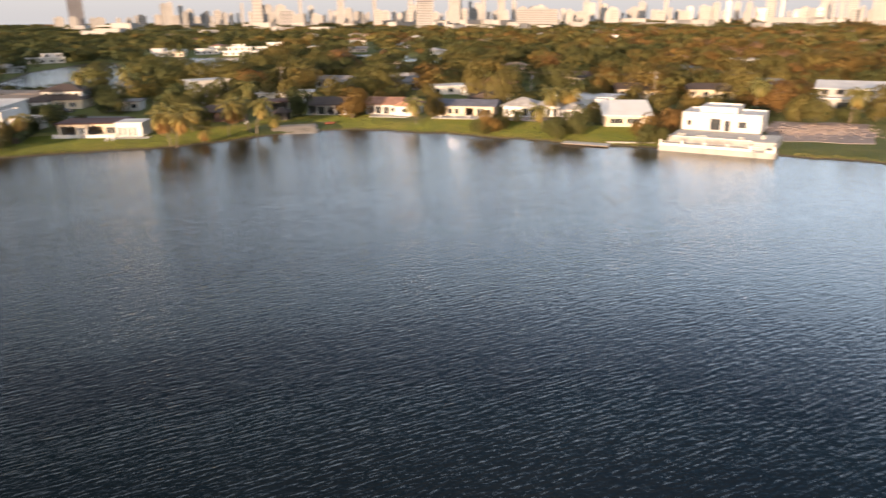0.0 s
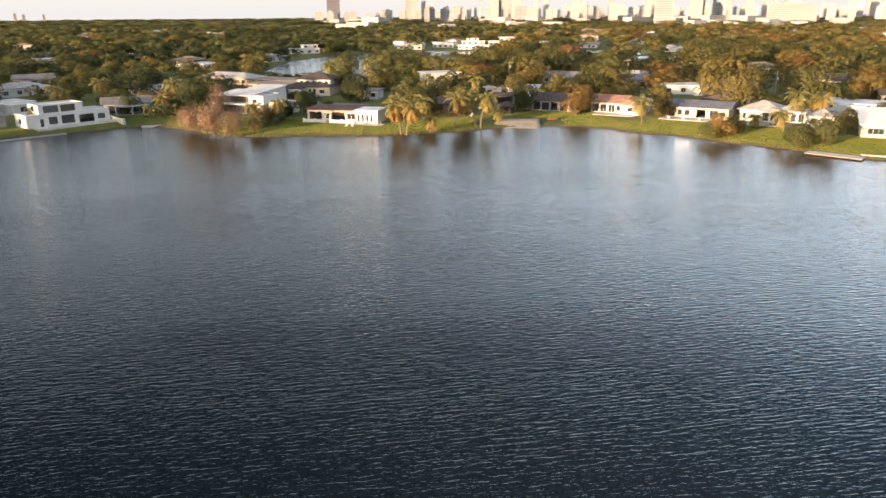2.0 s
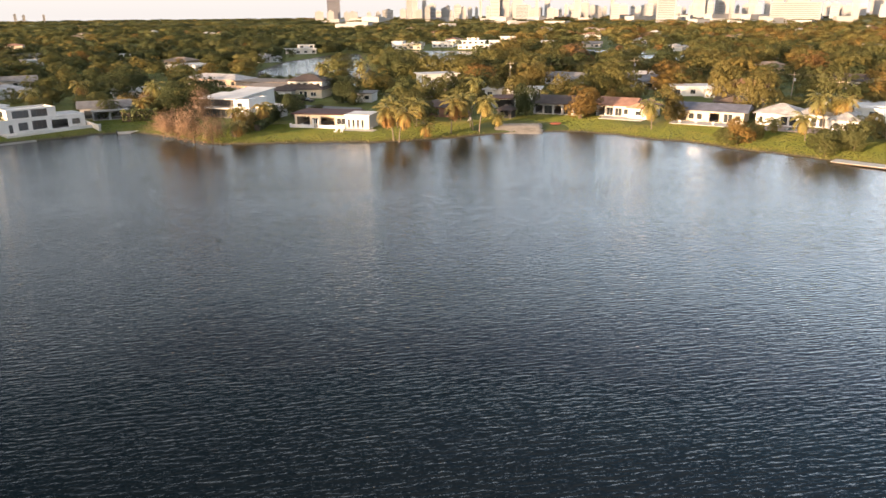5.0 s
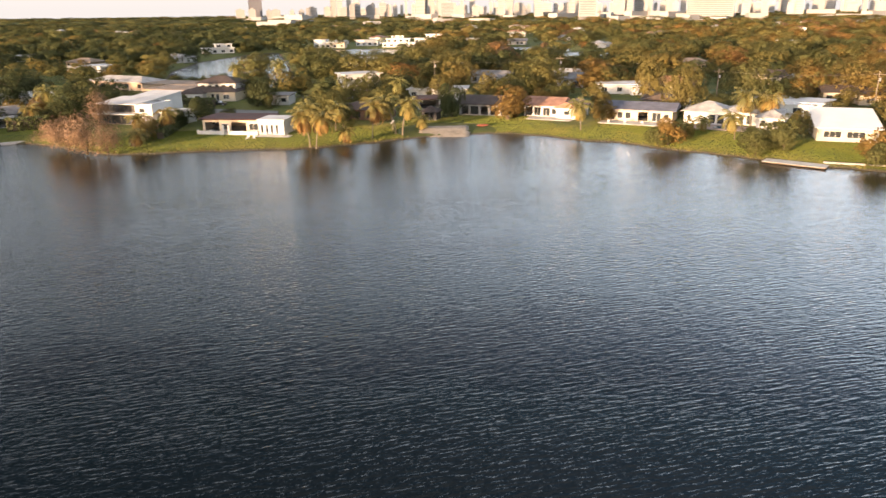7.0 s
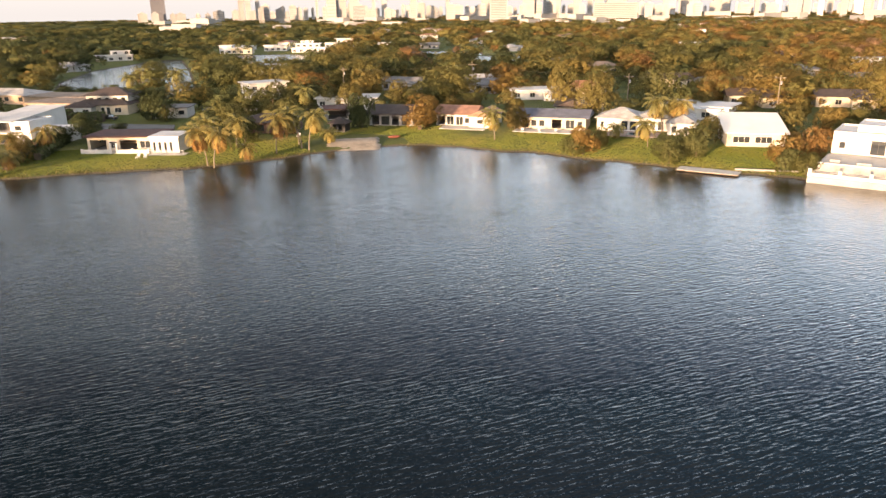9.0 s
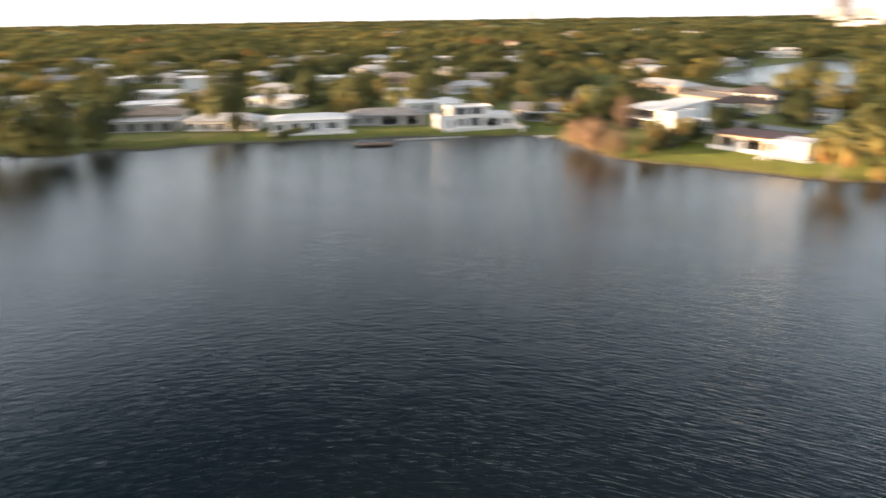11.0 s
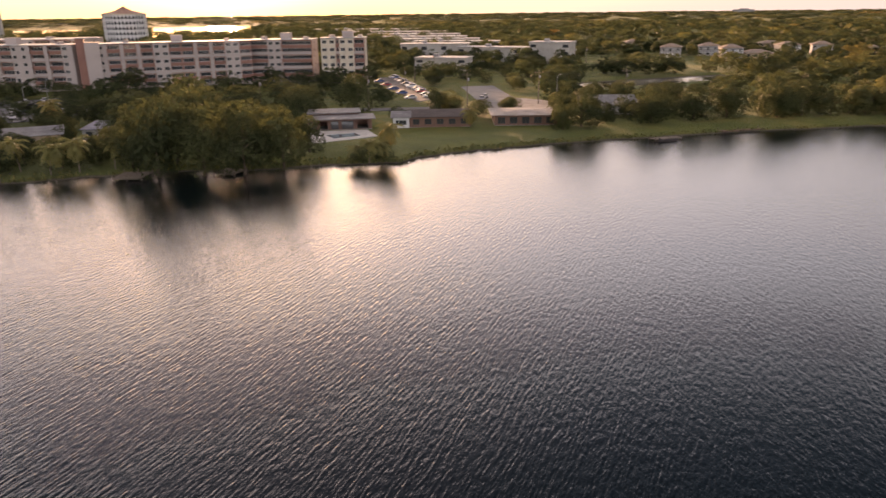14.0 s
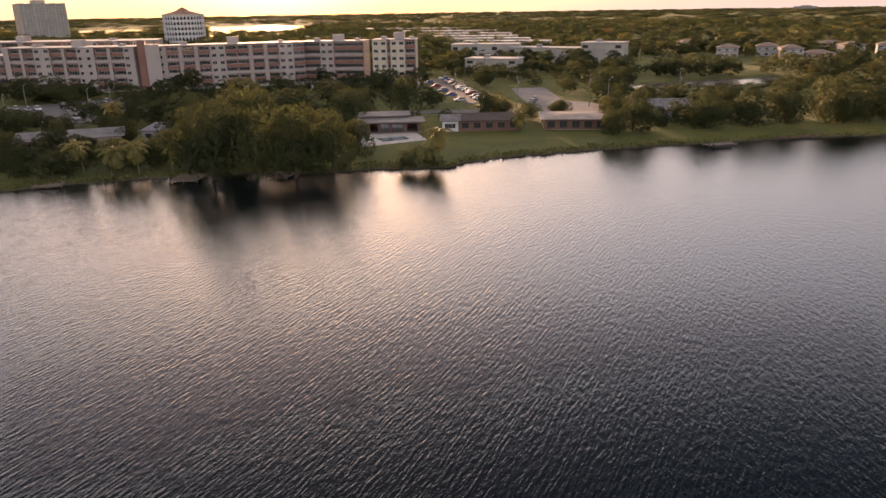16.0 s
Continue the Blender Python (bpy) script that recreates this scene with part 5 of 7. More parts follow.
# south-western shore
house("long low brown house with a white garage end on the lawn", (-111, -119), (-127, -106.5), [
    (0, 0, 4.2, 8, 0.1, 2.6, M_WHITE, "gable", 1.3, R_GREY, 0.6, [(0.6, 0.7, 2.9, 1.3, "w")]),
    (4.3, 0.6, 16, 9, 0.1, 2.6, M_BROWN_WALL, "gable", 1.5, R_BROWN, 0.8, W(5, 16, 1.8, 1.4, 0.7))])
house("low brown house with one wide low grey roof", (-133.2, -103.9), (-145.7, -93.2), [
    (0, 0, 16.4, 13, 0.1, 2.6, M_BROWN_WALL, "hip", 0.6, R_GREY, 1.1, W(5, 16.4, 2.0, 1.7, 0.4))])
house("brown brick house with stepped flat roofs and glass doors", (-92, -131), (-106.5, -122.5), [
    (0, 0, 17, 7, 0.1, 2.6, M_BROWN_WALL, "flat", 0, R_GREY, 1.0, [(0.8, 0.1, 2.0, 2.1, "w"), (3.6, 0.1, 2.0, 2.1, "o"), (6.4, 0.1, 2.0, 2.1, "w"), (9.2, 0.1, 3.0, 2.1, "w"), (13.2, 0.1, 2.8, 2.1, "o")]),
    (1, 7.2, 13, 8, 0.1, 3.2, M_BROWN_WALL, "flat", 0, R_GREY, 0.7, [])])
slab("terrace", [(-84, -113.5), (-101, -112), (-104.5, -121.5), (-91, -129.5)], 0.5, 1.03, M_PALE_CONC, "pale paved pool deck before the brick house", "terrace")
slab("swimming_pool", [(-91, -116), (-98, -115), (-99, -119), (-92, -121)], 1.0, 1.09, M_POOL, "pale blue swimming pool in the paved deck", "pool")
house("small house with a light blue metal roof among trees", (-45, -156), (-53, -149), [
    (0, 0, 10, 8, 0.1, 2.6, M_GREY_WALL, "shed", 0.9, R_BLUE, 0.5, W(2, 10, 1.6, 1.4, 0.7))])
house("long grey-roofed house in the shade of trees", (-18, -158), (-40, -152), [
    (0, 0, 22, 10, 0.1, 2.7, M_TAN, "gable", 1.5, R_GREY, 0.9, W(5, 22, 1.8, 1.5, 0.6))])


# ---- apartments, offices and far towers ----
def apartment(label, fl, fr, depth, floors, bays, z=0.9, storey=2.95, end=None, wall=None, first=0):
    """A slab block of flats: red and cream bays with a band of windows on each floor. bays: widths in turn with the wall's colour."""
    m = facing(fl, fr, z)
    ob = thing("apartment_building", label, "apartment building", m, "flats behind the car park")
    total = math.hypot(fr[0] - fl[0], fr[1] - fl[1])
    k = total / sum(w for w, _ in bays)
    x, h = 0, floors * storey
    for w, red in bays:
        w *= k
        inset = 0.9 if red else 0.0
        ops = []
        for f in range(first, floors):
            if red:
                ops.append((0.35, f * storey + 1.0, w - 0.7, 1.45, "w"))
            elif w > 3.0:
                ops.append((0.5, f * storey + 1.0, min(1.9, w * 0.4), 1.35, "w"))
                if w > 5.0:
                    ops.append((w - 0.5 - min(1.9, w * 0.35), f * storey + 1.0, min(1.9, w * 0.35), 1.35, "w"))
        add_wall(ob, Matrix.Translation((x, inset, 0)), w, 0, h, M_APT_RED if red else (wall or M_APT), ops)
        if red:
            for f in range(first, floors):
                part("balcony", Mesh().box(x + 0.05, x + w - 0.05, 0.0, inset, f * storey - 0.12, f * storey + 0.06).box(x + 0.05, x + w - 0.05, 0.0, 0.1, f * storey + 0.06, f * storey + 0.95), M_APT_RED if f % 2 else M_APT, ob)
        x += w
        CLEAR.append((*(m @ Vector((x - w / 2, depth / 2, 0))).xy, max(w, depth) * 0.6 + 2))
    for a, b in ((Matrix.Translation((0, depth, 0)) @ Matrix.Rotation(-math.pi / 2, 4, "Z"), depth - 0.25), (Matrix.Translation((total, 0.95, 0)) @ Matrix.Rotation(math.pi / 2, 4, "Z"), depth - 1.2)):
        add_wall(ob, a, b, 0, h, end or M_APT, [(b / 2 - 0.6, f * storey + 1.0, 1.2, 1.2, "w") for f in range(first, floors)])
    add_wall(ob, Matrix.Translation((total, depth + 0.25, 0)) @ Matrix.Rotation(math.pi, 4, "Z"), total, 0, h, M_APT, [])
    part("roof", Mesh().box(-0.3, total + 0.3, -0.35, depth + 0.3, h, h + 0.3), R_LIGHT, ob)
    part("floor_slab", Mesh().box(0.3, total - 0.3, 1.2, depth - 0.1, 0, 0.1), M_CONC, ob)
    for f in range(max(1, first), floors):
        part("floor_slab", Mesh().box(0.3, total - 0.3, 1.2, depth - 0.1, f * storey - 0.1, f * storey), M_CONC, ob)
    for i, (at, w, tall) in enumerate(((0.16, 2.2, 1.1), (0.47, 4.6, 2.6), (0.83, 1.8, 0.9))):
        u = total * at
        part("plant_room", Mesh().box(u, u + w, depth * 0.45, depth * 0.7, h + 0.3, h + 0.3 + tall), M_APT, ob)
    part("plinth", Mesh().box(-0.05, total + 0.05, 0.0, depth, -0.8, -0.004), M_CONC, ob)
    return ob


APT = "six-storey cream and terracotta apartment block with rows of windows"
C1, C2 = [(2.2, 0), (4.2, 1), (1.2, 0), (4.2, 1), (6.4, 0), (4.6, 1), (1.2, 0), (4.6, 1), (3.4, 0)], [(3.4, 0), (5, 1), (1.4, 0), (5, 1), (1.4, 0), (5, 1), (6.2, 0), (5, 1)]
apartment(APT, (14, -358), (-33, -320), 14, 5, C1 + C2)
apartment(APT, (-33.5, -319), (-76, -283), 14, 6, C1 + C2[:4] + [(4, 0)])
apartment(APT, (-84.5, -280), (-141, -261), 13, 6, C2 + C2[1:])
apartment(APT, (-141.5, -266), (-162, -247), 13, 6, [(6, 1), (4, 0), (9, 1)])
apartment("long cream block of flats with a flat roof behind another block", (8, -432), (-98, -352), 24, 6, C1 + C2[:6] + C1[3:], first=4)
apartment("narrow end block of flats with blank cream panels", (-160.5, -236.5), (-174.5, -225), 12, 6, [(5, 0), (1.3, 1), (5, 0), (3.6, 1)], storey=3.08, end=M_CREAM, wall=M_CREAM)
stair = thing("stair_tower", "tall blank cream stair tower beside a terracotta shaft", "building", facing((-77, -281), (-85, -278.5), 0.9))
part("shaft", Mesh().box(0, 3.0, 0.4, 9, -0.5, 20.2), M_APT_RED, stair)
part("panel", Mesh().box(3.0, 8.4, -0.8, 9, -0.5, 18.6), M_APT, stair)
part("cap", Mesh().box(-0.2, 8.6, 0.2, 9.2, 20.2, 20.5), R_LIGHT, stair)
CLEAR.append((-83, -285, 8))


def round_tower(x, y):
    """A twelve-sided office tower with a pointed roof and rows of arched openings."""
    ob = thing("office_tower", "white many-sided office tower with arched openings and a pointed roof", "tower", pose(x, y, 0.9, 0, 0, 12))
    n, r, fl, st = 12, 19.0, 6, 4.66
    for i in range(n):
        a0, a1 = 2 * math.pi * i / n, 2 * math.pi * (i + 1) / n
        p0, p1 = Vector((math.cos(a0), math.sin(a0), 0)) * r, Vector((math.cos(a1), math.sin(a1), 0)) * r
        length = (p1 - p0).length
        m = Matrix.Translation(p0) @ Matrix.Rotation(math.atan2(p1.y - p0.y, p1.x - p0.x), 4, "Z")
        me = Mesh()
        bays = 3
        bw = length / bays
        for b in range(bays):
            for f in range(fl):
                u, z = b * bw, f * st
                me.box(u, u + 0.4, 0, 0.6, z, z + st).box(u + bw - 0.4, u + bw, 0, 0.6, z, z + st)
                me.box(u + 0.4, u + bw - 0.4, 0, 0.6, z, z + 1.1)
                top = z + st
                me.poly([(u + 0.4, 0, z + 2.6), (u + bw / 2, 0, z + 4.3), (u + bw / 2, 0, top), (u + 0.4, 0, top)])
                me.poly([(u + bw / 2, 0, z + 4.3), (u + bw - 0.4, 0, z + 2.6), (u + bw - 0.4, 0, top), (u + bw / 2, 0, top)])
        part("screen_wall", me, M_WHITE, ob, at=m)
        part("glazing", Mesh().box(0.3, length - 0.3, 1.0, 1.1, 0, fl * st), M_GLASS, ob, at=m)
    h = fl * st
    ring = [(math.cos(2 * math.pi * i / n) * (r + 0.4), math.sin(2 * math.pi * i / n) * (r + 0.4)) for i in range(n)]
    part("cornice", Mesh().prism(ring, h, h + 1.2), M_CREAM, ob)
    c = Mesh()
    for i in range(n):
        p, q = ring[i], ring[(i + 1) % n]
        c.poly([(p[0], p[1], h + 1.2), (q[0], q[1], h + 1.2), (q[0] * 0.35, q[1] * 0.35, h + 4.2), (p[0] * 0.35, p[1] * 0.35, h + 4.2)])
        c.poly([(p[0] * 0.35, p[1] * 0.35, h + 4.2), (q[0] * 0.35, q[1] * 0.35, h + 4.2), (0, 0, h + 8.0)])
    part("roof", c, R_PINK, ob)
    part("core", Mesh().prism([(a * 0.5, b * 0.5) for a, b in ring], -1, h), M_GREY_WALL, ob)


round_tower(-222, -690)


def slab_tower(label, x, y, w, d, h, rot, wall, band, storey=3.4, name="office_tower", group="towers on the skyline", step=1):
    """A far tower: a wall core with a projecting band for each floor, and a plant room."""
    ob = thing(name, label, "tower", pose(x, y, 0.5, 0, 0, rot), group)
    part("core", Mesh().box(-w / 2, w / 2, -d / 2, d / 2, -1, h), band, ob)
    me = Mesh()
    st = storey * step
    for i in range(int(h / st)):
        z = i * st
        me.box(-w / 2 - 0.5, w / 2 + 0.5, -d / 2 - 0.5, d / 2 + 0.5, z, z + st * 0.55)
    for i in range(2):
        s = -1 if i else 1
        me.box(s * w * 0.5 - 1.2, s * w * 0.5 + 1.2, -d / 2 - 0.8, d / 2 + 0.8, 0, h)
    me.box(-w / 2 - 0.6, w / 2 + 0.6, -d / 2 - 0.6, d / 2 + 0.6, h, h + 1.5)
    fb = part("floor_band", me, wall, ob)
    fb["kind"] = "stuff"
    part("plant_room", Mesh().box(-w * 0.2, w * 0.25, -d * 0.25, d * 0.25, h + 1.5, h + 5.5), wall, ob)
    return ob


def at_az(az, r):
    return CX - r * math.sin(radians(az)), CY + r * math.cos(radians(az))


rs = random.Random(11)
PALE = "pale cream high-rise on the hazy skyline"
x, y = at_az(28.4, 2500)
slab_tower("dark grey high-rise standing alone on the skyline", x, y, 40, 36, 105, 28, M_CITYG, M_CITYG)
x, y = at_az(3.4, 2000)
slab_tower("white office tower with dark window bands", x, y, 44, 36, 70, 5, M_CITY2, M_CITYG, 4.2)
x, y = at_az(-5.3, 1800)
slab_tower("broad cream office block with dark window bands", x, y, 98, 40, 42, -5, M_CITY, M_CITYG, 4.2)
x, y = at_az(14.0, 2300)
slab_tower("white office block with dark window bands", x, y, 40, 30, 48, 14, M_CITY2, M_CITYG, 4.0)
az = 29.5
while az > -34:
    r = rs.uniform(2300, 3300)
    x, y = at_az(az, r)
    big = az < 24
    h = rs.uniform(32, 42) if not big else rs.choice([rs.uniform(36, 50), rs.uniform(44, 62), rs.uniform(60, 105)])
    slab_tower(PALE, x, y, rs.choice([rs.uniform(8, 16), rs.uniform(12, 24), rs.uniform(20, 36)]), rs.uniform(12, 22), h * 0.92, az + rs.uniform(-4, 4), rs.choice([M_CITY, M_CITY2, M_CITY2]), rs.choice([M_CITY, M_CITY2, M_CITY, M_CITYD]), step=rs.choice([1, 2, 3]))
    az -= rs.uniform(0.2, 0.6) if big else rs.uniform(0.5, 1.2)
for i in range(54):
    far = i >= 30
    x, y = at_az(rs.uniform(-36, 30), rs.uniform(1900, 2450) if far else rs.uniform(1300, 2400))
    ob = thing("warehouse", "low flat-roofed pale commercial building among trees", "building", pose(x, y, 0.8, 0, 0, rs.uniform(0, 180)), "low blocks before the skyline")
    w, d, h = (rs.uniform(50, 120), rs.uniform(20, 34), rs.uniform(12, 19)) if far else (rs.uniform(20, 70), rs.uniform(14, 24), rs.uniform(7, 13))
    part("wall", Mesh().box(-w / 2, w / 2, -d / 2, d / 2, -1, h), M_CITY2, ob)
    part("roof", Mesh().box(-w / 2 - 0.4, w / 2 + 0.4, -d / 2 - 0.4, d / 2 + 0.4, h, h + 0.6), R_LIGHT, ob)
    CLEAR.append((x, y, 30))
for i in range(36):
    x, y = at_az(rs.uniform(-32, 62), rs.uniform(640, 1250))
    rot, w, d = rs.uniform(0, 180), rs.uniform(11, 19), rs.uniform(8, 11)
    ob = thing("house", "far pale house with a low roof among trees", "house", pose(x, y, 0.8, 0, 0, rot), "far houses")
    part("wall", Mesh().box(-w / 2, w / 2, -d / 2, d / 2, -1, 5.4), rs.choice([M_WHITE, M_WHITE, M_CREAM]), ob)
    part("roof", roof_mesh("hip", w, d, 5.4, 1.6, 0.7), rs.choice([R_LIGHT, R_WHITE, R_TAN, R_PINK]), ob, at=Matrix.Translation((-w / 2, -d / 2, 0)))
    ux, uy = CX - x, CY - y
    k = math.hypot(ux, uy)
    CLEAR.append((x + ux / k * 8, y + uy / k * 8, 16))
for a, r, w, h in ((49.9, 3900, 9, 38), (49.4, 3900, 10, 34), (48.2, 3900, 8, 34), (118, 3600, 90, 15)):
    x, y = at_az(a, r)
    slab_tower("faint high-rise far off on the horizon", x, y, w, 30, h, a, M_CITY, M_CITY)


def ribbed_tower(label, x, y, w, d, h, rot):
    """A residential tower with vertical ribs between columns of balconies."""
    ob = thing("residential_tower", label, "tower", pose(x, y, 0.5, 0, 0, rot), "high-rises in the west")
    part("core", Mesh().box(-w / 2, w / 2, -d / 2, d / 2, -1, h), M_CITYD, ob)
    n = int(w / 3.6)
    for i in range(n + 1):
        u = -w / 2 + w * i / n
        wide = 1.3 if i % 3 else 2.3
        part("rib", Mesh().box(u - wide / 2, u + wide / 2, -d / 2 - 1.3, d / 2 + 1.3, -1, h + (1.6 if i % 3 == 0 else 0.4)), M_BLOCK, ob)
    for i in range(int(d / 4)):
        v = -d / 2 + 2 + 4 * i
        part("rib", Mesh().box(-w / 2 - 1.0, w / 2 + 1.0, v - 0.8, v + 0.8, -1, h), M_BLOCK, ob)
    me = Mesh()
    for i in range(int(h / 3.0)):
        me.box(-w / 2 - 0.5, w / 2 + 0.5, -d / 2 - 0.9, d / 2 + 0.9, i * 3.0, i * 3.0 + 1.25)
    part("balcony", me, M_BLOCK, ob)["kind"] = "stuff"
    part("roof", Mesh().box(-w / 2 - 0.8, w / 2 + 0.8, -d / 2 - 0.9, d / 2 + 0.9, h, h + 0.9), M_BLOCK, ob)
    part("plant_room", Mesh().box(-w * 0.12, w * 0.16, -d * 0.25, d * 0.25, h + 0.9, h + 5.0), M_BLOCK, ob)


ribbed_tower("broad beige residential high-rise with a ribbed front", -143, -990, 50, 24, 43, 8)
ribbed_tower("beige residential high-rise behind the flats", -72, -985, 24, 24, 44, 6)


def long_block(label, fl, fr, depth, h, wall=M_BLOCK, rows=2):
    m = facing(fl, fr)
    ob = thing("commercial_building", label, "building", m, "white blocks in the west")
    total = math.hypot(fr[0] - fl[0], fr[1] - fl[1])
    st = h / rows
    ops = []
    for f in range(rows):
        ops += W(max(2, int(total / 9)), total, 3.2, st * 0.42, f * st + st * 0.3)
    ops = [(u, v, w, hh, k) for u, v, w, hh, k in ops]
    add_wall(ob, Matrix.Identity(4), total, 0, h, wall, ops, dark=True)
    add_wall(ob, Matrix.Translation((total, 0.25, 0)) @ Matrix.Rotation(math.pi / 2, 4, "Z"), depth - 0.5, 0, h, wall, W(2, depth - 0.5, 2.4, st * 0.42, st * 0.3), dark=True)
    add_wall(ob, Matrix.Translation((0, depth - 0.25, 0)) @ Matrix.Rotation(-math.pi / 2, 4, "Z"), depth - 0.5, 0, h, wall, [])
    add_wall(ob, Matrix.Translation((total, depth, 0)) @ Matrix.Rotation(math.pi, 4, "Z"), total, 0, h, wall, [])
    part("roof", Mesh().box(-0.5, total + 0.5, -0.6, depth + 0.4, h, h + 0.4), R_LIGHT, ob)
    part("roof_unit", Mesh().box(total * 0.3, total * 0.3 + 3, depth * 0.4, depth * 0.4 + 2.4, h + 0.4, h + 1.9), M_METAL, ob)
    part("plinth", Mesh().box(0.3, total - 0.3, 0.3, depth - 0.3, -0.8, 0.1), M_CONC, ob)
    n = max(1, int(total / depth))
    for i in range(n):
        c = m @ Vector((total * (i + 0.5) / n, depth / 2, 0))
        CLEAR.append((c.x, c.y, depth * 0.8 + 4))


WB = "off-white flat-roofed two-storey block with long window rows"
long_block(WB, (-272, -330), (-300, -300), 16, 9.5)
long_block(WB, (-292, -300), (-312, -252), 14, 8)
long_block("white three-storey block with roof boxes beside a field", (-303, -252), (-314, -232), 16, 11.5, rows=3)
for a, b, d in (((-350, -420), (-395, -370), 16), ((-372, -470), (-420, -420), 16), ((-395, -530), (-450, -470), 18), ((-430, -600), (-495, -530), 18), ((-470, -690), (-545, -610), 20), ((-505, -840), (-600, -730), 22), ((-230, -262), (-245, -240), 14)):
    long_block(WB, a, b, d, 6.2)

# houses beyond the field in the west


def proto(label, wall, roof, kind, rise, w, d, storeys=1):
    blocks = [(0, 0, w, d, 0.1, 2.9 * storeys, wall, kind, rise, roof, 0.8, W(max(2, int(w / 4)), w, 1.7, 1.5, 0.7) + (W(max(2, int(w / 4)), w, 1.7, 1.4, 3.6) if storeys > 1 else []), [])]
    if storeys == 1:
        blocks.append((w * 0.55, -4.0, w * 0.36, 5.0, 0.1, 2.7, wall, "flat" if kind == "flat" else "hip", rise * 0.6, roof, 0.6, W(1, w * 0.36, 2.2, 1.5, 0.6)))
    return label, blocks


PROTOS = [proto("white ranch house with a pale grey roof among trees", M_WHITE, R_LIGHT, "hip", 1.8, 17, 10),
          proto("cream ranch house with a brown shingle roof among trees", M_CREAM, R_BROWN, "gable", 1.9, 16, 9),
          proto("white flat-roofed house among trees", M_WHITE, R_WHITE, "flat", 0, 18, 11),
          proto("tan house with a tan tile roof among trees", M_TAN, R_TAN, "hip", 2.0, 16, 11),
          proto("white two-storey house with a white roof among trees", M_WHITE, R_WHITE, "flat", 0, 13, 9, 2),
          proto("grey house with a grey shingle roof among trees", M_GREY_WALL, R_GREY, "gable", 1.8, 15, 9),
          proto("cream house with an orange tile roof among trees", M_CREAM, R_ORANGE, "hip", 2.0, 14, 9),
          proto("grey two-storey house with a tan hipped roof", M_GREY_WALL, R_TAN, "hip", 2.2, 12, 10, 2)]
MADE = {}


def porch(ob, u, v, w, d, h):
    """A white screened porch cage: posts, beams and a flat roof frame before a house."""
    for i in range(4):
        part("post", Mesh().box(u + i * (w - 0.16) / 3, u + i * (w - 0.16) / 3 + 0.16, v, v + 0.16, -0.3, h), M_FRAME, ob)
    for z in (h * 0.48, h - 0.2):
        part("beam", Mesh().box(u, u + w, v - 0.02, v + 0.18, z, z + 0.22), M_FRAME, ob)
    for i in range(4):
        part("rafter", Mesh().box(u + i * (w - 0.14) / 3, u + i * (w - 0.14) / 3 + 0.14, v + 0.18, v + d, h - 0.15, h + 0.02), M_FRAME, ob)


def home(kind, x, y, rot):
    c, s = math.cos(radians(rot)), math.sin(radians(rot))
    w = PROTOS[kind][1][0][2]
    p = (x - c * w / 2, y - s * w / 2)
    if kind not in MADE:
        MADE[kind] = house(PROTOS[kind][0], p, (p[0] + c, p[1] + s), PROTOS[kind][1], group="houses of the neighbourhood", clear=False, lean=True)
        if kind == 7:
            porch(MADE[kind], 1.2, -3.4, 9.6, 3.4, 4.6)
    else:
        copy_thing(MADE[kind], pose(p[0], p[1], 0.9, 0, 0, rot))
    CLEAR.append((x - s * 4, y + c * 4, 9.5))
    CLEAR.append((x + s * 5, y - c * 5, 5.5))
    ux, uy = CX - x, CY - y
    k = math.hypot(ux, uy)
    CLEAR.append((x + ux / k * 13, y + uy / k * 13, 7.0))
    CLEAR.append((x + ux / k * 22, y + uy / k * 22, 4.5))


def canal_house(label, fl, fr, blocks):
    """A pale flat-roofed house beyond the canal, with its garden kept open before it."""
    house(label, fl, fr, [(u, v, w, d, base, h, wall, "flat", 0, R_WHITE, over, W(max(2, int(w / 4.5)), w, 2.4, 1.7, 0.5)) for u, v, w, d, base, h, wall, over in blocks], lean=True, group="white houses by the canal")
    cx, cy = (fl[0] + fr[0]) / 2, (fl[1] + fr[1]) / 2
    ux, uy = CX - cx, CY - cy
    k = math.hypot(ux, uy)
    for back, wide in ((8, 13), (22, 13), (38, 12), (54, 11)):
        CLEAR.append((cx + ux / k * back, cy + uy / k * back, wide))


canal_house("pink-white two-level house with flat roofs on the canal bank", (-243, 556), (-219, 560), [
    (0, 0, 9, 10, 0.1, 5.8, M_WHITE, 0.6), (9.1, -1, 15, 10, 0.1, 4.0, M_CREAM, 0.8)])
canal_house("broad white two-storey house with stacked flat roofs by the canal", (-191, 568), (-166, 573), [
    (0, 0, 25, 11, 0.1, 3.2, M_WHITE, 1.0), (3, 1.5, 18, 9, 3.5, 2.8, M_WHITE, 1.2), (7, 3, 9, 6, 6.5, 1.4, M_WHITE, 0.5)])
canal_house("white house with long pale roofs among far trees", (-188, 646), (-164, 650), [
    (0, 0, 24, 10, 0.1, 3.6, M_WHITE, 1.0), (10, 2, 13, 8, 3.8, 3.2, M_WHITE, 1.4)])
canal_house("white boxy house among trees on the far canal bank", (-289, 474), (-272, 489), [
    (0, 0, 21, 10, 0.1, 3.4, M_WHITE, 0.6), (9, 2, 11, 8, 3.6, 2.4, M_WHITE, 0.6)])
canal_house("low white house behind the broad canal house", (-222, 592), (-204, 595), [
    (0, 0, 18, 9, 0.1, 4.2, M_WHITE, 0.8)])

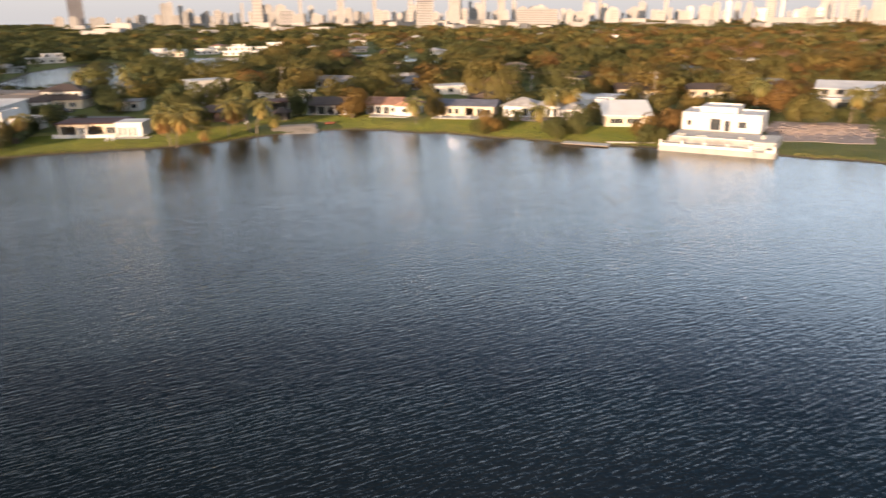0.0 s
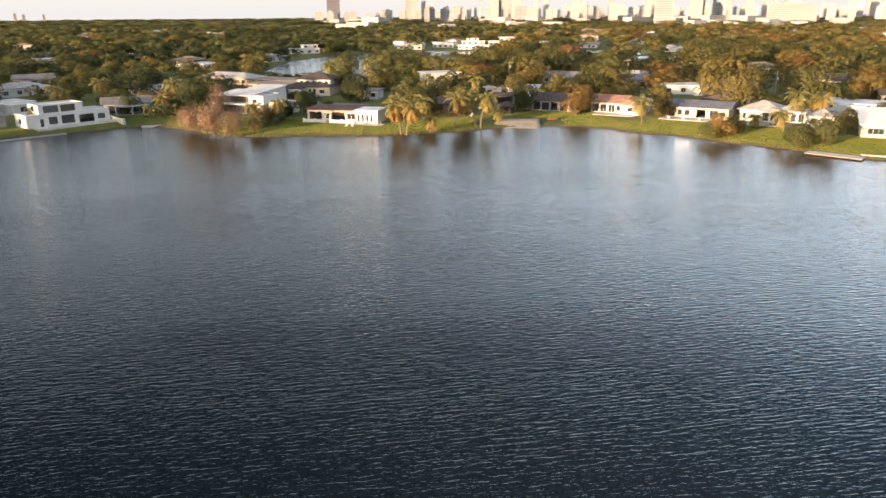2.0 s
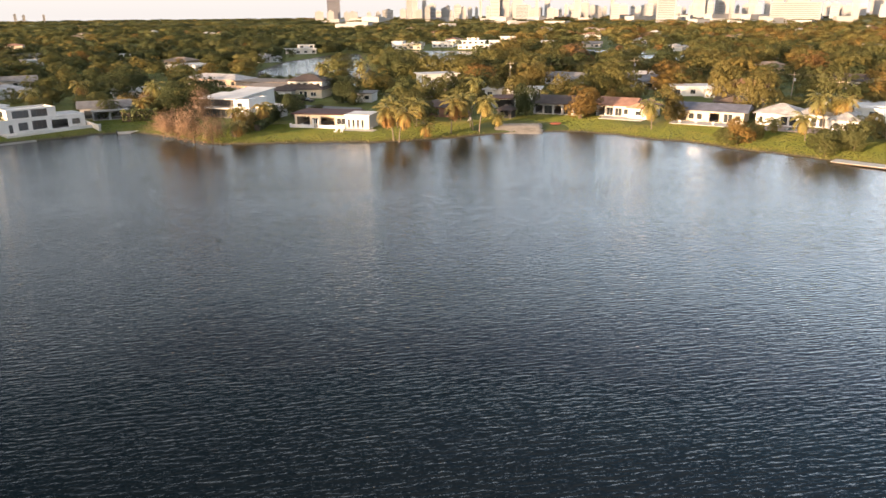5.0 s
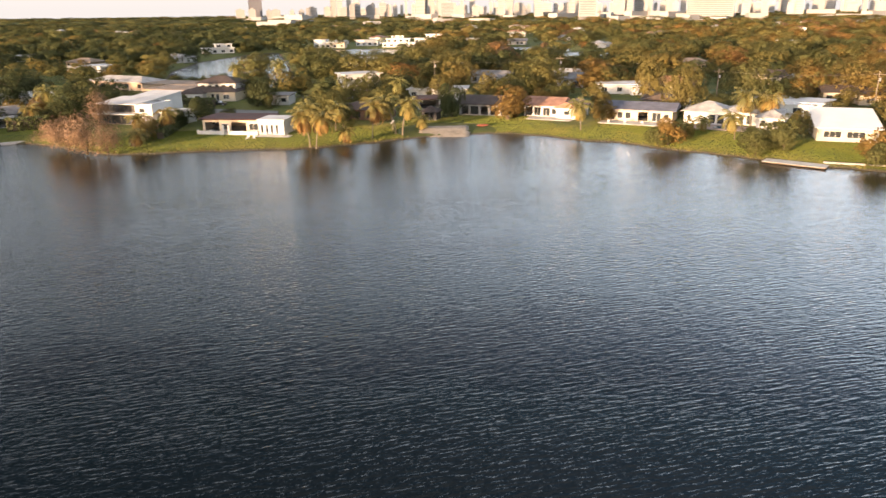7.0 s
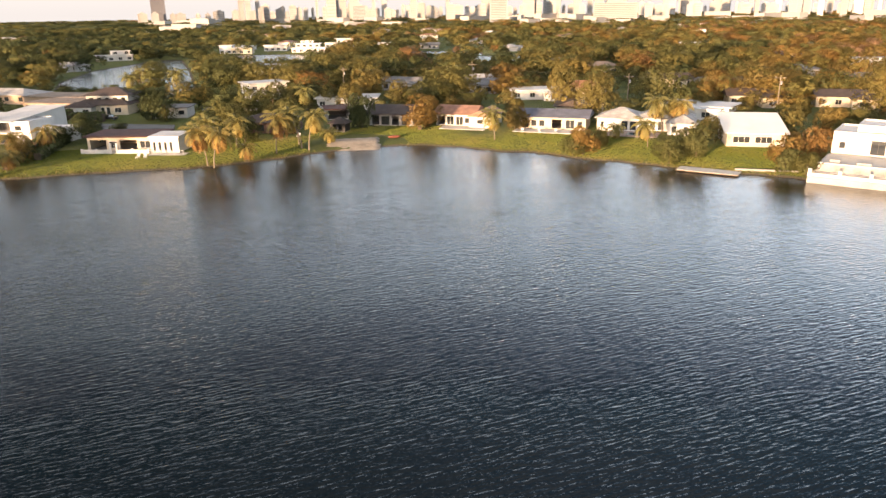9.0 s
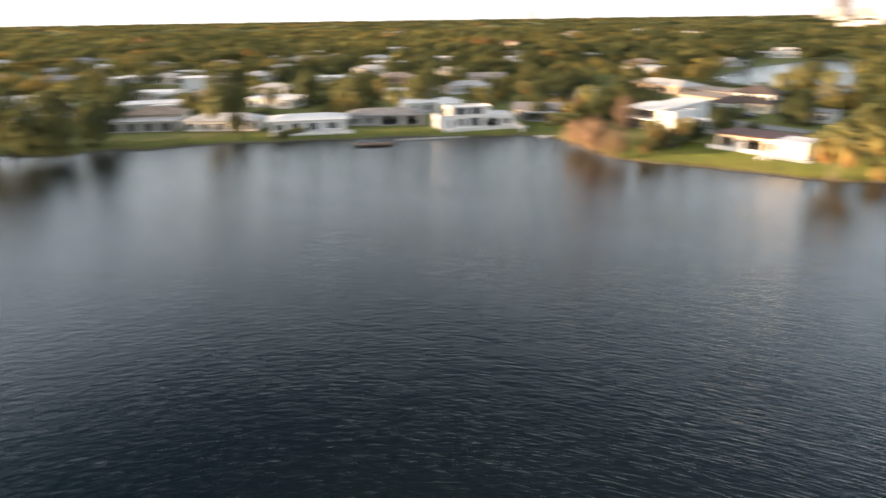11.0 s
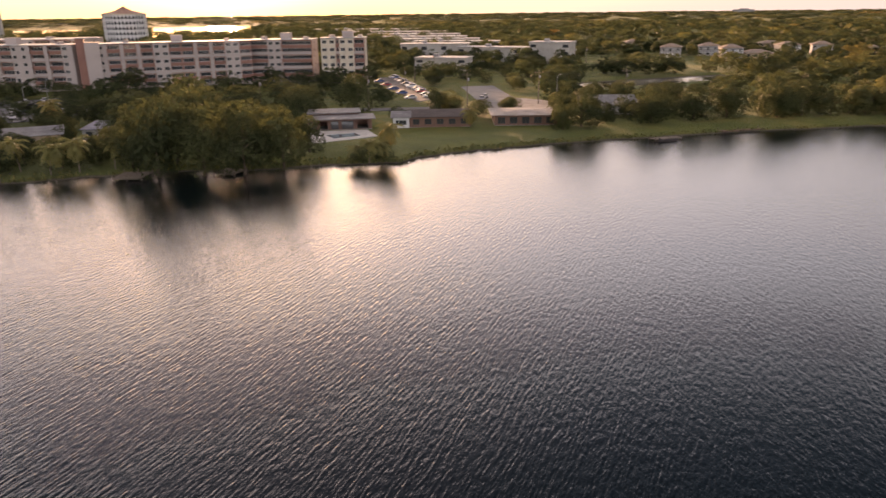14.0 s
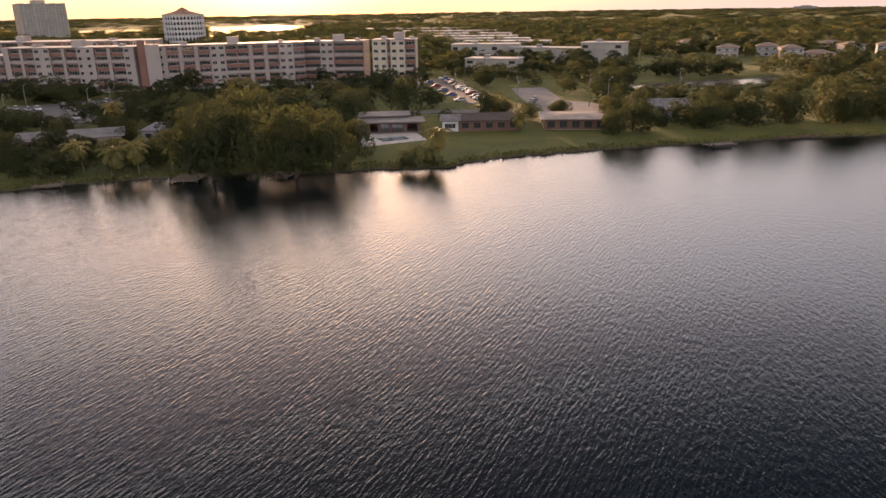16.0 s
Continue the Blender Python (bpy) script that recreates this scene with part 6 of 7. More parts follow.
HOMES_N = [(2, -250, 612), (7, 20, 700), (0, -61, 700), (5, -92, 613), (0, -259, 394), (3, -304, 424), (3, -286, 350), (2, -4, 270), (6, 10, 279), (5, -26, 292), (5, -56, 298), (2, -63, 246), (5, 60, 295), (1, 60, 255), (1, 44, 312), (3, 25, 375), (1, 84, 252), (5, 110, 272)]
HOMES_W = [(2, -373, 341), (0, -232, 197), (2, -231, 168), (0, -392, 184), (2, -309, 174), (0, -276, 133), (2, -290, 92), (0, -364, 114), (3, -288, 198), (5, -262, 227), (2, -240, 120), (2, -391, 250), (0, -480, 258), (2, -512, 230), (0, -473, 100), (2, -250, 82), (2, -300, 45), (1, -320, 10)]
HOMES_SW = [(7, -399, -224), (7, -425, -214), (7, -413, -191), (3, -424, -180), (7, -467, -182), (7, -480, -168), (7, -437, -278), (3, -510, -150), (3, -530, -110), (3, -540, -230), (5, -174, -98), (0, -580, -95)]
for k, x, y in HOMES_N:
    home(k, x, y, rs.choice([-4, 8, -12]))
for k, x, y in HOMES_W:
    home(k, x, y, rs.choice([60, 72, 50]))
for k, x, y in HOMES_SW:
    home(k, x, y, rs.choice([120, 132, 140]))


def free(x, y, r):
    return all((x - a) ** 2 + (y - b) ** 2 > (r + c) ** 2 for a, b, c in CLEAR) and all(float(near_poly(x, y, p)) > r for p in CANALS)


LOW = [(-175, 417, 14), (-165, 422, 14), (-158, 386, 14), (-146, 390, 14), (-137, 402, 13), (-148, 436, 13), (-143, 356, 10), (-238, -130, 13), (-255, -122, 13), (-272, -117, 14), (-222, -132, 12), (-216, -118, 13), (-238, -112, 13), (-286, -122, 12), (-176, 292, 22), (-160, 268, 18), (-186, 280, 16), (-196, 285, 14), (-150, 255, 14), (-125, 275, 12), (-118, 260, 10), (-195, 425, 24), (-170, 440, 26), (-178, 415, 24), (-140, 455, 20), (-36, 430, 20), (-30, 445, 18), (-70, 505, 22), (-88, 515, 20), (-60, 480, 16),
       (-160, 415, 20), (-150, 395, 17), (-185, 465, 22), (-165, 478, 20), (-150, 465, 20), (-205, 470, 20), (-140, 425, 16), (-62, 455, 18), (-76, 475, 18), (-50, 515, 14), (-56, 430, 14), (-34, 410, 16), (-28, 425, 14)]


def scatter_homes():
    n = 0
    for i in range(4000):
        az, d = rs.choice([rs.uniform(-44, 104), rs.uniform(38, 100)]), 42 + 380 * rs.random() ** 1.1
        r = float(shore(az)) + d
        x, y = at_az(az, r)
        if n < 76 and not (24 < az < 50 and d > 55 and rs.random() < 0.7) and free(x, y, 11) and all((x - a) ** 2 + (y - c) ** 2 > (q + 8) ** 2 for a, c, q in LOW):
            home(rs.choice([0, 0, 1, 2, 2, 3, 4, 5, 5, 6] if az < 40 else [0, 0, 2, 2, 4, 5, 5, 3, 0, 2]), x, y, az + rs.choice([0, 90, 180, 20, -15]))
            n += 1


scatter_homes()

# ---- paving, cars, docks and poles ----
def sheet(name, pts, material, label, z=1.04):
    me = Mesh().prism(pts, 0.4, z)
    ob = tagged(new(name, me.data(name, material)), label, "road", kind="structure")
    return ob


LOT = [(-150, -158), (-164, -163), (-202, -236), (-190, -246)]
sheet("car_park", LOT, M_ASPH, "grey asphalt car park with parked cars")
LOT2 = [(-16, -206), (-62, -200), (-68, -262), (-20, -262)]
sheet("car_park", LOT2, M_ASPH, "grey asphalt car park before the flats")
sheet("road", [(-97, -171), (-100, -177), (-152, -140), (-149, -134)], M_ASPH, "grey asphalt street behind the houses")
sheet("road", [(-153, -123), (-166, -146), (-193, -185), (-205, -179), (-181, -144), (-184, -128), (-166, -111)][::-1], M_STREET, "pale worn asphalt street corner and forecourt")
for px, py, pr in ((-166, -128, 12), (-176, -144, 11), (-188, -166, 11), (-196, -178, 8), (-174, -122, 8), (-158, -116, 6), (-166, -110, 6)):
    CLEAR.append((px, py, pr))
for px, py, pr in ((-172, -195, 15), (-158, -172, 12), (-190, -225, 14), (-40, -222, 20), (-44, -246, 18), (-30, -238, 18), (-125, -156, 8), (-112, -165, 8), (-140, -143, 8), (-168, -140, 12), (-176, -160, 13), (-165, -120, 7), (-186, -176, 9)):
    CLEAR.append((px, py, pr))
sheet("road", [(-131, 203), (-116, 202), (-98.4, 205), (-100.8, 210.5), (-122.9, 211.5), (-134.5, 209.8)], M_STREET, "grey asphalt lane between lakeside gardens")
for px, py, pr in ((-128, 207, 5), (-121, 201, 8), (-103, 199, 8), (-98, 205, 5), (-110, 208, 6), (-120, 207, 4), (-130, 217, 6), (-122, 215, 5), (-112, 207, 4), (-104, 207.5, 4)):
    CLEAR.append((px, py, pr))
FIELD = [(-372, -268), (-305, -220), (-340, -170), (-385, -142), (-436, -168), (-402, -222)]


def car(label, x, y, rot, paint, group):
    ob = thing("car", label, "car", pose(x, y, 1.04, 0, 0, rot), group)
    prof = [(-2.15, 0.35), (2.15, 0.35), (2.2, 0.75), (1.25, 0.92), (-1.9, 0.98), (-2.2, 0.8)]
    cab = [(-1.75, 0.95), (1.15, 0.9), (0.45, 1.42), (-1.15, 1.45)]

    def extrude(p, hw, top):
        m, n = Mesh(), len(p)
        m.v = [(u, -hw, v) for u, v in p] + [(u, hw, v) for u, v in p]
        if top:
            m.v = [(u, (-hw if v < 1.2 else -hw * 0.8), v) for u, v in p] + [(u, (hw if v < 1.2 else hw * 0.8), v) for u, v in p]
        m.f = [tuple(range(n)), tuple(range(2 * n - 1, n - 1, -1))] + [(i, n + i, n + (i + 1) % n, (i + 1) % n) for i in range(n)]
        return m

    part("body", extrude(prof, 0.88, False), paint, ob)
    part("glasshouse", extrude(cab, 0.78, True), M_GLASS, ob)
    part("roof_panel", Mesh().box(-1.15, 0.45, -0.6, 0.6, 1.44, 1.49), paint, ob)
    for u in (-1.35, 1.35):
        for s in (-0.86, 0.86):
            wh = part("wheel", Mesh().tube([(u, s - 0.1, 0.32), (u, s + 0.1, 0.32)], [0.32, 0.32], 12), M_TYRE, ob)
            part("rim", Mesh().tube([(u, s - 0.115, 0.32), (u, s + 0.115, 0.32)], [0.19, 0.19], 8), M_METAL, wh)
    return ob


PAINTS = [("white", (0.75, 0.75, 0.74)), ("silver", (0.45, 0.46, 0.47)), ("black", (0.02, 0.02, 0.022)), ("dark red", (0.25, 0.03, 0.03)), ("blue", (0.05, 0.09, 0.22)), ("grey", (0.2, 0.2, 0.21))]
CARS = []
for word, rgb in PAINTS:
    CARS.append(car(f"{word} parked saloon car on asphalt", 0, 0, 0, surface(f"car_paint_{word.replace(' ', '_')}", rgb, 0.3, 2, 20, 0.05, 0), "parked cars"))
spots = []
for i in range(17):
    f = i / 16
    if i % 4 != 2:
        spots.append((-163 - 36 * f + 1.5 + rs.uniform(-0.8, 0.8), -166 - 70 * f, -28 + rs.uniform(-5, 5)))
    if i % 3 == 0:
        spots.append((-153 - 36 * f, -166 - 76 * f, -28 + rs.uniform(-3, 3)))
for i in range(14):
    for j, yy in enumerate((-210, -224, -229, -244, -250)):
        if rs.random() < 0.42:
            spots.append((-22 - i * 2.9, yy - 0.1 * i, 88 + rs.uniform(-3, 3)))
spots += [(-124.5, 218.6, 14), (-103, 236, 80), (-27, 300, 5), (-90, 238, 10), (-168, -146, 40), (-173, -150, 40), (-148, -141, 125), (-236, -305, 20), (-233, -300, 20)]
for i, (x, y, a) in enumerate(spots):
    k = i if i < len(CARS) else rs.choice([0, 1, 1, 2, 2, 3, 4, 5, 5])
    if i < len(CARS):
        CARS[k].matrix_basis = pose(x, y, 1.04, 0, 0, a)
    else:
        copy_thing(CARS[k], pose(x, y, 1.04, 0, 0, a))


def dock(fl, fr, depth, z, label, material=None, posts=True):
    """A deck of planks on joists and piles; depth runs inland."""
    m = facing(fl, fr, 0)
    total = math.hypot(fr[0] - fl[0], fr[1] - fl[1])
    ob = thing("dock", label, "dock", m, "docks round the lake")
    mat = material or M_WOOD
    n = max(4, int(total / 0.45))
    plank = Mesh().box(0.01, total / n - 0.02, 0, depth, -0.05, 0).data("plank", mat)
    for i in range(n):
        part("plank", plank, None, ob, at=Matrix.Translation((i * total / n, 0, z + 0.006 * ((i * 7) % 3))))
    for v in (0.15, depth - 0.3):
        part("joist", Mesh().box(0, total, v, v + 0.15, z - 0.25, z - 0.055), M_WOOD, ob)
    if posts:
        for u in (0.1, total / 2, total - 0.1):
            for v in (0.2, depth - 0.2):
                part("pile", Mesh().tube([(u, v, -1.4), (u, v, z + 0.45)], [0.11, 0.1], 8), M_WOOD, ob)
    return ob


def boat(x, y, rot, length, label, hull, extra=True):
    """A small open boat: a tapered hull with thwarts, floating at the bank."""
    ob = thing("boat", label, "boat", pose(x, y, -0.08, 0, 0, rot), "small boats")
    m, n = Mesh(), 8
    out = []
    for i in range(n + 1):
        s = i / n
        w = 0.28 * length * 0.62 * (1 - max(0, (s - 0.45) / 0.55) ** 2 * 0.96)
        out.append((s * length - length / 2, w / 1.4, 0.55 + 0.15 * s * s))
    ring = [(a, -b, c) for a, b, c in out] + [(a, b, c) for a, b, c in reversed(out)]
    k = len(ring)
    m.v = ring + [(a * 0.93, b * 0.7, 0.0) for a, b, c in ring] + [(a * 0.95, b * 0.86, c) for a, b, c in ring] + [(a * 0.9, b * 0.66, 0.14) for a, b, c in ring]
    m.f = [(i, (i + 1) % k, k + (i + 1) % k, k + i) for i in range(k)] + [(2 * k + i, 3 * k + i, 3 * k + (i + 1) % k, 2 * k + (i + 1) % k) for i in range(k)]
    m.f += [(i, 2 * k + i, 2 * k + (i + 1) % k, (i + 1) % k) for i in range(k)] + [tuple(range(k, 2 * k)), tuple(range(4 * k - 1, 3 * k - 1, -1))]
    part("hull", m, hull, ob)
    for u in (-0.25, 0.1):
        part("thwart", Mesh().box(u * length, u * length + 0.25, -0.5, 0.5, 0.4, 0.46), M_WOOD, ob)
    if extra:
        part("motor", Mesh().box(-length / 2 - 0.3, -length / 2 + 0.05, -0.15, 0.15, 0.15, 0.95), M_DARK, ob)
    return ob


dock((21.5, 165.3), (31.5, 160.8), 3.4, 0.38, "pale low dock slab along the grassy bank", M_PALE_CONC, False)
dock((-156.5, 108.5), (-152.5, 116.5), 3.0, 0.5, "dark red wooden dock at the bank", M_BROWN_WALL)
boat(-216, 331, 110, 8.5, "white motor launch on the canal by the gardens", M_WHITE)
boat(-223, 352, 80, 7.5, "white open launch on the canal by the gardens", M_WHITE)
boat(-139, 154.5, 40, 5.0, "small white open boat at the grassy bank", M_WHITE)
boat(-155, 115, 65, 5.0, "small red-brown boat beside a dock", M_BROWN_WALL)
dock((-37.8, -109.5), (-42.2, -105.8), 6.0, 0.55, "dark square wooden dock at the bank")
dock((-54.2, -101.0), (-56.8, -97.0), 5.0, 0.5, "weathered wooden dock under the trees")
dock((-15.5, -121), (-20.5, -119), 3.0, 0.45, "dark low wooden dock at the bank")
boat(-22.3, -124.4, 55, 5.5, "white flat boat pulled up at the bank", M_GREY_WALL)
boat(-58.6, -109.0, 70, 4.5, "small white boat beside the wooden dock", M_WHITE)
boat(-13, -134, 20, 4.5, "small white boat on the grass", M_WHITE)
dock((-147.5, -64), (-155, -61.5), 2.5, 0.45, "dark wooden dock with a small boat")
dock((-169, -59), (-180, -54), 2.5, 0.5, "long reddish wooden dock under trees", M_BROWN_WALL)
boat(-150, -62, 150, 4.5, "small dark boat at a wooden dock", M_DARK)
dock((-203.5, 15), (-204.5, 26), 2.4, 0.4, "pale low dock beside the boat ramp", M_PALE_CONC)


def sandy_slope(front, back, seed):
    """A worn sandy landing with a ragged outline that slopes into the water."""
    rg = np.random.default_rng(seed)
    nu, nv = 22, 12
    (a, b), (c, d) = front, back
    m = Mesh()
    for j in range(nv + 1):
        for i in range(nu + 1):
            u, v = i / nu, j / nv
            rag = (1.0 if j in (0, nv) or i in (0, nu) else 0.35) * 0.3
            x = (a[0] * (1 - u) + b[0] * u) * (1 - v) + (c[0] * (1 - u) + d[0] * u) * v + rg.normal() * rag
            y = (a[1] * (1 - u) + b[1] * u) * (1 - v) + (c[1] * (1 - u) + d[1] * u) * v + rg.normal() * rag
            z = -0.15 + 1.32 * min(1, v * 1.8) + 0.03 * rg.normal() - (0.4 if i in (0, nu) or j == nv else 0)
            m.v.append((x, y, z))
    m.f = [(j * (nu + 1) + i, j * (nu + 1) + i + 1, (j + 1) * (nu + 1) + i + 1, (j + 1) * (nu + 1) + i) for j in range(nv) for i in range(nu)]
    CLEAR.append(((a[0] + d[0]) / 2, (a[1] + d[1]) / 2, 9))
    tagged(new("sand_bank", m.data("sand_bank", M_GRAVEL, True)), "pale worn sandy landing that slopes into the lake", "bank", kind="structure")


sandy_slope(((-51.5, 179.8), (-38.6, 182.6)), ((-51.5, 190.5), (-41.5, 194.5)), 4)
M_RED = surface("red_plastic_hull", (0.22, 0.07, 0.045), 0.6, 2, 9, 0.2, 0.05)
for kx, ky, ka in ((-37.8, 194.2, 24),):
    k = thing("kayak", "red plastic kayak lying on the grass", "kayak", pose(kx, ky, 0.92, 0, 0, ka), "kayaks")
    part("hull", Mesh().tube([(-1.6, 0, 0.24), (-1.0, 0, 0.2), (0, 0, 0.19), (1.0, 0, 0.2), (1.6, 0, 0.26)], [0.03, 0.26, 0.34, 0.26, 0.03], 8), M_RED, k)
    part("cockpit", Mesh().tube([(-0.3, 0, 0.5), (-0.3, 0, 0.56)], [0.24, 0.24], 10), M_DARK, k)
tree(-159, -124.5, 3.6, 4.2, 0.3, "trees of the neighbourhood")
# next two trees are added where low sun would streak the lawn
tree(-136.5, -126, 7.5, 5.0, 0.3, "trees of the neighbourhood")
tree(-156, -101, 7.0, 4.5, 0.25, "trees of the neighbourhood")
dock((-214.5, -8), (-219.5, -2.5), 1.6, 0.35, "pale curved boardwalk along the boat yard", M_PALE_CONC, False)
dock((-219.5, -2.4), (-216.5, 5), 1.6, 0.35, "pale curved boardwalk along the boat yard", M_PALE_CONC, False)
dock((-219, -25), (-225.5, -12), 1.8, 0.4, "dark weathered dock under the trees")
boat(-217.6, -33, 100, 5.5, "white open boat moored under the trees", M_WHITE)
slab("seawall", [(32, 164.8), (42.6, 163.2), (42.6, 163.8), (32, 165.4)], -0.6, 0.75, M_CONC, "low grey concrete seawall", "wall", "structure")
slab("seawall", [(-158.4, 121.5), (-151.2, 138.0), (-151.6, 138.2), (-158.8, 121.7)], -0.6, 0.42, M_CONC, "low grey concrete seawall below a lawn", "wall", "structure")


def utility_pole(x, y, h, rot, arm=True):
    ob = thing("utility_pole", "weathered wooden utility pole with a crossarm", "pole", pose(x, y, 0.6, 0, 0, rot), "utility poles")
    part("pole", Mesh().tube([(0, 0, -0.5), (0, 0, h)], [0.17, 0.11], 8), M_PALM_BARK, ob)
    if arm:
        part("crossarm", Mesh().box(-1.3, 1.3, -0.06, 0.06, h - 0.9, h - 0.75), M_WOOD, ob)
        for u in (-1.2, 0.0, 1.2):
            part("insulator", Mesh().tube([(u, 0, h - 0.75), (u, 0, h - 0.5)], [0.05, 0.04], 6), M_METAL, ob)
    part("transformer", Mesh().tube([(0.35, 0, h - 2.6), (0.35, 0, h - 1.7)], [0.24, 0.24], 10), M_METAL, ob)
    return (x, y, 0.6 + h - 0.6)


def wire(a, b, sag):
    pts, n = [], 12
    for i in range(n + 1):
        s = i / n
        pts.append(tuple(a[k] + (b[k] - a[k]) * s - (sag * 4 * s * (1 - s) if k == 2 else 0) for k in range(3)))
    tagged(new("power_line", Mesh().tube(pts, [0.025] * len(pts), 4).data("power_line", M_DARK)), "thin dark overhead power line between poles", "cable", "power lines")


tops = [utility_pole(-174.7, -126.6, 11, 130), utility_pole(-153.4, -137.2, 11, 130), utility_pole(-128, -155, 11, 130), utility_pole(-100, -172, 11, 130)]
tops += [utility_pole(-198, -110, 11, 130)]
for a, b in ((tops[0], tops[1]), (tops[1], tops[2]), (tops[2], tops[3]), (tops[4], tops[0])):
    for dz in (0, -0.9):
        wire((a[0], a[1], a[2] + dz), (b[0], b[1], b[2] + dz), 0.9)
tops = [utility_pole(-27, 277, 12, 5), utility_pole(20.7, 240.5, 11, -8), utility_pole(-70, 270, 11, 5), utility_pole(60, 236, 11, -8)]
for a, b in ((tops[2], tops[0]), (tops[0], tops[1]), (tops[1], tops[3])):
    wire(a, b, 0.9)
for x, y in ((-162, -181), (-190, -211), (-231, -248), (-322.8, -227.5), (-318.8, -232)):
    utility_pole(x, y, 10, 120, False)


def street_lamp(x, y, h, rot):
    ob = thing("street_lamp", "tall grey metal street lamp with a curved arm", "street lamp", pose(x, y, 0.9, 0, 0, rot), "street lamps")
    part("pole", Mesh().tube([(0, 0, -0.4), (0, 0, h)], [0.12, 0.07], 8), M_METAL, ob)
    part("arm", Mesh().tube([(0, 0, h), (0.9, 0, h + 0.45), (2.4, 0, h + 0.6)], [0.06, 0.05, 0.04], 6), M_METAL, ob)
    part("lamp_head", Mesh().box(2.3, 3.1, -0.16, 0.16, h + 0.52, h + 0.68), M_METAL, ob)


street_lamp(-179, -122.6, 8.5, 200)
for x, y in ((-21.5, -214), (-44.2, -214), (-55, -236), (-30, -240)):
    street_lamp(x, y, 8.5, 90)


def lounger(x, y, rot):
    ob = thing("garden_chair", "white garden lounger on the lawn", "chair", pose(x, y, 0.86, 0, 0, rot), "garden chairs")
    part("seat", Mesh().box(-0.3, 0.3, -0.8, 0.4, 0.32, 0.40), M_WHITE, ob)
    b = Mesh()
    b.v = [(-0.3, 0.4, 0.32), (0.3, 0.4, 0.32), (0.3, 0.9, 0.85), (-0.3, 0.9, 0.85), (-0.3, 0.45, 0.27), (0.3, 0.45, 0.27), (0.3, 0.95, 0.80), (-0.3, 0.95, 0.80)]
    b.f = [(0, 1, 2, 3), (7, 6, 5, 4), (0, 4, 5, 1), (1, 5, 6, 2), (2, 6, 7, 3), (3, 7, 4, 0)]
    part("backrest", b, M_WHITE, ob)
    for u in (-0.26, 0.2):
        for v in (-0.75, 0.34):
            part("leg", Mesh().box(u, u + 0.06, v, v + 0.06, -0.1, 0.32), M_WHITE, ob)


for x, y, a in ((-86.2, 166.2, 10), (-84.8, 166.6, 25), (-61, 194, 0), (-8, 204, 0), (-4, 203.4, 5), (0, 202.6, 0)):
    lounger(x, y, a)

def rubble(cx, cy, spread, count, seed):
    """A scatter of broken stone and soil clods on the bare plot."""
    rg = np.random.default_rng(seed)
    m = Mesh()
    for i in range(count):
        x, y, r = cx + rg.normal() * spread, cy + rg.normal() * spread * 0.6, rg.uniform(0.06, 0.26)
        a = [(x + math.cos(k * 1.26 + i) * r * rg.uniform(0.7, 1.2), y + math.sin(k * 1.26 + i) * r * rg.uniform(0.7, 1.2)) for k in range(5)]
        m.prism(a, 0.9, 0.98 + r * rg.uniform(0.5, 1.4))
    tagged(new("rubble", m.data("rubble", M_SAND)), "broken stone and clods on bare soil", "rubble", kind="stuff")


rubble(84, 177, 7.0, 700, 5)
rubble(92, 184, 4.0, 220, 6)


def shore_grass():
    """Tufts of rough grass and reeds along the waterline."""
    rg = np.random.default_rng(31)
    n = 9000
    az = rg.uniform(-44, 188, n)
    wild = np.clip((az - 100) / 40, 0, 1)
    d = 0.35 + rg.uniform(0, 1, n) ** 2 * (1.6 + 2.2 * wild)
    keep = hash_noise(az, az * 0.3, 2.3) + rg.normal(size=n) * 0.9 + wild * 0.2 > 0.1
    az, d, wild = az[keep], d[keep], wild[keep]
    r = shore(az) + d
    x, y = CX - r * np.sin(np.radians(az)), CY + r * np.cos(np.radians(az))
    ok = np.ones(len(x), bool)
    for cx, cy, cr in ((-45, 187, 11), (53, 155, 16), (-228, -4, 14)):
        ok &= (x - cx) ** 2 + (y - cy) ** 2 > cr**2
    x, y, d, wild = x[ok], y[ok], d[ok], wild[ok]
    m = len(x)
    z0 = land_height(x, y, d) - 0.08
    h = rg.uniform(0.10, 0.34, m) * (1 + 0.9 * wild)
    out, tone = [], []
    for k in range(4):
        a = rg.uniform(0, 2 * np.pi, m)
        wd, ln = h * 0.55, h * 0.35
        ux, uy = np.cos(a), np.sin(a)
        sx, sy = rg.uniform(-0.3, 0.3, m), rg.uniform(-0.3, 0.3, m)
        p = np.stack([x + sx, y + sy, z0], -1)
        u = np.stack([ux * wd * 0.5, uy * wd * 0.5, np.zeros(m)], -1)
        tip = np.stack([-uy * ln, ux * ln, h], -1)
        out.append(np.stack([p - u * 0.5, p + u * 0.5, p + tip + u, p + tip - u], 1))
        tone.append(np.repeat(np.clip(0.3 + rg.normal(size=m) * 0.12 + 0.1 * (1 - wild), 0, 0.7), 4))
    v = np.concatenate(out).reshape(-1, 3)
    tagged(new("shore_grass", quads_mesh("shore_grass", v, np.arange(len(v)).reshape(-1, 4), M_FROND, np.concatenate(tone))), "rough green grass tufts along the water's edge", "grass", kind="stuff")


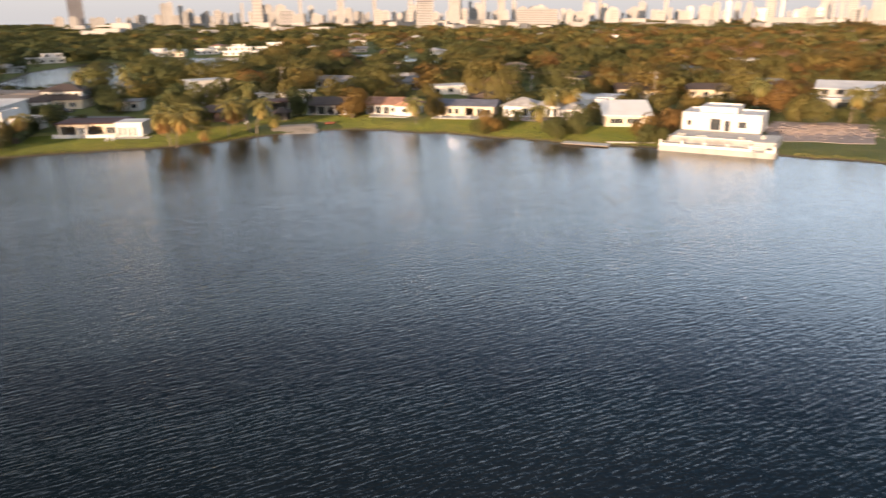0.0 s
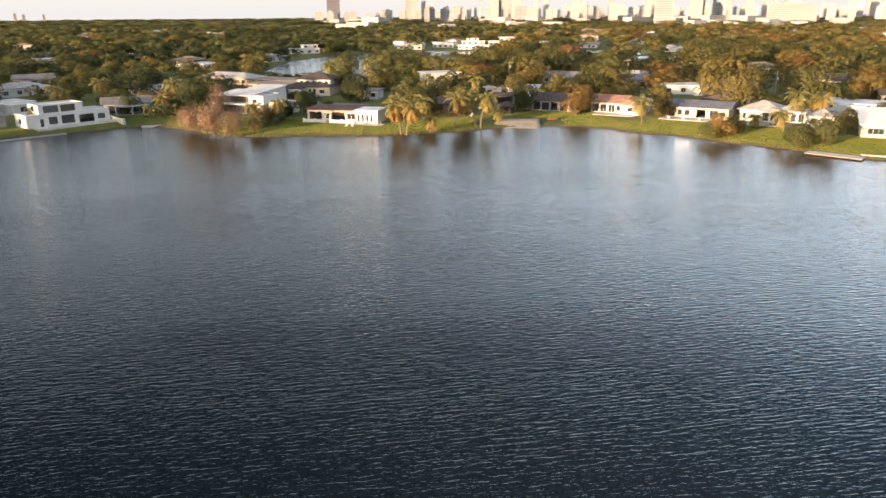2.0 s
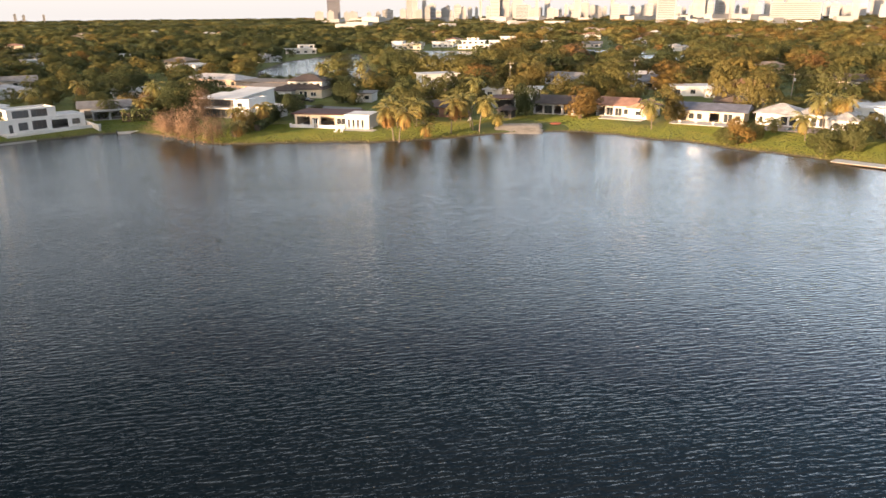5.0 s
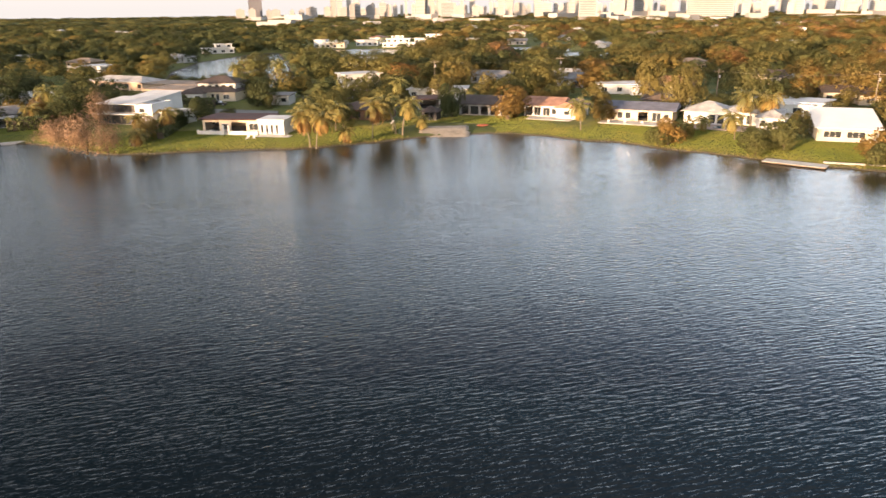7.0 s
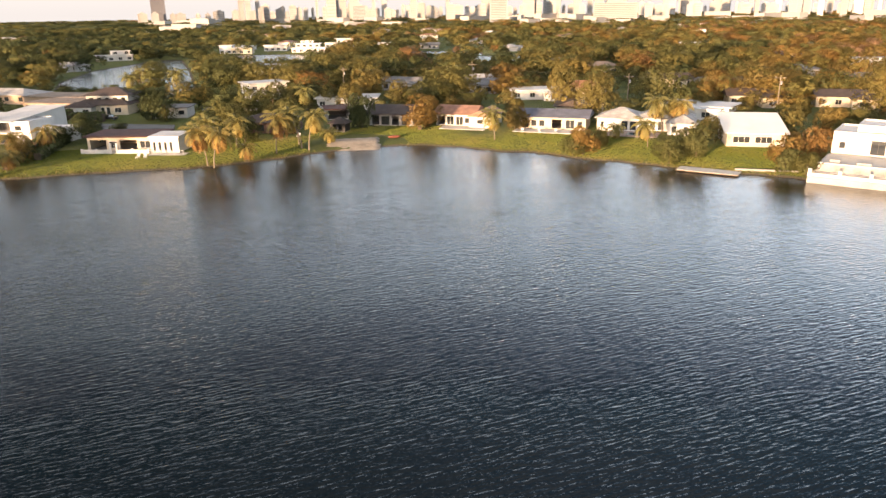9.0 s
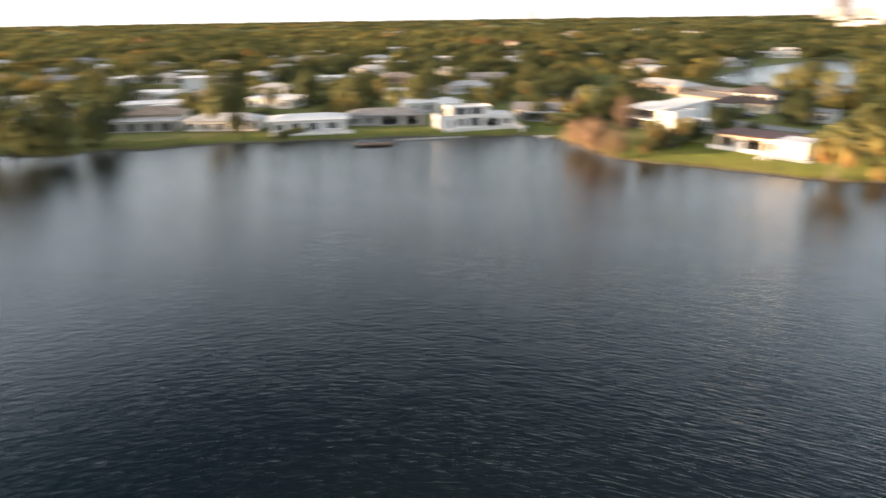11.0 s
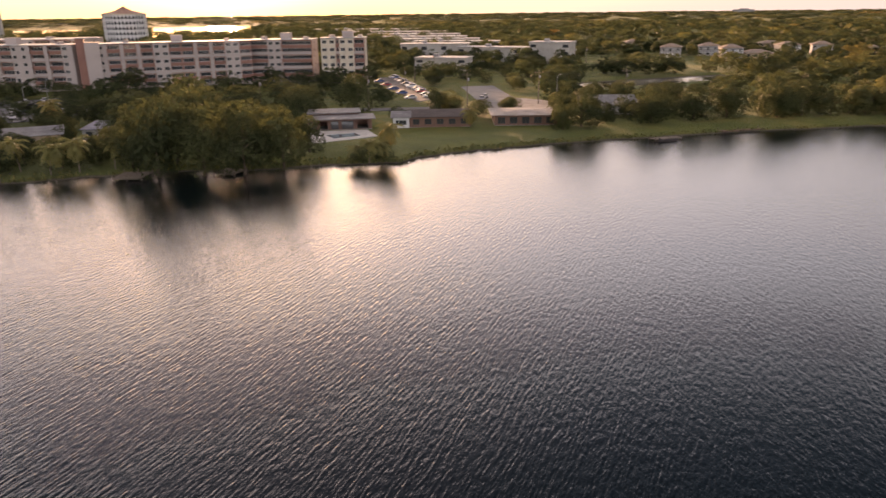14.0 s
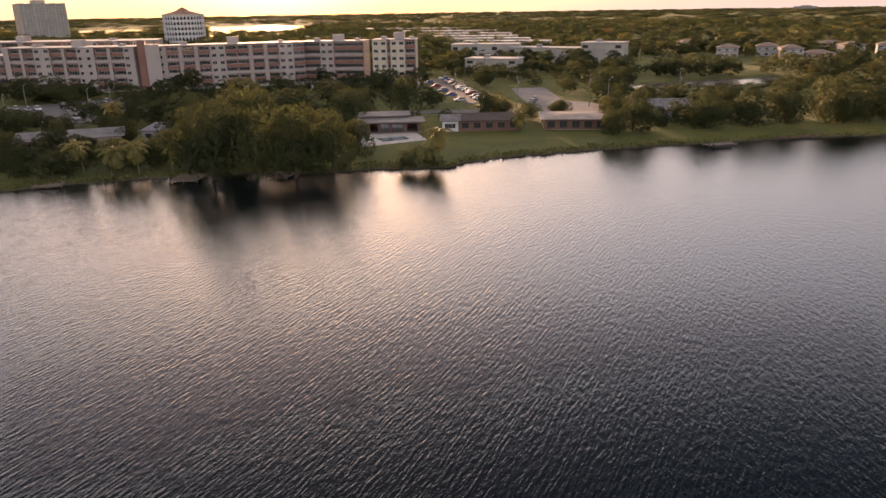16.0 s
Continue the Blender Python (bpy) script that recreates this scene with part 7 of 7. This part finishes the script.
def lawns():
    """Short upright blades over the mown lawns that run down to the lake."""
    rg = np.random.default_rng(77)
    n = 88000
    az = np.concatenate([rg.uniform(-24, 56, n * 4 // 5), rg.uniform(56, 100, n // 5)])
    d = 1.0 + rg.uniform(0, 1, n) * np.where(az < 56, 24.0, 8.0)
    r = shore(az) + d
    x, y = CX - r * np.sin(np.radians(az)), CY + r * np.cos(np.radians(az))
    ok = d > 0
    for cx, cy, cr in ((-45, 187, 12), (56, 158, 14), (86, 177, 20)):
        ok &= (x - cx) ** 2 + (y - cy) ** 2 > cr**2
    x, y, d = x[ok], y[ok], d[ok]
    m = len(x)
    z0 = land_height(x, y, d) - 0.10
    h = rg.uniform(0.142, 0.156, m)
    a = rg.normal(size=m) * 0.3
    w = rg.uniform(0.22, 0.4, m)
    lean = rg.uniform(-0.02, 0.02, (m, 2))
    u = np.stack([np.cos(a) * w, np.sin(a) * w, np.zeros(m)], -1) * 0.5
    p = np.stack([x, y, z0], -1)
    tip = np.stack([lean[:, 0], lean[:, 1], h], -1)
    v = np.stack([p - u, p + u, p + u * 1.1 + tip, p - u * 1.1 + tip], 1).reshape(-1, 3)
    worn = 0.09 * hash_noise(x, y, 7.0) + 0.05 * hash_noise(x, y, 2.6)
    tone = np.repeat(np.clip(0.42 + worn * 2.2 + rg.normal(size=m) * 0.03, 0, 1), 4)
    tagged(new("lawn_grass", quads_mesh("lawn_grass", v, np.arange(len(v)).reshape(-1, 4), M_LAWN, tone)), "short sunlit green grass of lakeside lawns", "grass", kind="stuff")


# ---- the wooded neighbourhood ----
def hash_noise(x, y, s):
    return np.sin(x / s + 1.7 * np.sin(y / (s * 1.3))) * np.cos(y / s + 1.1 * np.sin(x / (s * 0.8)))


def candidates(rng, d0, d1, step, az0=-46, az1=186, low=False):
    """Scattered places between two distances from the shore, off the houses, paving and canals."""
    R = 230 + d1
    n = int(2 * R / step)
    gx, gy = np.meshgrid(np.arange(n) * step - R, np.arange(n) * step - R)
    x = gx.ravel() + rng.uniform(-0.5, 0.5, n * n) * step + CX
    y = gy.ravel() + rng.uniform(-0.5, 0.5, n * n) * step + CY
    az, r = polar(x, y)
    az = np.where(az < -60, az + 360, az)
    d = r - shore(az)
    ok = (d > d0) & (d <= d1) & (az > az0) & (az < az1)
    x, y, az, d = x[ok], y[ok], az[ok], d[ok]
    ok = np.zeros(len(x), bool)
    for cx, cy, cr in LOW:
        ok |= (x - cx) ** 2 + (y - cy) ** 2 < cr**2
    if not low:
        ok = ~ok
    for cx, cy, cr in CLEAR:
        ok &= (x - cx) ** 2 + (y - cy) ** 2 > (cr + 1.0) ** 2
    for p in CANALS:
        ok &= near_poly(x, y, p) > 3
    ok &= near_poly(x, y, FIELD) > 0
    for p in (LOT, LOT2):
        ok &= near_poly(x, y, p) > 2.5
    return x[ok], y[ok], az[ok], d[ok]


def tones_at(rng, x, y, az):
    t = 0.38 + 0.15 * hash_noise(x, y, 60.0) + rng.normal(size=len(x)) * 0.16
    # gold of the low sun on eastern crowns, put into their tone
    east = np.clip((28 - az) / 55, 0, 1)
    # the -0.36 term darkens western crowns: their backlit shade, put into tone
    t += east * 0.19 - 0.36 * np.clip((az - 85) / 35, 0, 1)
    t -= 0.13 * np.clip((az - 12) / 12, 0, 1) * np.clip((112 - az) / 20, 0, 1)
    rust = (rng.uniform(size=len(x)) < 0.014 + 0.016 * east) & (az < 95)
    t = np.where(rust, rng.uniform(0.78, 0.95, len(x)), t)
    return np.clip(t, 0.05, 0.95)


def woods(name, label, shapes, rng, pts, hmin, hmax, rmin, rmax):
    """One mesh of many crowns with short trunks hidden beneath."""
    x, y, az, d = pts
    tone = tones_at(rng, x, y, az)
    which = rng.integers(0, len(shapes), len(x))
    allv, allt, alln = [], [], []
    for k, (shape, ln) in enumerate(shapes):
        s = np.flatnonzero(which == k)
        if not len(s):
            continue
        a = rng.uniform(0, 2 * np.pi, len(s))
        grown = rng.uniform(0, 1, len(s)) ** 1.4
        r = rmin + (rmax - rmin) * grown
        h = hmin + (hmax - hmin) * (0.7 * grown + 0.3 * rng.uniform(0, 1, len(s)))
        q = shape.reshape(-1, 3)
        ca, sa = np.cos(a)[:, None], np.sin(a)[:, None]
        X = (q[None, :, 0] * ca - q[None, :, 1] * sa) * r[:, None] + x[s][:, None]
        Y = (q[None, :, 0] * sa + q[None, :, 1] * ca) * r[:, None] + y[s][:, None]
        Z = 0.7 + h[:, None] * (0.10 + 0.90 * q[None, :, 2])
        allv.append(np.stack([X, Y, Z], -1).reshape(-1, 3))
        nx, ny = ln[None, :, 0] * ca - ln[None, :, 1] * sa, ln[None, :, 0] * sa + ln[None, :, 1] * ca
        nn = np.stack([nx, ny, np.broadcast_to(ln[None, :, 2], nx.shape)], -1).reshape(-1, 3)
        alln.append(np.repeat(nn, 4, axis=0))
        card = rng.normal(size=(len(s), len(shape))) * 0.015
        allt.append(np.repeat(tone[s][:, None] + card, 4, axis=1).ravel())
    v = np.concatenate(allv)
    me = quads_mesh(name, v, np.arange(len(v)).reshape(-1, 4), M_CANOPY, np.concatenate(allt), lean=np.concatenate(alln))
    return tagged(new(name, me), label, "woods", kind="stuff")


wr = np.random.default_rng(21)
SHAPES_BIG = [crown_cards(wr, 700, 0.19, 11, 0.8, 0.7, 0.82) for _ in range(5)]
x, y, az, d = candidates(wr, 24, 66, 12.5)
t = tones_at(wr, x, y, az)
for i in range(len(x)):
    if wr.uniform() < 0.14:
        palm(float(x[i]), float(y[i]), float(wr.uniform(6, 11)), float(wr.choice([0.2, 0.6, 0.9])))
    else:
        r = float(wr.uniform(2.6, 5.2))
        tree(float(x[i]), float(y[i]), float(wr.uniform(4.0, 7.2)), r, float(t[i]), "trees of the neighbourhood")
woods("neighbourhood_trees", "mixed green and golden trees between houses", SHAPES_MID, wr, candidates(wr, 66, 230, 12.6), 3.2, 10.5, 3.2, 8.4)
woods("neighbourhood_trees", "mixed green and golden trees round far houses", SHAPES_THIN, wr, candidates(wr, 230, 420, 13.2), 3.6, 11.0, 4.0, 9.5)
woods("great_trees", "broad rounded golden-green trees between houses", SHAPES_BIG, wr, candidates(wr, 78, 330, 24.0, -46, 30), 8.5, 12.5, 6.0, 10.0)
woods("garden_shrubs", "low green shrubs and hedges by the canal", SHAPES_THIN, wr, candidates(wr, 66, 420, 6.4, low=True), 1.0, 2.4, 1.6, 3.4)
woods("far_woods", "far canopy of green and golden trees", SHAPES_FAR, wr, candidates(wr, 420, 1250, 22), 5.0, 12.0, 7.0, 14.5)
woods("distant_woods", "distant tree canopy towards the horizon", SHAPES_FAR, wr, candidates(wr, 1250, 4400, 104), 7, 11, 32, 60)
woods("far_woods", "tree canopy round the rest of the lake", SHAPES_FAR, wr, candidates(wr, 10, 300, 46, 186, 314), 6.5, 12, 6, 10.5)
shore_grass()
lawns()
